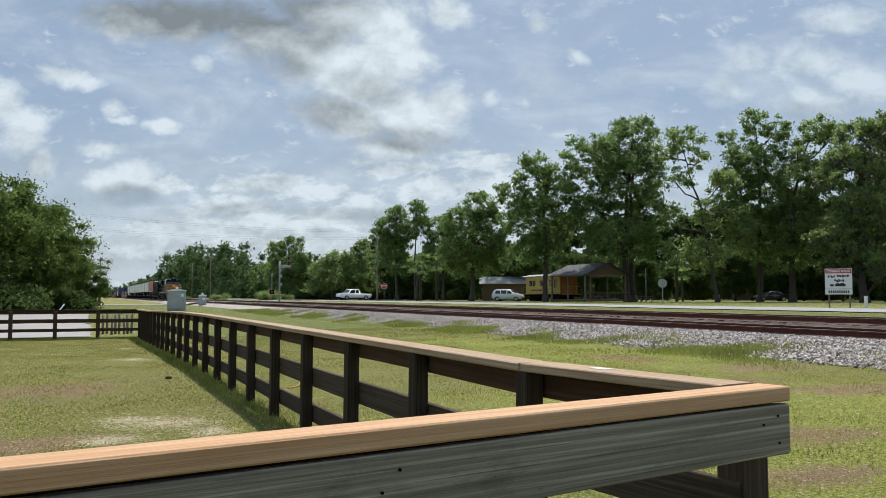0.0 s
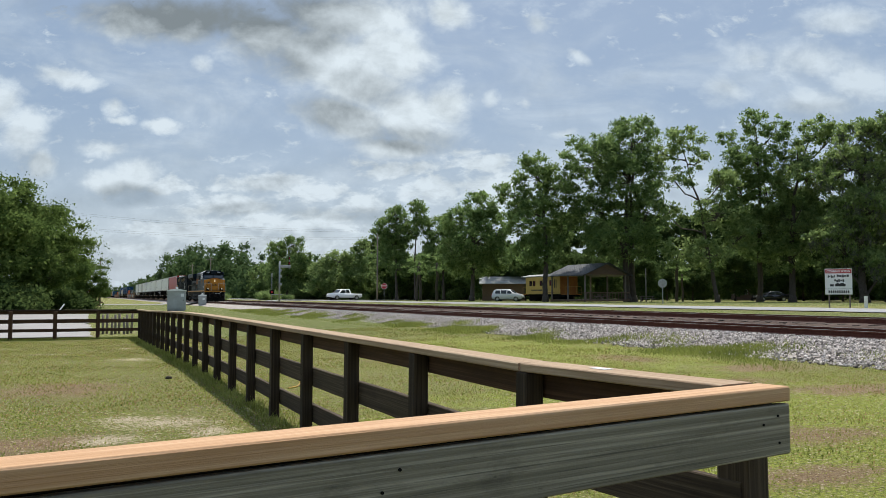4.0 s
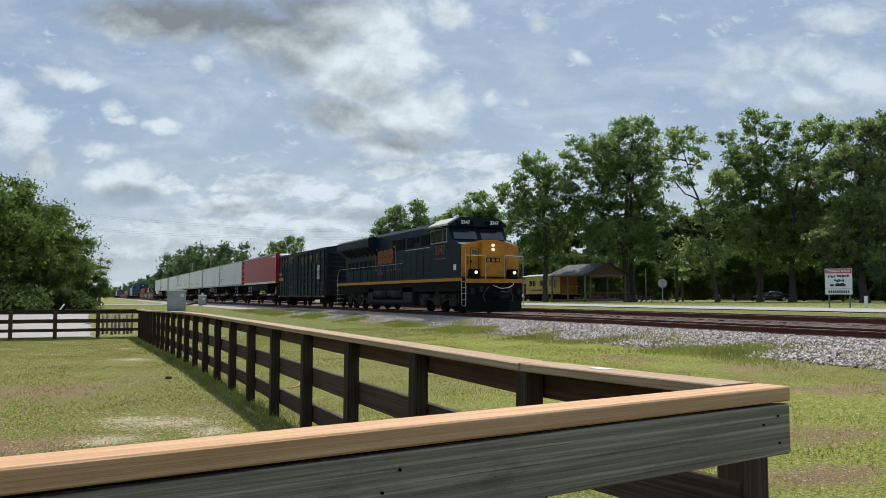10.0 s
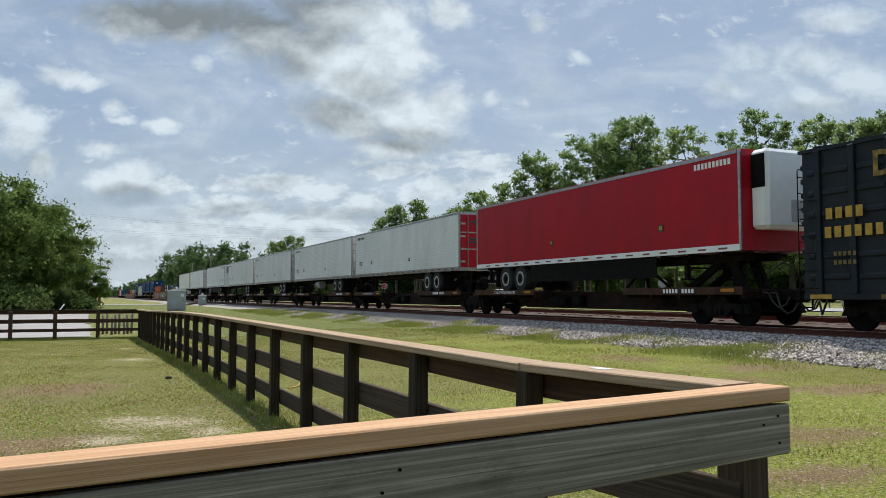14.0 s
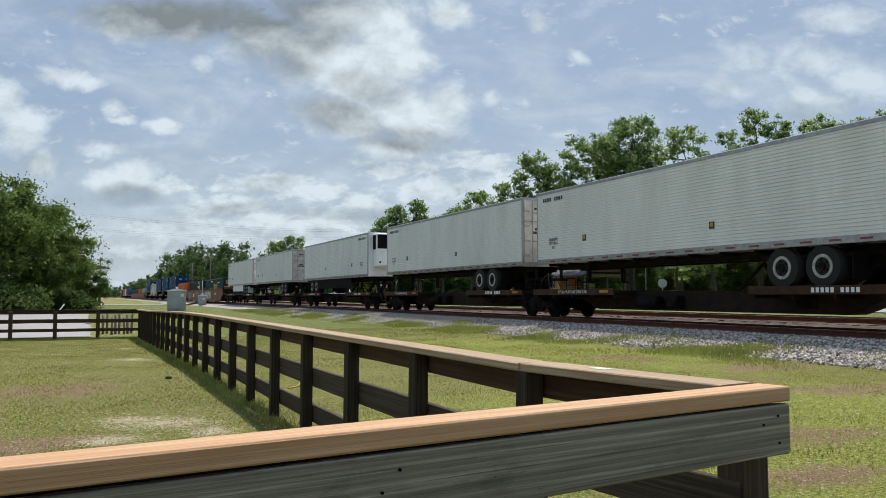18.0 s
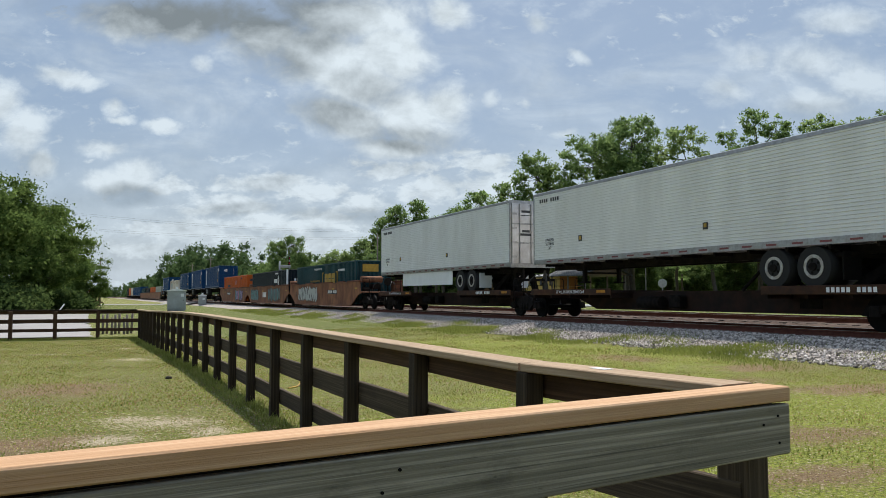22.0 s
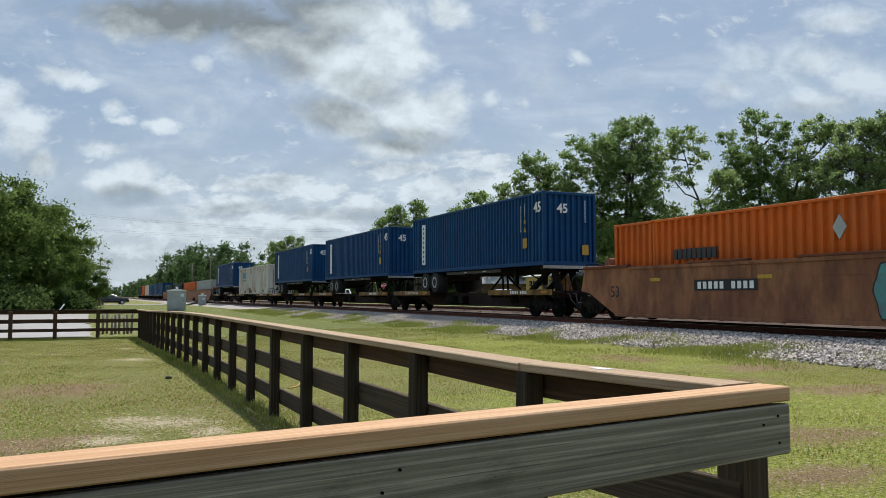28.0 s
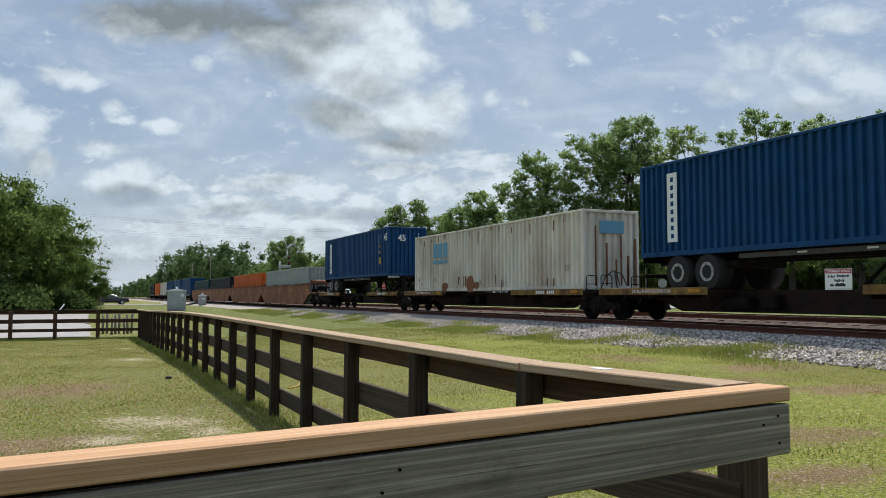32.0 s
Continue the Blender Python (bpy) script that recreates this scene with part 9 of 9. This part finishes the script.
M_TANKGREY = mat("chassis_grey", (0.10, 0.105, 0.11), 0.6, var=(0.06, 0.06, 0.06), scale=3)


def chassis(q, L=13.72):
    """The wheeled frame under a container on a spine car."""
    c = thing("container_chassis", "black wheeled chassis under a container", "chassis")
    bm = bmesh.new()
    for s in (-1, 1):
        box(bm, s * 0.45 - 0.07, s * 0.45 + 0.07, 0.2, L - 0.1, 1.78, 2.03)
        box(bm, s * 1.0 - 0.2, s * 1.0 + 0.2, L - 0.3, L - 0.1, 1.86, 2.03)
    for y in (0.25, L - 0.2):
        box(bm, -1.2, 1.2, y - 0.1, y + 0.1, 1.86, 2.03, 0.02)
    for i in range(8):
        box(bm, -0.45, 0.45, 1.5 + i * 1.4, 1.6 + i * 1.4, 1.85, 1.98)
    part("ladder_frame", bm, M_GRIME, c)
    pbox("front_bumper", M_STEEL, c, -1.2, 1.2, 0.0, 0.08, 1.9, 2.02, label="pale steel bolster")
    for s in (-1, 1):
        leg = pbox("landing_leg", M_GRIME, c, s * 0.7 - 0.08, s * 0.7 + 0.08, 3.0, 3.16, 1.3, 1.95, 0.01)
        prod("leg_brace", M_GRIME, leg, (s * 0.7, 3.1, 1.4), (s * 0.5, 4.2, 1.85), 0.035, 6)
    rail = pbox("side_rail", M_TANKGREY, c, -1.0, -0.94, 4.0, L - 4.0, 1.86, 2.0, 0.01, label="grey side rail with red tape")
    for k in range(5):
        pbox("reflective_tape", M_REDTAPE if k % 2 == 0 else M_WHITE, rail, -1.008, -1.0, 4.4 + 1.0 * k, 4.7 + 1.0 * k, 1.91, 1.96)
    pbox("rear_bumper", M_GRIME, c, -1.1, 1.1, L - 0.1, L, 1.4, 1.52, 0.01)
    for y in (L - 3.0, L - 1.75):
        ax = pbox("axle", M_GRIME, c, -0.9, 0.9, y - 0.07, y + 0.07, 1.45, 1.6, 0.02)
        for s in (-1, 1):
            prod("wheel", M_TYRE, ax, (s * 1.22, y, 1.52), (s * 0.7, y, 1.52), 0.5, 20)
            bm = bmesh.new()
            ring(bm, s * 1.235, y, 1.52, 0.2, 0.28, 0.06)
            part("rim", bm, M_RIMDISH, ax, "grey steel rim")
    pbox("suspension", M_GRIME, c, -0.9, 0.9, L - 3.9, L - 0.9, 1.62, 1.82, 0.02)
    MOVERS.append((c, q))


for q in (424.65, 442.25, 459.8, 497.2):
    b = container("blue corrugated container riding on a wheeled chassis", M_CBLUE, 13.72, 2.03, q)
    b["group"] = "blue containers"
    x = -1.226
    pbox("name_panel", M_WHITE, b, x, x + 0.01, 11.95, 12.4, 2.45, 4.55, label="tall white lettering panel")
    for i in range(8):
        pbox("lettering_bar", M_CBLUE, b, x - 0.004, x, 12.11, 12.24, 2.56 + i * 0.245, 2.70 + i * 0.245)
    text_part("numeral", "45", 0.56, M_WLETTER, b, pose(x - 0.002, 0.44, 4.3, *SIDE_ROT), 0.004, bold=0.012)
    text_part("numeral", "45", 0.5, M_WLETTER, b, pose(-0.35, -0.004, 4.25, *END_ROT), 0.004, bold=0.012)
    for i in range(9):
        pbox("serial_bar", M_WLETTER, b, 0.68, 0.72, -0.004, 0.006, 4.55 - i * 0.1, 4.61 - i * 0.1)
        pbox("serial_bar", M_WLETTER, b, x - 0.003, x + 0.003, 1.75, 1.80, 4.4 - i * 0.12, 4.46 - i * 0.12)
        if i < 6:
            pbox("serial_bar", M_WLETTER, b, x - 0.003, x + 0.003, 1.42, 1.46, 4.5 - i * 0.1, 4.55 - i * 0.1)
    pbox("yellow_label", M_GOLD, b, x - 0.002, x + 0.006, 1.3, 1.62, 2.75, 3.15, label="yellow warning label")
    pbox("yellow_label", M_GOLD, b, x - 0.002, x + 0.006, 1.38, 1.52, 3.75, 3.9)
    bm = bmesh.new()
    prism(bm, [(1.33, 3.4), (1.45, 3.62), (1.57, 3.4)], x - 0.002, x + 0.006, "x")
    part("warning_triangle", bm, M_GOLD, b)
    pbox("yellow_label", M_GOLD, b, 0.55, 0.85, -0.002, 0.006, 2.45, 2.85)
    chassis(q)
SP2 = "grimy brown spine car carrying a container"
for a, b, ft, rt in ((423.6, 441.4, True, False), (441.9, 459.4, True, False), (459.8, 476.0, True, False), (476.4, 494.6, True, False), (495.2, 512.4, True, True)):
    spine_car(SP2, b - a, a, M_DECKTAN, front_truck=ft, rear_truck=rt, tf=-0.3 if a > 424 else 1.6, tr=-1.6)
cream = container("rust-streaked cream corrugated container", M_CWHITE, 16.15, 1.06, 476.8, pitch=0.33)
letters(cream, ((13.15 - 0.62 * k, 13.6 - 0.62 * k, 2.75, 3.45) for k in range(3)), M_LOGOBLUE, "faded_letter")
letters(cream, ((11.9, 13.6, 2.45, 2.6),), M_LOGOBLUE, "faded_letter")
text_part("numeral", "53'", 0.3, M_LETTER, cream, pose(XS - 0.003, 1.05, 1.85, *SIDE_ROT), 0.003)
rng = random.Random(8)
for y, z, a, b in ((12.2, 1.25, 0.45, 0.28), (9.3, 1.35, 0.5, 0.4), (8.6, 1.3, 0.2, 0.2)):
    bm = bmesh.new()
    prism(bm, [(y + a * math.cos(i * 0.52) * rng.uniform(0.7, 1.1), z + b * math.sin(i * 0.52) * rng.uniform(0.7, 1.2)) for i in range(12)], XS + 0.002, XS + 0.03, "x")
    part("rust_patch", bm, M_RUSTSTAIN, cream, "rust-brown patch")
for k in range(26):
    y = rng.uniform(0.3, 15.8)
    hgt = rng.uniform(0.1, 0.5)
    zt = rng.choice((3.85, 3.7, 1.75, 1.5))
    pbox("rust_streak", M_RUSTSTAIN, cream, XS + 0.004, XS + 0.03, y, y + rng.uniform(0.015, 0.05), zt - hgt, zt)
for k in range(7):
    xx = rng.uniform(-1.05, 1.05)
    pbox("rust_streak", M_RUSTSTAIN, cream, xx, xx + rng.uniform(0.03, 0.08), -0.004, 0.02, 1.2, rng.uniform(1.8, 3.6))
pbox("faded_panel", M_LOGOBLUE, cream, -0.5, 0.55, -0.006, 0.01, 3.1, 3.55, label="faded blue label")

container("pale grey-green container in a well car", M_CGREY, 16.15, 0.30, 516.2, pitch=0.31)
well_car("brown ribbed well car carrying a grey container", 17.3, 515.6)
more = [(535.2, M_CORANGE, "orange container far down the train"), (554.5, M_CDARK, "dark container far down the train"), (573.8, M_CGREEN, "teal container far down the train")]
for q, m, lab in more:
    container(lab, m, 16.15, 0.30, q, pitch=0.31)
    well_car("brown well car far down the train", 17.3, q - 0.6)
for q, m, lab in ((596.0, M_CBLUE, "blue container far down the train"), (611.0, M_CBLUE, "blue container far down the train"), (626.5, M_CBLUE, "blue container far down the train"),
                  (643.0, M_CWHITE, "cream container far down the train"), (660.0, M_CORANGE, "orange container far down the train"), (677.0, M_CDARK, "dark container far down the train")):
    container(lab, m, 13.72, 1.06, q)
    spine_car(SP2, 14.8, q - 0.5, tf=1.6, tr=-1.6)

# stencils on trailers and spine cars
XT = -1.296
for t, side in zip(trailers[1:], (1, 1, 1, 1, -1, 1, 1)):
    nose_y = 16.15 if side > 0 else 0.0
    for k in range(9):
        if k != 4:
            y = nose_y - side * (0.5 + 0.16 * k)
            pbox("serial_bar", M_LETTER, t, XT - 0.004, XT, min(y, y - side * 0.1), max(y, y - side * 0.1), 4.42, 4.56)
    text_part("stencil", "KINGPIN\nSETTING\n36\"", 0.155, M_LETTER, t, pose(XT - 0.002, nose_y - side * 1.23, 2.8, *SIDE_ROT), 0.002)
for k in range(10):
    pbox("serial_bar", M_WLETTER, trailers[0], -1.286, -1.281, 0.35 + 0.15 * k, 0.45 + 0.15 * k, 4.45, 4.62)
pbox("cooling_emblem", M_LETTER, trailers[5], 0.1, 0.6, -0.665, -0.645, 3.45, 3.55)


def run(t):
    """How far the train has come at t seconds; it slows a little."""
    return 14.26 * t - 0.027 * (t - 20.0) ** 2


def motions():
    for ob, q in MOVERS:
        walk(ob, [(0.5 * k, pose(TRACK_X, q - run(0.5 * k), RAIL_Z)) for k in range(65)])
    for ob, rows in OTHER_MOVERS:
        walk(ob, rows)


motions()
